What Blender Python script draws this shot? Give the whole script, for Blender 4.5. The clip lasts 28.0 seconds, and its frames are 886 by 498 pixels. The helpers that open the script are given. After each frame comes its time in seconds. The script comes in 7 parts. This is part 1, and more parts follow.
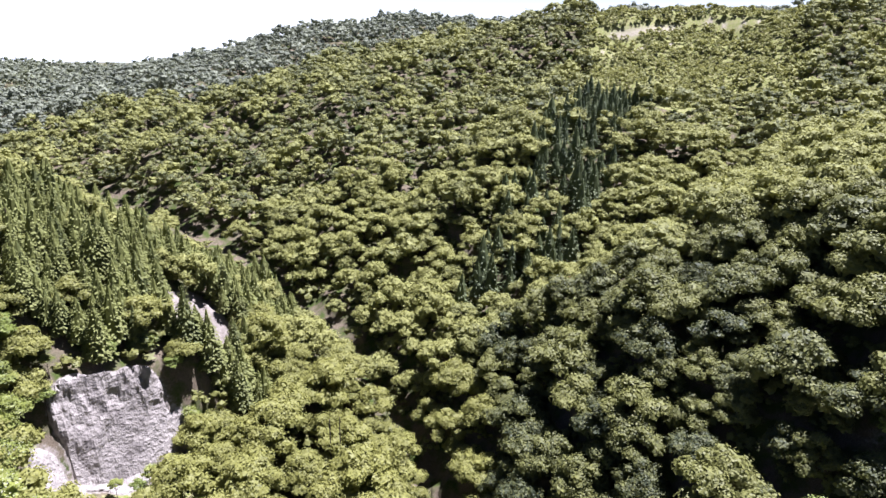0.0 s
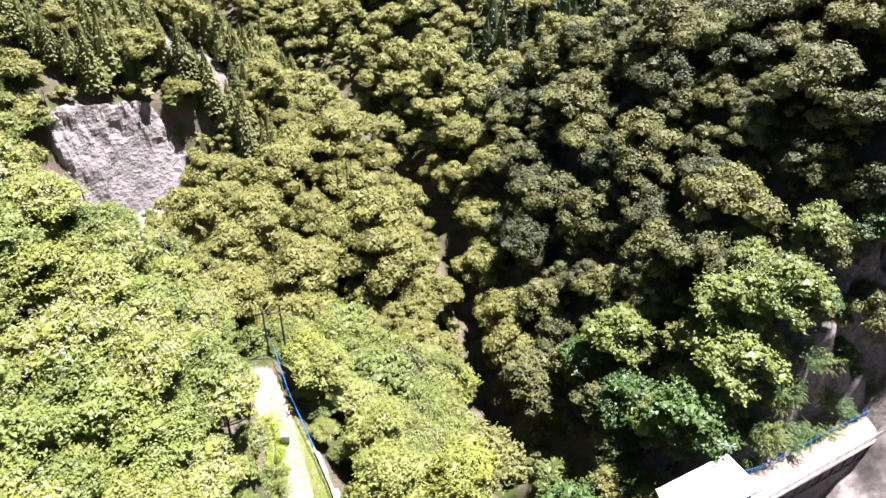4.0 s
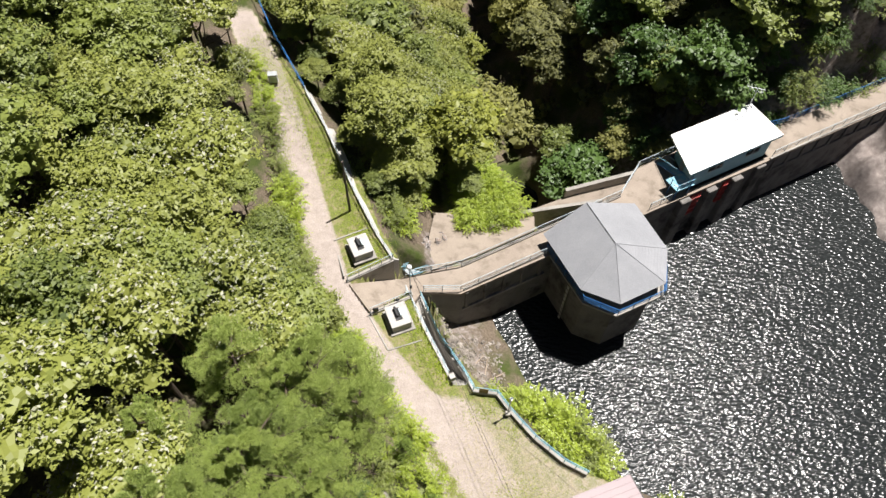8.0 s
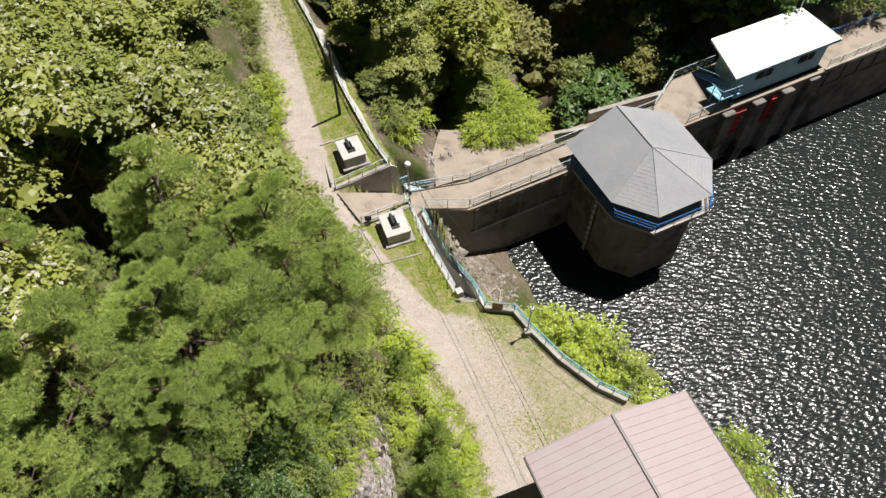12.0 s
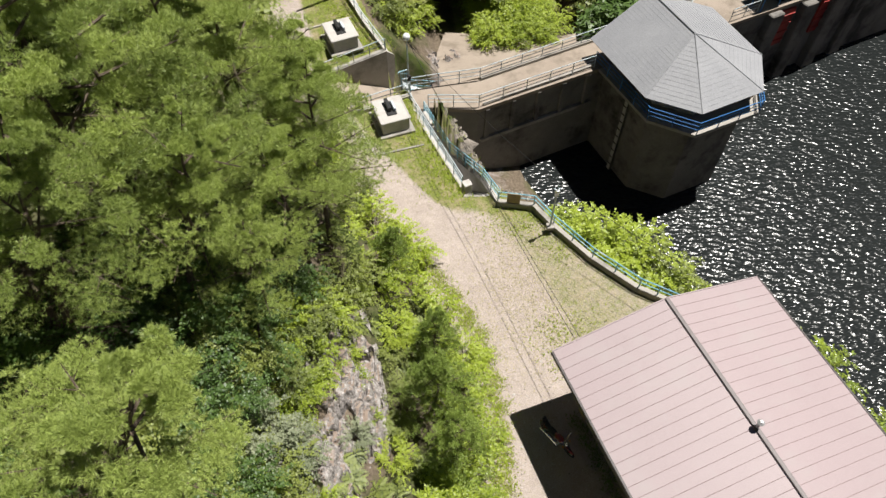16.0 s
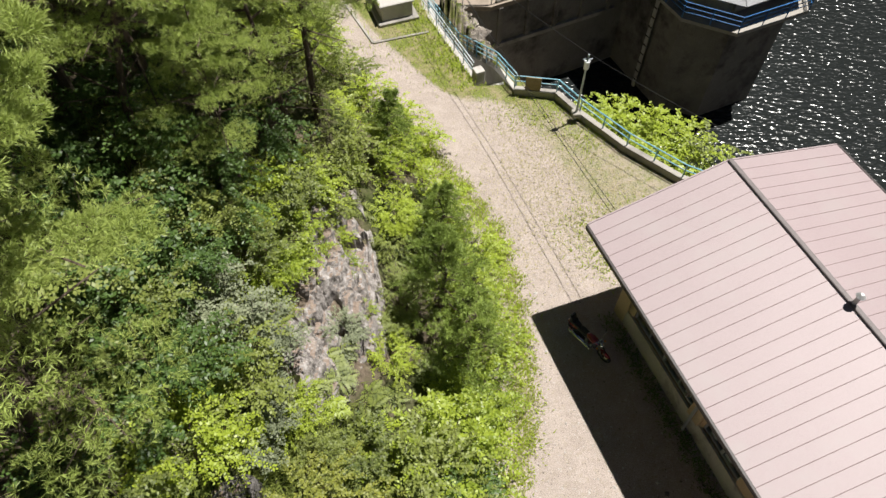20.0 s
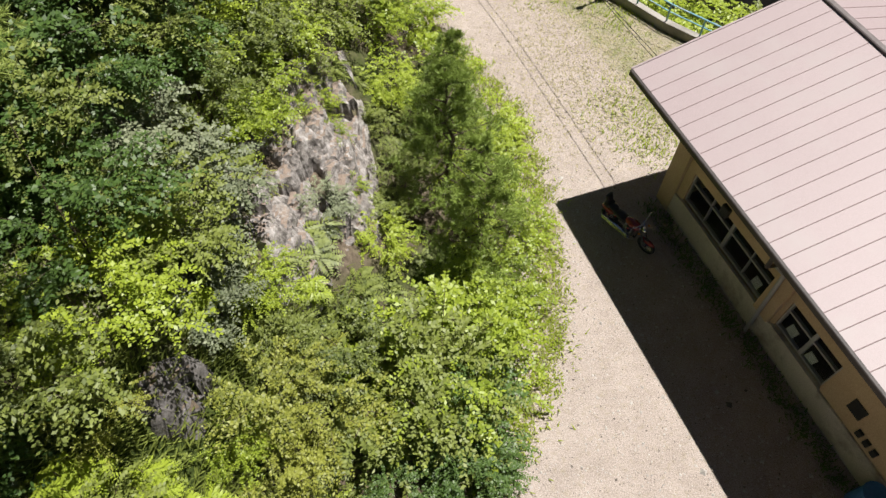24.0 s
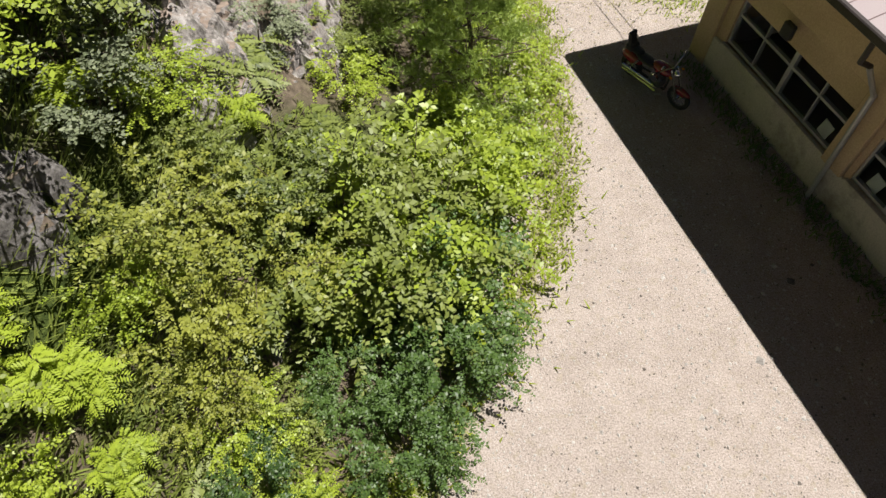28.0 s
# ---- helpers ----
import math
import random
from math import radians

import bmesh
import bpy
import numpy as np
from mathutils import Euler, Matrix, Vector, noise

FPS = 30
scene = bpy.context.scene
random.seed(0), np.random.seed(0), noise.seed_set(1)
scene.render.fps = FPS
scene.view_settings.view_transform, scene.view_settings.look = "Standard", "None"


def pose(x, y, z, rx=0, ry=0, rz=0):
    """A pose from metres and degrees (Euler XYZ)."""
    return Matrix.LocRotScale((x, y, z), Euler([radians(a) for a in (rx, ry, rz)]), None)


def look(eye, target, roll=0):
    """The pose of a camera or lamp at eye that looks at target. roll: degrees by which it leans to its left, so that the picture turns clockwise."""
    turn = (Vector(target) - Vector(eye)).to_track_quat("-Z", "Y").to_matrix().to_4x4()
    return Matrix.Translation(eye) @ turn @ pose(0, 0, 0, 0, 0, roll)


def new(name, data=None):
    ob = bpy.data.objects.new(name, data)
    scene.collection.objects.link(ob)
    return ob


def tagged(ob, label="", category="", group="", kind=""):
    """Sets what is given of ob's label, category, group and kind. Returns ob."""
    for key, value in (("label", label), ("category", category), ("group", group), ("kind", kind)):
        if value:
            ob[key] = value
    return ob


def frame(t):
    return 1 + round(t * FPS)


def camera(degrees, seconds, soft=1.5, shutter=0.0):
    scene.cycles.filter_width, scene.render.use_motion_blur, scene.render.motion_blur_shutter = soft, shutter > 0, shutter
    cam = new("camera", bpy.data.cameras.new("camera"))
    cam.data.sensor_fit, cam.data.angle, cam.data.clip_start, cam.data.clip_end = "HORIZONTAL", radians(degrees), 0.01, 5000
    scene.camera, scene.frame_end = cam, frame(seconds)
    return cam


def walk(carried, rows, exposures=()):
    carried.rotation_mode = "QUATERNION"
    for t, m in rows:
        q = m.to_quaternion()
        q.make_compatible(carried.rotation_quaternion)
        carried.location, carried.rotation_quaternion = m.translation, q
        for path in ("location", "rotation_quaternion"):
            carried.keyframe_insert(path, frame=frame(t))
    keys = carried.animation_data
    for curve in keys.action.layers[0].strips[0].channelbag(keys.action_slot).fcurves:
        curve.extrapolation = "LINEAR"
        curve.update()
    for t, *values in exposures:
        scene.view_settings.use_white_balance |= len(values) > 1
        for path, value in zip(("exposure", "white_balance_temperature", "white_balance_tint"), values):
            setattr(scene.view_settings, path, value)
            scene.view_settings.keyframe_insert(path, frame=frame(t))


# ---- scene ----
import itertools

EXPOSURES = [(0.0, 1.78, 5600, 20), (3.0, 2.16, 5700, 22), (6.0, 1.5, 6100, 17), (8.0, 1.02, 6300, 12), (10.0, 0.82, 6380, 10), (28.0, 0.82, 6380, 10)]
cam = camera(68.6, 28.0, soft=1.5)
# seconds, place, turn in degrees
PATH = [
    (0.0, -0.000, 0.000, 80.773, 72.251, -1.057, -6.225),
    (0.5, -0.055, -0.567, 78.743, 72.718, -1.077, -6.160),
    (1.0, -0.092, -1.126, 76.701, 73.150, -1.086, -6.078),
    (1.5, -0.113, -1.671, 74.634, 70.728, -1.013, -6.010),
    (2.0, -0.130, -2.170, 72.546, 68.053, -0.936, -5.975),
    (2.5, -0.168, -2.649, 70.473, 65.338, -0.910, -5.917),
    (3.0, -0.222, -3.109, 68.460, 62.619, -1.002, -5.870),
    (3.5, -0.270, -3.587, 66.529, 59.836, -0.897, -5.820),
    (5.5, -0.417, -5.710, 59.104, 49.152, -1.189, -5.405),
    (6.0, -0.384, -6.209, 57.302, 46.397, -1.112, -5.423),
    (6.5, -0.383, -6.595, 55.555, 43.507, -0.932, -5.414),
    (7.0, -0.429, -6.940, 53.918, 40.650, -0.894, -5.432),
    (7.5, -0.418, -7.206, 52.349, 37.619, -0.889, -5.428),
    (8.0, -0.381, -7.399, 50.779, 35.357, -0.784, -5.501),
    (8.5, -0.356, -7.583, 49.182, 35.507, -0.692, -5.467),
    (9.0, -0.329, -7.757, 47.547, 35.628, -0.571, -5.415),
    (9.5, -0.246, -7.894, 45.895, 35.775, -0.482, -5.312),
    (10.0, -0.147, -8.054, 44.267, 35.836, -0.504, -5.310),
    (10.5, -0.085, -8.313, 42.694, 35.990, -0.217, -5.220),
    (11.0, -0.039, -8.585, 41.118, 36.110, -0.117, -5.143),
    (11.5, -0.014, -8.821, 39.522, 36.276, -0.046, -5.099),
    (12.0, -0.034, -9.007, 37.965, 36.411, -0.013, -5.125),
    (12.5, -0.041, -9.104, 36.468, 36.441, 0.013, -5.058),
    (14.5, -0.025, -9.430, 31.058, 36.511, 0.123, -4.737),
    (15.0, -0.002, -9.548, 29.911, 36.428, 0.127, -4.701),
    (15.5, -0.063, -9.646, 28.843, 36.324, 0.055, -4.685),
    (16.0, -0.145, -9.740, 27.873, 36.143, -0.005, -4.620),
    (16.5, -0.209, -9.820, 26.946, 35.979, 0.006, -4.661),
    (17.0, -0.267, -9.888, 26.048, 35.780, -0.026, -4.579),
    (17.5, -0.259, -9.953, 25.211, 35.564, 0.034, -4.516),
    (18.0, -0.260, -10.008, 24.352, 35.341, 0.129, -4.417),
    (18.5, -0.302, -10.069, 23.538, 35.215, 0.135, -4.423),
    (19.0, -0.337, -10.175, 22.750, 35.087, 0.113, -4.373),
    (19.5, -0.315, -10.235, 21.986, 34.936, 0.183, -4.270),
    (20.0, -0.298, -10.315, 21.266, 34.725, 0.234, -4.190),
    (20.5, -0.285, -10.409, 20.582, 34.536, 0.346, -4.104),
    (21.0, -0.284, -10.478, 19.918, 34.320, 0.381, -3.978),
    (21.5, -0.330, -10.519, 19.216, 34.111, 0.250, -3.844),
    (23.5, -0.384, -10.661, 16.572, 33.327, 0.420, -3.912),
    (24.0, -0.395, -10.732, 15.879, 33.293, 0.428, -3.793),
    (24.5, -0.347, -10.792, 15.165, 33.252, 0.278, -3.792),
    (25.0, -0.330, -10.853, 14.486, 33.143, 0.230, -3.845),
    (25.5, -0.357, -10.998, 13.846, 33.230, 0.331, -3.780),
    (26.0, -0.266, -11.173, 13.144, 33.536, 0.407, -3.600),
    (26.5, -0.186, -11.309, 12.434, 33.743, 0.397, -3.353),
    (27.0, -0.121, -11.387, 11.800, 33.839, 0.452, -3.238),
    (27.5, -0.046, -11.390, 11.249, 33.559, 0.179, -3.198),
    (28.0, 0.002, -11.419, 10.773, 33.157, -0.067, -3.344),
]
walk(cam, [(t, pose(x, y, z, rx, ry, rz)) for t, x, y, z, rx, ry, rz in PATH], EXPOSURES)

# ---- light ----
SUN_DIR = Vector((1.43, 0.77, 4.54)).normalized()
world = bpy.data.worlds.new("sky")
scene.world = world
world.use_nodes = True
_nt = world.node_tree
_nt.nodes.clear()
_sky = _nt.nodes.new("ShaderNodeTexSky")
_sky.sky_type, _sky.sun_disc = "NISHITA", False
_sky.sun_elevation = math.asin(SUN_DIR.z)
_sky.sun_rotation = math.atan2(SUN_DIR.x, SUN_DIR.y)
_sky.dust_density, _sky.air_density, _sky.ozone_density = 0.3, 0.48, 1.0
_bg = _nt.nodes.new("ShaderNodeBackground")
_bg.inputs[1].default_value = 0.022
_out = _nt.nodes.new("ShaderNodeOutputWorld")
_tc = _nt.nodes.new("ShaderNodeTexCoord")
_sep = _nt.nodes.new("ShaderNodeSeparateXYZ")
_cmb = _nt.nodes.new("ShaderNodeCombineXYZ")
_mx = _nt.nodes.new("ShaderNodeMath")
_mx.operation = "MAXIMUM"
_mx.inputs[1].default_value = 0.025
_nt.links.new(_tc.outputs["Generated"], _sep.inputs[0])
_nt.links.new(_sep.outputs[2], _mx.inputs[0])
for _i in (0, 1):
    _nt.links.new(_sep.outputs[_i], _cmb.inputs[_i])
_nt.links.new(_mx.outputs[0], _cmb.inputs[2])
_nt.links.new(_cmb.outputs[0], _sky.inputs[0])
# white summer haze low over the horizon
_hz = _nt.nodes.new("ShaderNodeMapRange")
_hz.inputs[1].default_value, _hz.inputs[2].default_value, _hz.inputs[3].default_value, _hz.inputs[4].default_value = 0.0, 0.11, 1.0, 0.0
_nt.links.new(_sep.outputs[2], _hz.inputs[0])
_wm = _nt.nodes.new("ShaderNodeMix")
_wm.data_type = "RGBA"
_wm.inputs[7].default_value = (24.0, 24.6, 25.2, 1)
_nt.links.new(_hz.outputs[0], _wm.inputs[0])
_nt.links.new(_sky.outputs[0], _wm.inputs[6])
_nt.links.new(_wm.outputs[2], _bg.inputs[0])
_nt.links.new(_bg.outputs[0], _out.inputs[0])
_l = bpy.data.lights.new("sun", "SUN")
_l.energy, _l.angle, _l.color = 5.0, radians(0.53), (1.0, 0.95, 0.87)
sun = new("sun", _l)
sun.matrix_world = look(SUN_DIR * 200, (0, 0, 0))


# ---- materials ----
def node_mat(name):
    m = bpy.data.materials.new(name)
    m.use_nodes = True
    nt = m.node_tree
    nt.nodes.clear()
    out = nt.nodes.new("ShaderNodeOutputMaterial")
    return m, nt, out


def link(nt, a, b):
    nt.links.new(a, b)


def noise_node(nt, scale, detail=4.0, rough=0.6, coord="Object"):
    tc = nt.nodes.new("ShaderNodeTexCoord")
    n = nt.nodes.new("ShaderNodeTexNoise")
    n.inputs["Scale"].default_value = scale
    n.inputs["Detail"].default_value = detail
    n.inputs["Roughness"].default_value = rough
    link(nt, tc.outputs[coord], n.inputs["Vector"])
    return n.outputs["Fac"]


def ramp(nt, fac, stops):
    r = nt.nodes.new("ShaderNodeValToRGB")
    e = r.color_ramp.elements
    while len(e) < len(stops):
        e.new(0.5)
    for el, (p, c) in zip(e, stops):
        el.position, el.color = p, (*c, 1)
    link(nt, fac, r.inputs[0])
    return r.outputs[0]


def mix(nt, fac, a, b, kind="MIX"):
    m = nt.nodes.new("ShaderNodeMix")
    m.data_type, m.blend_type = "RGBA", kind
    for sock, v in ((m.inputs[0], fac), (m.inputs[6], a), (m.inputs[7], b)):
        if isinstance(v, (int, float)):
            sock.default_value = v
        elif isinstance(v, tuple):
            sock.default_value = (*v, 1)
        else:
            link(nt, v, sock)
    return m.outputs[2]


def bump(nt, fac, strength, dist):
    b = nt.nodes.new("ShaderNodeBump")
    b.inputs["Strength"].default_value = strength
    b.inputs["Distance"].default_value = dist
    link(nt, fac, b.inputs["Height"])
    return b.outputs[0]


def surface(name, lo, hi, scale=3.0, fine=40.0, rough=0.85, metal=0.0, stain=None, stain_scale=0.5, bump_s=0.3, bump_d=0.01, coat=0.0, spec=0.3):
    """Two-scale coloured surface with grain, an optional stain colour and fine relief."""
    m, nt, out = node_mat(name)
    p = nt.nodes.new("ShaderNodeBsdfPrincipled")
    big, small = noise_node(nt, scale), noise_node(nt, fine, 3.0)
    c = ramp(nt, big, [(0.3, lo), (0.7, hi)])
    c = mix(nt, 0.35, c, ramp(nt, small, [(0.3, tuple(v * 0.6 for v in lo)), (0.7, tuple(min(1, v * 1.25) for v in hi))]))
    if stain:
        s = ramp(nt, noise_node(nt, stain_scale, 6.0, 0.7), [(0.5, (0, 0, 0)), (0.66, (1, 1, 1))])
        c = mix(nt, s, c, stain)
    link(nt, c, p.inputs["Base Color"])
    p.inputs["Roughness"].default_value, p.inputs["Metallic"].default_value = rough, metal
    p.inputs["Specular IOR Level"].default_value = spec
    p.inputs["Coat Weight"].default_value = coat
    link(nt, bump(nt, small, bump_s, bump_d), p.inputs["Normal"])
    link(nt, p.outputs[0], out.inputs[0])
    return m


def leaf_mat(name, dark, light, through_col, gloss=0.35, share=0.3):
    """Leaves: colour differs from tree to tree and from spray to spray; some light passes through."""
    m, nt, out = node_mat(name)
    p = nt.nodes.new("ShaderNodeBsdfPrincipled")
    info = nt.nodes.new("ShaderNodeObjectInfo")
    geo = nt.nodes.new("ShaderNodeNewGeometry")
    n = noise_node(nt, 0.5, 2.0, 0.5)
    add = nt.nodes.new("ShaderNodeMath")
    add.operation = "MULTIPLY_ADD"
    add.inputs[1].default_value, add.inputs[2].default_value = 0.5, 0.0
    link(nt, geo.outputs["Random Per Island"], add.inputs[0])
    add2 = nt.nodes.new("ShaderNodeMath")
    add2.operation = "MULTIPLY_ADD"
    add2.inputs[1].default_value = 0.55
    link(nt, info.outputs["Random"], add2.inputs[0])
    link(nt, add.outputs[0], add2.inputs[2])
    add3 = nt.nodes.new("ShaderNodeMath")
    add3.operation = "MULTIPLY_ADD"
    add3.inputs[1].default_value = 0.5
    link(nt, n, add3.inputs[0])
    link(nt, add2.outputs[0], add3.inputs[2])
    tone = nt.nodes.new("ShaderNodeAttribute")
    tone.attribute_name = "tone"
    add4 = nt.nodes.new("ShaderNodeMath")
    add4.operation = "ADD"
    link(nt, add3.outputs[0], add4.inputs[0])
    link(nt, tone.outputs["Fac"], add4.inputs[1])
    c = ramp(nt, add4.outputs[0], [(0.15, dark), (1.15 / 1.4, light)])
    link(nt, c, p.inputs["Base Color"])
    p.inputs["Roughness"].default_value = gloss
    p.inputs["Specular IOR Level"].default_value = 0.4
    tr = nt.nodes.new("ShaderNodeBsdfTranslucent")
    link(nt, mix(nt, 0.5, c, through_col), tr.inputs[0])
    ms = nt.nodes.new("ShaderNodeMixShader")
    ms.inputs[0].default_value = share
    link(nt, p.outputs[0], ms.inputs[1])
    link(nt, tr.outputs[0], ms.inputs[2])
    link(nt, ms.outputs[0], out.inputs[0])
    return m


M = {}
M["leaf"] = leaf_mat("leaf_broad", (0.046, 0.070, 0.020), (0.19, 0.225, 0.050), (0.28, 0.36, 0.06), 0.5, 0.28)
M["leaf_olive"] = leaf_mat("leaf_olive", (0.07, 0.095, 0.020), (0.27, 0.29, 0.050), (0.32, 0.33, 0.07), 0.5, 0.34)
M["leaf_bright"] = leaf_mat("leaf_bright", (0.080, 0.130, 0.015), (0.30, 0.37, 0.040), (0.46, 0.58, 0.05), 0.42, 0.34)
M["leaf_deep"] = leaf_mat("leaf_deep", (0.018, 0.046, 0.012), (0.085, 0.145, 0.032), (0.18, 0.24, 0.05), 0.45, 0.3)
M["leaf_grey"] = leaf_mat("leaf_greygreen", (0.10, 0.125, 0.07), (0.24, 0.265, 0.16), (0.2, 0.24, 0.1), 0.55, 0.25)
M["blossom"] = leaf_mat("pale_blossom", (0.20, 0.22, 0.14), (0.38, 0.38, 0.28), (0.4, 0.4, 0.25), 0.6, 0.2)
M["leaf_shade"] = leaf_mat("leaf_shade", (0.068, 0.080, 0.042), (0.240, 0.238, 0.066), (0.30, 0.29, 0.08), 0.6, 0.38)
# distance haze is put into these two leaf colours: paler, greyer, bluer
M["leaf_ridge_haze"] = leaf_mat("leaf_ridge_haze", (0.115, 0.128, 0.102), (0.24, 0.255, 0.19), (0.26, 0.28, 0.14), 0.7, 0.36)
M["leaf_far_haze"] = leaf_mat("leaf_far_haze", (0.086, 0.100, 0.056), (0.262, 0.262, 0.084), (0.32, 0.31, 0.09), 0.7, 0.38)
M["needle"] = leaf_mat("leaf_needle", (0.090, 0.140, 0.036), (0.335, 0.41, 0.105), (0.32, 0.40, 0.07), 0.5, 0.28)
M["needle_young"] = leaf_mat("leaf_young_needle", (0.07, 0.115, 0.025), (0.24, 0.32, 0.065), (0.24, 0.32, 0.05), 0.5, 0.28)
M["straw"] = leaf_mat("straw_grass", (0.22, 0.20, 0.11), (0.40, 0.36, 0.21), (0.4, 0.36, 0.16), 0.7, 0.3)
M["leaf_wood"] = leaf_mat("leaf_wood", (0.064, 0.090, 0.024), (0.230, 0.252, 0.056), (0.30, 0.36, 0.08), 0.5, 0.3)
M["leaf_sun"] = leaf_mat("leaf_sunny", (0.076, 0.104, 0.024), (0.245, 0.270, 0.060), (0.42, 0.46, 0.07), 0.5, 0.32)
# darker copy of the valley leaf, with the eastern slope's shade in its colour
M["leaf_gully_shade"] = leaf_mat("leaf_gully_shade", (0.050, 0.062, 0.032), (0.184, 0.186, 0.056), (0.24, 0.24, 0.07), 0.6, 0.36)
M["sugi"] = leaf_mat("leaf_cedar", (0.045, 0.060, 0.020), (0.155, 0.165, 0.045), (0.18, 0.20, 0.05), 0.7, 0.2)
M["rust"] = leaf_mat("leaf_rusty", (0.13, 0.07, 0.035), (0.26, 0.14, 0.07), (0.25, 0.13, 0.05), 0.7, 0.2)
M["sugi_dark"] = leaf_mat("leaf_dark_cedar", (0.022, 0.036, 0.018), (0.095, 0.115, 0.045), (0.10, 0.13, 0.04), 0.7, 0.2)
M["bark"] = surface("bark", (0.05, 0.035, 0.025), (0.13, 0.10, 0.075), 4, 30, bump_s=0.8, bump_d=0.03)
M["concrete"] = surface("concrete", (0.24, 0.225, 0.205), (0.34, 0.32, 0.29), 0.6, 25, stain=(0.16, 0.15, 0.135), stain_scale=0.35)
M["dam"] = surface("dam_concrete", (0.115, 0.108, 0.10), (0.215, 0.20, 0.185), 0.5, 18, stain=(0.04, 0.038, 0.036), stain_scale=0.28)
M["deck"] = surface("deck_concrete", (0.22, 0.18, 0.145), (0.29, 0.245, 0.20), 0.5, 30, stain=(0.17, 0.14, 0.11), stain_scale=0.6)
M["rail_blue"] = surface("blue_paint", (0.13, 0.30, 0.39), (0.19, 0.38, 0.47), 2, 30, rough=0.45, stain=(0.4, 0.45, 0.45), stain_scale=1.5)
M["rail_deep"] = surface("deep_blue_paint", (0.02, 0.10, 0.30), (0.05, 0.18, 0.42), 2, 30, rough=0.4)
M["rail_grey"] = surface("galvanised", (0.32, 0.34, 0.35), (0.5, 0.52, 0.53), 2, 30, rough=0.45, metal=0.3)
M["oct_roof"] = surface("grey_roof_metal", (0.22, 0.225, 0.24), (0.27, 0.275, 0.29), 0.6, 12, rough=0.5, metal=0.0, bump_s=0.1)
M["white_roof"] = surface("white_roof_metal", (0.72, 0.73, 0.74), (0.80, 0.81, 0.82), 0.5, 12, rough=0.45)
M["pink_roof"] = surface("rose_roof_metal", (0.275, 0.222, 0.229), (0.30, 0.243, 0.251), 0.35, 80, rough=0.52, stain=(0.285, 0.242, 0.245), bump_s=0.08, spec=0.35)
M["blue_wall"] = surface("pale_blue_paint", (0.22, 0.42, 0.52), (0.30, 0.50, 0.60), 1, 20, rough=0.6)
M["render"] = surface("ochre_render", (0.42, 0.31, 0.19), (0.50, 0.38, 0.25), 1.0, 30)
M["red"] = surface("red_paint", (0.26, 0.03, 0.028), (0.38, 0.05, 0.04), 1, 12, rough=0.6, stain=(0.12, 0.05, 0.045), stain_scale=0.9)
M["dark"] = surface("dark_metal", (0.012, 0.012, 0.013), (0.03, 0.03, 0.03), 3, 30, rough=0.5)
M["ridge_metal"] = surface("brown_ridge_metal", (0.10, 0.085, 0.085), (0.16, 0.14, 0.14), 3, 30, rough=0.5)
M["gutter"] = surface("dark_gutter", (0.02, 0.016, 0.016), (0.045, 0.036, 0.034), 3, 30, rough=0.5)
M["wood_pole"] = surface("tarred_pole", (0.05, 0.04, 0.035), (0.10, 0.085, 0.07), 5, 40)
M["rail_pale"] = surface("pale_paint", (0.34, 0.38, 0.40), (0.48, 0.52, 0.54), 2, 30, rough=0.5, stain=(0.2, 0.30, 0.36), stain_scale=1.2)
M["white_wall"] = surface("whitewash", (0.33, 0.315, 0.295), (0.45, 0.43, 0.405), 0.8, 25, stain=(0.30, 0.28, 0.26), stain_scale=0.7)
M["plinth"] = surface("plinth_concrete", (0.40, 0.365, 0.32), (0.52, 0.475, 0.42), 1.2, 30, stain=(0.25, 0.22, 0.19), stain_scale=1.0)
M["sign_brown"] = surface("sign_board", (0.20, 0.15, 0.08), (0.28, 0.21, 0.12), 3, 30)
M["lamp_white"] = surface("lamp_glass", (0.62, 0.64, 0.66), (0.72, 0.74, 0.76), 2, 20, rough=0.25)
M["alu"] = surface("aluminium", (0.36, 0.36, 0.36), (0.46, 0.46, 0.46), 3, 40, rough=0.4, metal=0.4)
M["dark_floor"] = surface("office_floor", (0.10, 0.09, 0.08), (0.15, 0.14, 0.12), 2, 20)
M["paper"] = surface("paper", (0.70, 0.70, 0.68), (0.80, 0.80, 0.78), 6, 40)
M["seam"] = surface("rose_seam", (0.20, 0.15, 0.15), (0.25, 0.19, 0.19), 2, 20, rough=0.5)
M["chrome"] = surface("chrome", (0.55, 0.56, 0.58), (0.66, 0.67, 0.68), 6, 40, rough=0.15, metal=1.0, bump_s=0.05)
M["rubber"] = surface("tyre_rubber", (0.012, 0.012, 0.012), (0.03, 0.03, 0.03), 6, 40, rough=0.8)
M["leather"] = surface("black_leather", (0.012, 0.012, 0.013), (0.03, 0.028, 0.028), 5, 40, rough=0.5)
M["cherry"] = surface("dark_red_paint", (0.11, 0.006, 0.010), (0.17, 0.011, 0.016), 4, 30, rough=0.2, coat=0.6, bump_s=0.02)
M["engine"] = surface("engine_alloy", (0.10, 0.10, 0.10), (0.22, 0.22, 0.22), 6, 40, rough=0.35, metal=0.8)
M["amber"] = surface("amber_lens", (0.5, 0.2, 0.02), (0.6, 0.25, 0.03), 6, 40, rough=0.2)


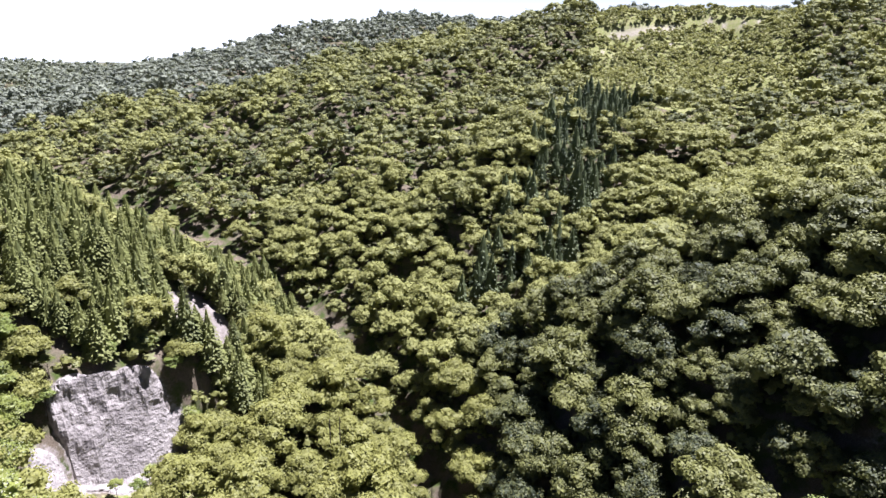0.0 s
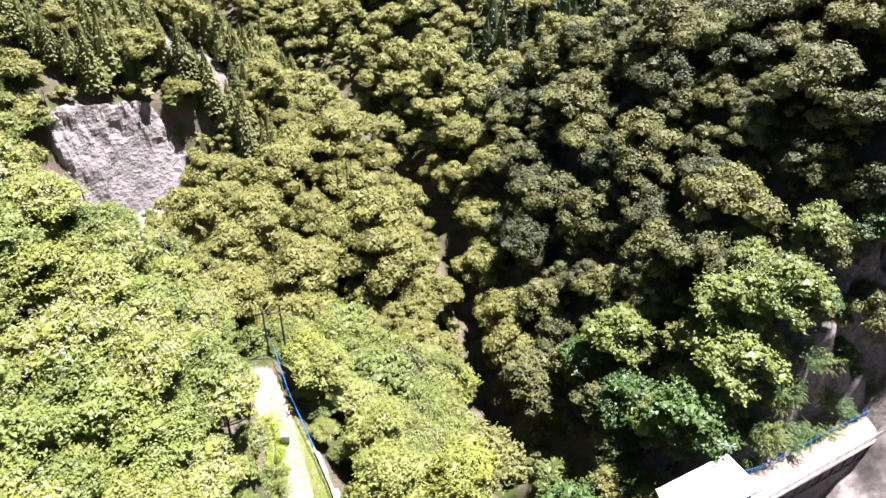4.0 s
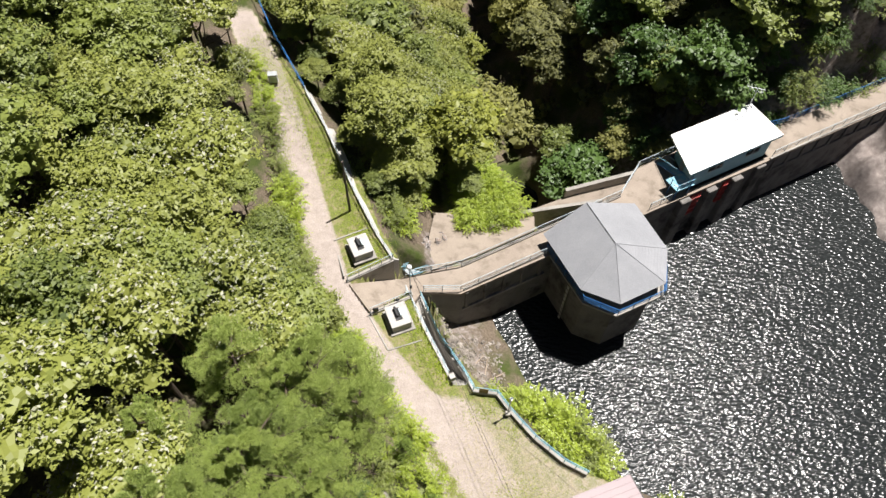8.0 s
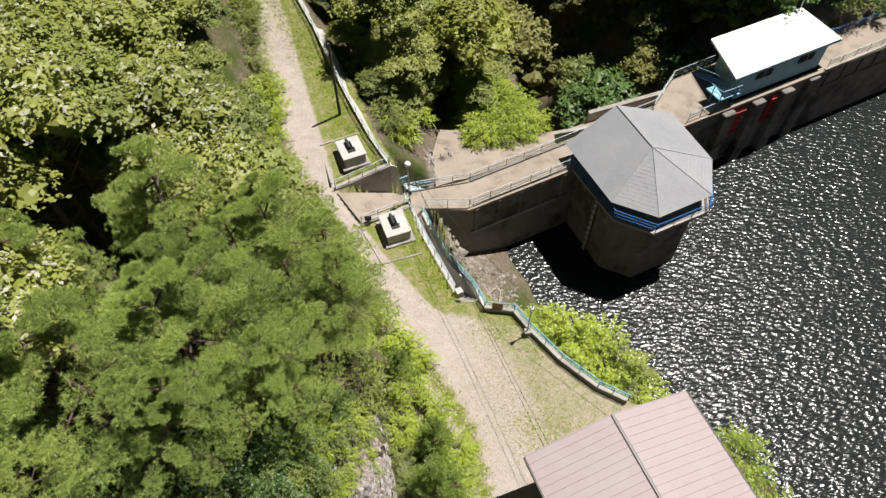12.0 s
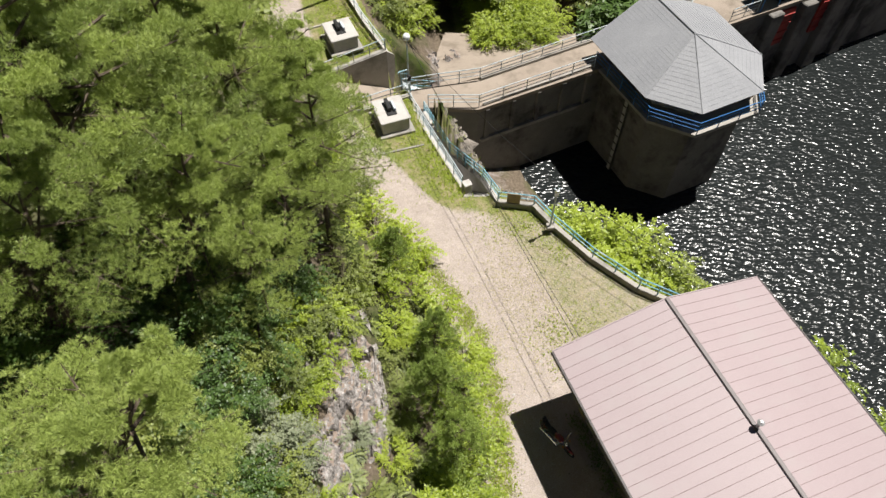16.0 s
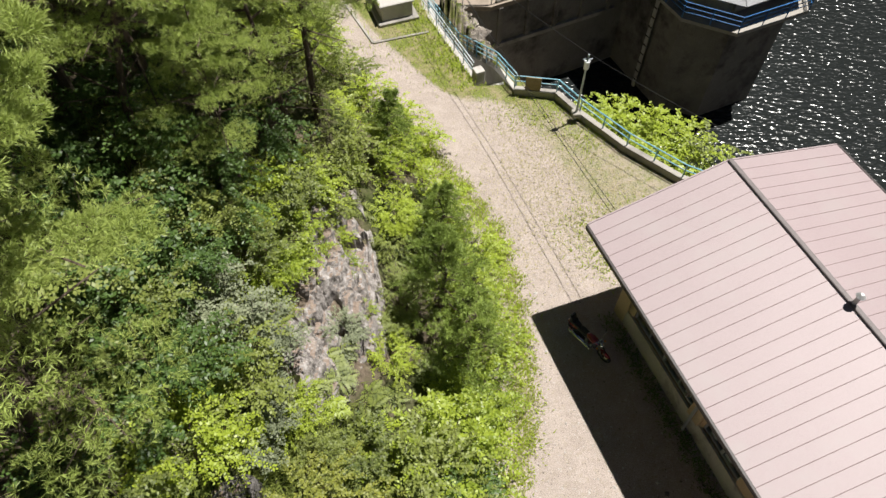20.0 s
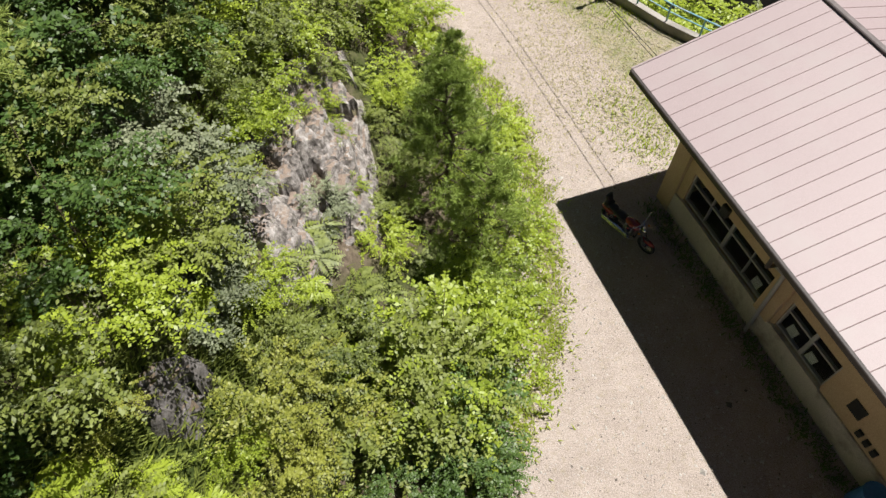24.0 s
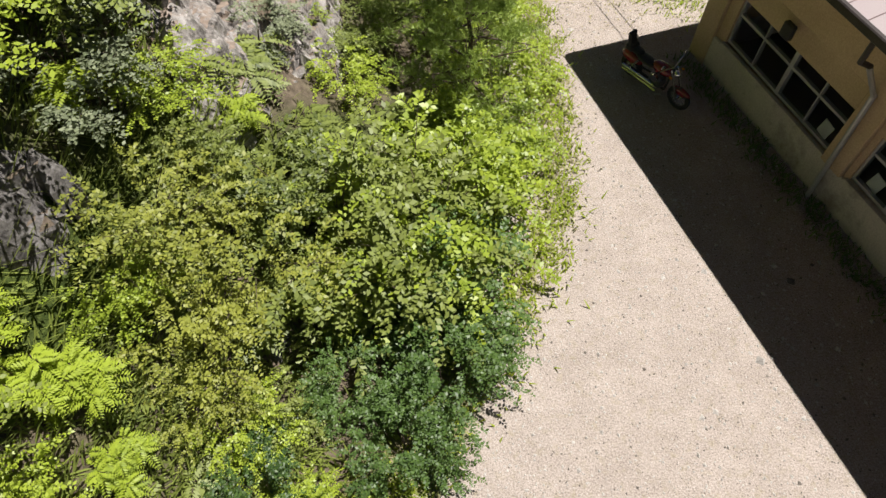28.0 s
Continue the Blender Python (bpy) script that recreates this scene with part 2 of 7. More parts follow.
def glass_material(name, tint, rough, clear):
    m, nt, out = node_mat(name)
    p = nt.nodes.new("ShaderNodeBsdfPrincipled")
    p.inputs["Base Color"].default_value = (*tint, 1)
    p.inputs["Roughness"].default_value = rough
    p.inputs["Transmission Weight"].default_value = clear
    p.inputs["IOR"].default_value = 1.45
    link(nt, p.outputs[0], out.inputs[0])
    return m


M["glass"] = glass_material("window_glass", (0.85, 0.9, 0.9), 0.02, 1.0)
M["glass_dark"] = glass_material("dark_glass", (0.015, 0.018, 0.02), 0.05, 0.0)
M["gravel_pale"] = surface("gravel_pale", (0.30, 0.28, 0.26), (0.46, 0.43, 0.40), 3, 30)
M["gravel_dark"] = surface("gravel_dark", (0.08, 0.07, 0.065), (0.16, 0.14, 0.12), 3, 30)
M["drift"] = surface("driftwood", (0.28, 0.22, 0.17), (0.40, 0.33, 0.26), 4, 30)
M["rock"] = surface("rock", (0.15, 0.125, 0.10), (0.40, 0.36, 0.32), 0.9, 7, stain=(0.07, 0.06, 0.05), stain_scale=1.3, bump_s=1.0, bump_d=0.15)
M["cliff"] = surface("cliff_rock", (0.21, 0.185, 0.175), (0.33, 0.295, 0.28), 0.15, 1.2, stain=(0.15, 0.13, 0.125), stain_scale=0.2, bump_s=1.0, bump_d=0.6)


# ---- mesh helpers ----
def mesh_from(name, verts, faces, mats, smooth=False, index=None):
    me = bpy.data.meshes.new(name)
    me.from_pydata([tuple(v) for v in verts] if not isinstance(verts, np.ndarray) else verts.tolist(), [], faces.tolist() if isinstance(faces, np.ndarray) else faces)
    for m in mats:
        me.materials.append(m)
    if index is not None:
        me.polygons.foreach_set("material_index", np.asarray(index, dtype=np.int32))
    if smooth:
        me.polygons.foreach_set("use_smooth", np.ones(len(me.polygons), dtype=bool))
    me.update()
    return me


def quads_mesh(name, v, mats):
    """v: n x 4 x 3 corner array, every quad on its own."""
    n = len(v)
    me = bpy.data.meshes.new(name)
    me.vertices.add(4 * n)
    me.vertices.foreach_set("co", v.reshape(-1).astype(np.float32))
    me.loops.add(4 * n)
    me.loops.foreach_set("vertex_index", np.arange(4 * n, dtype=np.int32))
    me.polygons.add(n)
    me.polygons.foreach_set("loop_start", np.arange(0, 4 * n, 4, dtype=np.int32))
    for m in mats:
        me.materials.append(m)
    me.update(calc_edges=True)
    return me


def part(name, bm, material, parent=None, label="", smooth=False):
    me = bpy.data.meshes.new(name)
    if smooth:
        for f in bm.faces:
            f.smooth = True
    bm.to_mesh(me)
    bm.free()
    me.materials.append(material)
    ob = new(name, me)
    if parent is not None:
        ob.parent = parent
    if label:
        ob["label"] = label
    return ob


def thing(name, label, category, at=None, group="", kind=""):
    ob = new(name)
    ob.empty_display_size = 0.2
    if at is not None:
        ob.matrix_basis = at
    return tagged(ob, label, category, group, kind)


def add_box(bm, centre, size, turn=None, bevel=0.0):
    r = bmesh.ops.create_cube(bm, size=1.0)
    vs = r["verts"]
    for v in vs:
        v.co = Vector((v.co.x * size[0], v.co.y * size[1], v.co.z * size[2]))
    if bevel:
        es = list({e for v in vs for e in v.link_edges})
        rb = bmesh.ops.bevel(bm, geom=es, offset=bevel, segments=1, affect="EDGES")
        vs = list({v for f in rb["faces"] for v in f.verts} | {v for v in vs if v.is_valid})
    m = Matrix.Translation(centre)
    if turn is not None:
        m = m @ turn
    bmesh.ops.transform(bm, matrix=m, verts=vs)
    return bm


def box(centre, size, turn=None, bevel=0.0):
    return add_box(bmesh.new(), centre, size, turn, bevel)


def add_rod(bm, a, b, r0, r1=None, sides=8):
    a, b = Vector(a), Vector(b)
    r1 = r0 if r1 is None else r1
    d = b - a
    m = Matrix.Translation((a + b) / 2) @ d.to_track_quat("Z", "Y").to_matrix().to_4x4()
    bmesh.ops.create_cone(bm, cap_ends=True, segments=sides, radius1=r0, radius2=r1, depth=d.length, matrix=m)
    return bm


def rod(a, b, r0, r1=None, sides=8):
    return add_rod(bmesh.new(), a, b, r0, r1, sides)


def prism(poly, z0, z1):
    """Closed upright prism over a plan polygon; z0, z1 numbers or lists per corner."""
    n = len(poly)
    lo = z0 if isinstance(z0, (list, tuple)) else [z0] * n
    hi = z1 if isinstance(z1, (list, tuple)) else [z1] * n
    bm = bmesh.new()
    a = [bm.verts.new((p[0], p[1], z)) for p, z in zip(poly, lo)]
    b = [bm.verts.new((p[0], p[1], z)) for p, z in zip(poly, hi)]
    bm.faces.new(a[::-1])
    bm.faces.new(b)
    for i in range(n):
        j = (i + 1) % n
        bm.faces.new((a[i], a[j], b[j], b[i]))
    bmesh.ops.recalc_face_normals(bm, faces=bm.faces)
    return bm


# ---- ground ----
WATER_Z, DECK_Z = -12.0, -4.0
RIVER = [(22, 44), (18, 55), (14, 112), (-9, 165), (-42, 215), (-75, 252), (-118, 285), (-260, 400), (-600, 620)]
# valley floors and ridge crests of the eastern hills: plan line and height
VALLEYS = [
    [(22, 44, -27), (18, 55, -26), (14, 112, -14), (-9, 165, 0), (-42, 215, 7), (-75, 252, 12), (-118, 285, 14), (-260, 400, 16), (-600, 620, 16)],
    [(-7, 160, -1), (20, 161, 8), (45, 166, 19), (70, 173, 27), (100, 182, 35), (140, 195, 46), (220, 215, 66)],
    [(-14, 175, 3), (4, 204, 16), (20, 235, 28), (40, 265, 40), (66, 300, 52)],
    [(-122, 290, 15), (-90, 400, 34), (-20, 480, 50), (70, 510, 66)],
    [(-260, 400, 16), (-330, 700, 10), (-420, 1100, 8)],
]
RIDGES = [
    [(30, 134, 6), (44, 132, 20), (57, 128, 29), (75, 120, 39), (98, 113, 54), (140, 104, 70), (230, 95, 84), (420, 90, 95)],
    [(4, 178, 9), (14, 189, 19), (25, 198, 28), (38, 212, 38), (55, 229, 48), (80, 256, 53), (108, 284, 58), (146, 325, 72), (180, 372, 92)],
    [(-108, 287, 20), (-96, 297, 30), (-86, 313, 38), (-75, 331, 46), (-46, 350, 55), (-17, 370, 63), (48, 397, 77), (117, 405, 92), (150, 398, 99), (205, 368, 98), (260, 338, 98), (340, 300, 100)],
    [(-260, 540, 30), (-197, 566, 46), (-123, 608, 62), (-76, 618, 75), (-17, 640, 86), (36, 640, 95), (110, 612, 90), (200, 580, 98), (420, 560, 104)],
    [(-1300, 1350, 34), (-726, 1425, 12), (-625, 1470, 4), (-500, 1500, -2), (-100, 1600, 20)],
]


def line_points(lines, step):
    out = []
    for pts in lines:
        for a, b in zip(pts[:-1], pts[1:]):
            n = max(1, int(math.dist(a[:2], b[:2]) / step))
            out += [[a[i] + (b[i] - a[i]) * k / n for i in range(3)] for k in range(n)]
        out.append(list(pts[-1]))
    return np.array(out)


VALLEY_PTS, RIDGE_PTS = line_points(VALLEYS, 9.0), line_points(RIDGES, 9.0)


def near_line(x, y, pts):
    """Distance to the nearest of the lines and their height there, blended."""
    best, sw, sz = np.full(np.shape(x), 1e12), np.zeros(np.shape(x)), np.zeros(np.shape(x))
    if np.size(x) < 3000:
        d = (x[..., None] - pts[:, 0]) ** 2 + (y[..., None] - pts[:, 1]) ** 2
        w = 1 / (d + 40) ** 3
        return np.sqrt(d.min(-1)), (w * pts[:, 2]).sum(-1) / w.sum(-1)
    for px, py, pz in pts:
        d = (x - px) ** 2 + (y - py) ** 2
        best = np.minimum(best, d)
        w = 1 / (d + 40) ** 3
        sw, sz = sw + w, sz + w * pz
    return np.sqrt(best), sz / sw


def eastern_hills(x, y):
    dv, zv = near_line(x, y, VALLEY_PTS)
    dr, zr = near_line(x, y, RIDGE_PTS)
    dv = np.maximum(dv - 3, 0)
    return zv + (zr - zv) * np.sin(0.5 * math.pi * dv / (dv + dr + 1e-6))
FENCE_Y = [-60, -25, -10, 0, 5, 7, 9.2, 11.8, 13.5, 16, 23, 27, 31, 36, 45, 57, 64, 90]
FENCE_X = [30, 24, 20.5, 17.5, 15.3, 11.2, 9.2, 7.6, 6.2, 4.3, 1.9, -0.6, -2.4, -3.8, -8.0, -14.5, -17, -24]
SLOPE_Y = [-60, -12, -9, -6.5, -4, -2, 3, 6, 9, 12.3, 17.4, 22, 28, 35, 42, 51, 64, 90]
SLOPE_X = [-12, -5.5, -3.2, -2.0, -1.2, -0.6, -0.6, 0.2, -0.2, -2.4, -4.9, -8.3, -9.8, -11.6, -12.2, -15.2, -20, -31]
EDGE_Y = [-60, -12, -9, -7.6, -5.6, -3.9, -1.4, 2.5, 5.5, 8.5, 12.3, 17.4, 22, 28, 35, 42, 51, 64, 90]
EDGE_X = [-9, -3, -0.6, 0.2, 1.7, 2.6, 3.0, 3.0, 2.6, 1.2, -1.4, -3.9, -7.5, -9, -11, -11.6, -14.6, -19, -30]


def river_dist(x, y):
    """Distance to the river and on which side: + east and north, - west."""
    best = np.full(np.shape(x), 1e9)
    side = np.ones(np.shape(x))
    for (x0, y0), (x1, y1) in zip(RIVER[:-1], RIVER[1:]):
        dx, dy = x1 - x0, y1 - y0
        t = np.clip(((x - x0) * dx + (y - y0) * dy) / (dx * dx + dy * dy), 0, 1)
        d = np.hypot(x - x0 - t * dx, y - y0 - t * dy)
        s = np.sign(-(dx * (y - y0) - dy * (x - x0)))
        side = np.where(d < best, s, side)
        best = np.minimum(d, best)
    return best, side


def wave(x, y, size, seed):
    """Smooth cheap relief from a few crossed waves, about -1 to 1."""
    k = 2 * math.pi / size
    a = seed * 1.7
    return (np.sin(k * (x * math.cos(a) + y * math.sin(a)) + seed) + np.sin(k * 1.37 * (x * math.cos(a + 2.1) + y * math.sin(a + 2.1)) + 2 * seed)
            + 0.6 * np.sin(k * 2.3 * (x * math.cos(a + 4.0) + y * math.sin(a + 4.0)) + 3 * seed)) / 2.6


def smooth_max(a, b, k):
    h = np.clip(0.5 + 0.5 * (a - b) / k, 0, 1)
    return b + (a - b) * h + k * h * (1 - h)


def ground_z(x, y):
    x, y = np.asarray(x, float), np.asarray(y, float)
    d, side = river_dist(x, y)
    far = np.hypot(x, y)
    bed = np.interp(far, [44, 112, 165, 230, 300], [-27, -14, 0, 8, 14])
    s = (x + 52) * -0.65 + (y - 97) * 0.76
    along = (x + 52) * 0.76 + (y - 97) * 0.65
    face = np.clip((along + 3) / 5, 0, 1) * np.clip((34 - along) / 5, 0, 1)
    sharp, soft = np.clip(s / 6.5, 0, 1), np.clip((s + 12) / 36, 0, 1)
    west = 0.36 * d + 15 * (face * sharp + (1 - face) * soft) + 0.36 * np.maximum(s - 7, 0)
    west = np.minimum(west, 47 + 0.02 * d)
    crest = np.interp(x, [-160, -110, -77, -62, -47, -33, -21, -8, 6], [60, 55, 46, 39, 31, 22, 11, 2, -6]) - 0.62 * np.maximum(y - 148, 0) - bed
    west = np.where(y > 100, np.minimum(west, np.maximum(crest, 0.25 * d)), west)
    hills = np.where(side > 0, eastern_hills(x, y), bed + west)
    relief = np.clip((d - 15) / 60, 0, 1)
    v = hills + relief * (2.6 * wave(x, y, 62, 1.3) + 1.8 * wave(x, y, 33, 2.2)) + 3 * wave(x, y, 170, 3.1) * np.clip((far - 420) / 250, 0, 1)
    v = v - 0.035 * np.maximum(far - 1650, 0)
    # bench with the road and the yard
    xe, xw = np.interp(y, FENCE_Y, FENCE_X), np.interp(y, SLOPE_Y, SLOPE_X)
    z0 = np.interp(y, [2, 10, 16, 22, 26, 30, 34, 40, 50, 58, 64], [0, -0.4, -0.95, -0.9, -0.6, 0.1, 0.3, 1.0, 3.7, 5.6, 6.2])
    up = np.maximum(xw - x, 0)
    down = np.maximum(x - xe - 0.4, 0)
    lift = 0.92 * up - 0.006 * np.maximum(up - 10, 0) ** 2 * (up < 40) - (5.4 + 0.36 * (up - 40)) * (up >= 40)
    steep = np.clip((y - 14.6) / 1.6, 0, 1) * np.clip((30 - y) / 2, 0, 1)
    drop = (1 - steep) * np.where(y < 24, 1.25, 1.05) * down + steep * (8.2 * np.clip((down - 0.3) / 0.5, 0, 1) + 0.38 * np.maximum(down - 0.6, 0))
    bench = z0 + np.minimum(lift, 60) - drop
    bench = bench + np.clip(up / 4, 0, 1) * (0.8 * wave(x, y, 13, 4.4) + 0.35 * wave(x, y, 5.1, 5.2))
    bench = np.maximum(bench, -30)
    fade = np.clip((y - 62) / 25, 0, 1)
    bench = bench - fade * 90 - 0.06 * np.maximum(far - 300, 0)
    # dam line: everything south of it is the lake basin
    dam_y = 25.8 + (x - 5.35) * 0.393
    south = np.clip((dam_y + 2.0 - y) / 2.0, 0, 1)
    bank = -19 + 1.0 * np.maximum(x - 51 - 0.10 * (45 - y), 0) + 1.6 * wave(x, y, 9, 6.1) + 0.8 * wave(x, y, 3.7, 7.3)
    bank = np.where(bank > -3, -3 + (bank + 3) * 0.8, bank)
    lake = np.maximum(np.minimum(bench, 60), np.where(x > 30, np.minimum(bank, 60), -30))
    # overgrown knoll below the crest
    off = y - dam_y
    knoll = -4.9 - 0.16 * np.maximum(off - 3, 0) - 1.9 * np.maximum(x - (13.5 - 0.55 * (y - 36)), 0) - 1.0 * np.maximum(y - 46, 0) - 3.0 * np.maximum(-x - 1, 0)
    north = smooth_max(v, np.maximum(bench, np.where(off > 1, knoll, -30)), 3.0)
    side_cut = -5.6 + 3.2 * np.maximum(off - 6.0 + 1.6 * wave(x, y, 9.5, 3.3) + 0.8 * wave(x, y, 4.3, 5.9), 0) + 1.6 * np.maximum(x - 65.5, 0) + 1.1 * wave(x, y, 7.5, 8.1) * np.clip(off - 5, 0, 1)
    north = np.where((x > 18) & (off > -4), np.minimum(north, side_cut), north)
    z = np.where(y < dam_y - 3, lake, north * (1 - south) + lake * south)
    # cuttings for the access ramp and the stairway
    u, w = (x + 4.35) * 0.894 + (y - 24.0) * 0.447, (x + 4.35) * -0.447 + (y - 24.0) * 0.894
    z = np.where((u > -0.2) & (u < 6.0) & (np.abs(w - 0.1) < 1.75), np.minimum(z, -1.05 - 3.45 * np.clip(u / 5.2, 0, 1)), z)
    mid = np.interp(y, [14.6, 15.6, 20.1, 25.6], [4.1, 3.75, 2.15, 0.75])
    return np.where((y > 14.9) & (y < 26.2) & (np.abs(x - mid) < 0.8), np.minimum(z, -4.6), z)


def axis(parts):
    out = []
    for a, b, n in parts:
        out += list(np.linspace(a, b, n, endpoint=False))
    return np.array(out + [parts[-1][1]])


def grid_mesh(name, xs, ys, f, mats, picker=None):
    X, Y = np.meshgrid(xs, ys)
    Z = f(X, Y)
    nx, ny = len(xs), len(ys)
    i = np.arange((ny - 1) * (nx - 1))
    r, c = i // (nx - 1), i % (nx - 1)
    a = r * nx + c
    faces = np.stack([a, a + 1, a + nx + 1, a + nx], 1)
    v = np.stack([X.ravel(), Y.ravel(), Z.ravel()], 1)
    idx = None
    if picker:
        cx, cy = v[faces, 0].mean(1), v[faces, 1].mean(1)
        idx = picker(cx, cy)
    return mesh_from(name, v, faces, mats, True, idx)


def soft_step(v, a, b):
    t = np.clip((v - a) / (b - a), 0, 1)
    return t * t * (3 - 2 * t)


CUT_TRACKS = [[(129, 372), (144, 369), (160, 370), (184, 365), (203, 338)], [(123, 357), (128, 347), (146, 355), (163, 342)]]


def clear_cut(x, y):
    """The felled patch high on the eastern ridge."""
    d, az = np.hypot(x, y), np.degrees(np.arctan2(x, y))
    e = 1.2 * wave(x, y, 60, 2.9)
    return soft_step(az, 17.6 + e * 0.6, 18.6 + e * 0.6) * soft_step(-az, -35 + e, -33.5 + e) * soft_step(d, 280 + 14 * e, 292 + 14 * e) * soft_step(-d, -520, -505)


def road_mid(y):
    return np.interp(y, [-60, -10, 0, 8, 14, 20, 26, 35, 45, 55, 70], [9, 4.8, 4.8, 3.0, -0.2, -4.1, -7.2, -9.4, -11.6, -15, -21])


def cover(x, y):
    """How far the ground is bare, grassy or rocky: three numbers a point."""
    xe, xw = np.interp(y, FENCE_Y, FENCE_X), np.interp(y, EDGE_Y, EDGE_X)
    inside = soft_step(x, xw - 1.4, xw - 0.2) * soft_step(-x, -xe - 0.6, -xe - 0.1) * soft_step(-y, -62, -57)
    half = np.interp(y, [10.5, 14.5], [3.6, 1.55])
    road = soft_step(-np.abs(x - road_mid(y)), -half - 0.9, -half + 0.3)
    lot = soft_step(-y, -15.0, -12.0) * soft_step(x, xw + 0.2, xw + 1.4)
    north_east = soft_step(x - np.interp(y, [3, 6, 13, 17], [6.2, 5.6, 3.2, 1.8]), 0, 2.2) * soft_step(y, 2.0, 5.0)
    bare = inside * np.clip(np.maximum(road, lot), 0, 1) * (1 - 0.6 * north_east)
    s = (x + 52) * -0.65 + (y - 97) * 0.76
    along = (x + 52) * 0.76 + (y - 97) * 0.65
    wob = 1.6 * wave(x, y, 11, 3.3)
    dome = soft_step(-((along - 10.5) / 13.5) ** 2 - (np.maximum(s, 0) / 8.0) ** 2, -1.15, -0.85)
    rock = dome * soft_step(along - 0.3 * s, -1 + wob, 2 + wob) * soft_step(-along, -25 + 2 * wob, -21 + 2 * wob) * soft_step(s, -3.5 + wob, -0.5 + wob) * soft_step(-s, -8.5 - wob, -6.5 - wob)
    low = soft_step(along, -6 + wob, -3 + wob) * soft_step(-along - 0.2 * s, -4 + wob, -1 + wob) * soft_step(s, -14, -11) * soft_step(-s, -4, 0)
    dam_y = 25.8 + (x - 5.35) * 0.393
    shore = 0.7 * soft_step(x, 44, 50) * soft_step(dam_y + 3 - y, 0, 3) * soft_step(-x, -92, -70)
    gorge = soft_step(x, 24, 30) * soft_step(-x, -84, -74) * soft_step(y - dam_y, 0, 2) * soft_step(-(y - dam_y), -24 - 3 * wob, -14 - 3 * wob)
    foot = soft_step(x, 1.5, 2.5) * soft_step(-x, -7.6, -6.4) * soft_step(y - dam_y, 2, 4) * soft_step(-(y - dam_y), -12, -9)
    beach = soft_step(x, 1.5, 3) * soft_step(-x, -9.5, -7) * soft_step(y, 15.5, 17.5) * soft_step(dam_y + 1 - y, 0, 1)
    slip = soft_step(-np.hypot((x + 37) / 1.0, (y - 132) / 1.4), -7 + wob, -5 + wob)
    rock = np.maximum.reduce([rock, low, slip, shore, 0.5 * gorge, 0.45 * foot, 0.36 * beach])
    under = soft_step(x, -9.2, -8.0) * soft_step(-x, 5.6, 6.6) * soft_step(y, -6.8, -5.6) * soft_step(-y, 3.2, 4.4)
    bare = np.maximum(bare, 0.42 * under)
    cut = clear_cut(x, y)
    for line in CUT_TRACKS:
        for (x0, y0), (x1, y1) in zip(line[:-1], line[1:]):
            dx, dy = x1 - x0, y1 - y0
            t = np.clip(((x - x0) * dx + (y - y0) * dy) / (dx * dx + dy * dy), 0, 1)
            bare = np.maximum(bare, 0.5 * soft_step(-np.hypot(x - x0 - t * dx, y - y0 - t * dy), -3.2, -1.4))
    knoll = soft_step(x, 4, 6) * soft_step(-x, -18, -14) * soft_step(y - dam_y, 2, 4) * soft_step(-y, -50, -46)
    meadow = soft_step(along, 2, 6) * soft_step(-along, -32, -24) * soft_step(s, -16, -11) * soft_step(-s, 1, 5)
    grass = np.maximum.reduce([inside, 0.8 * cut, knoll, meadow])
    return bare, grass, rock


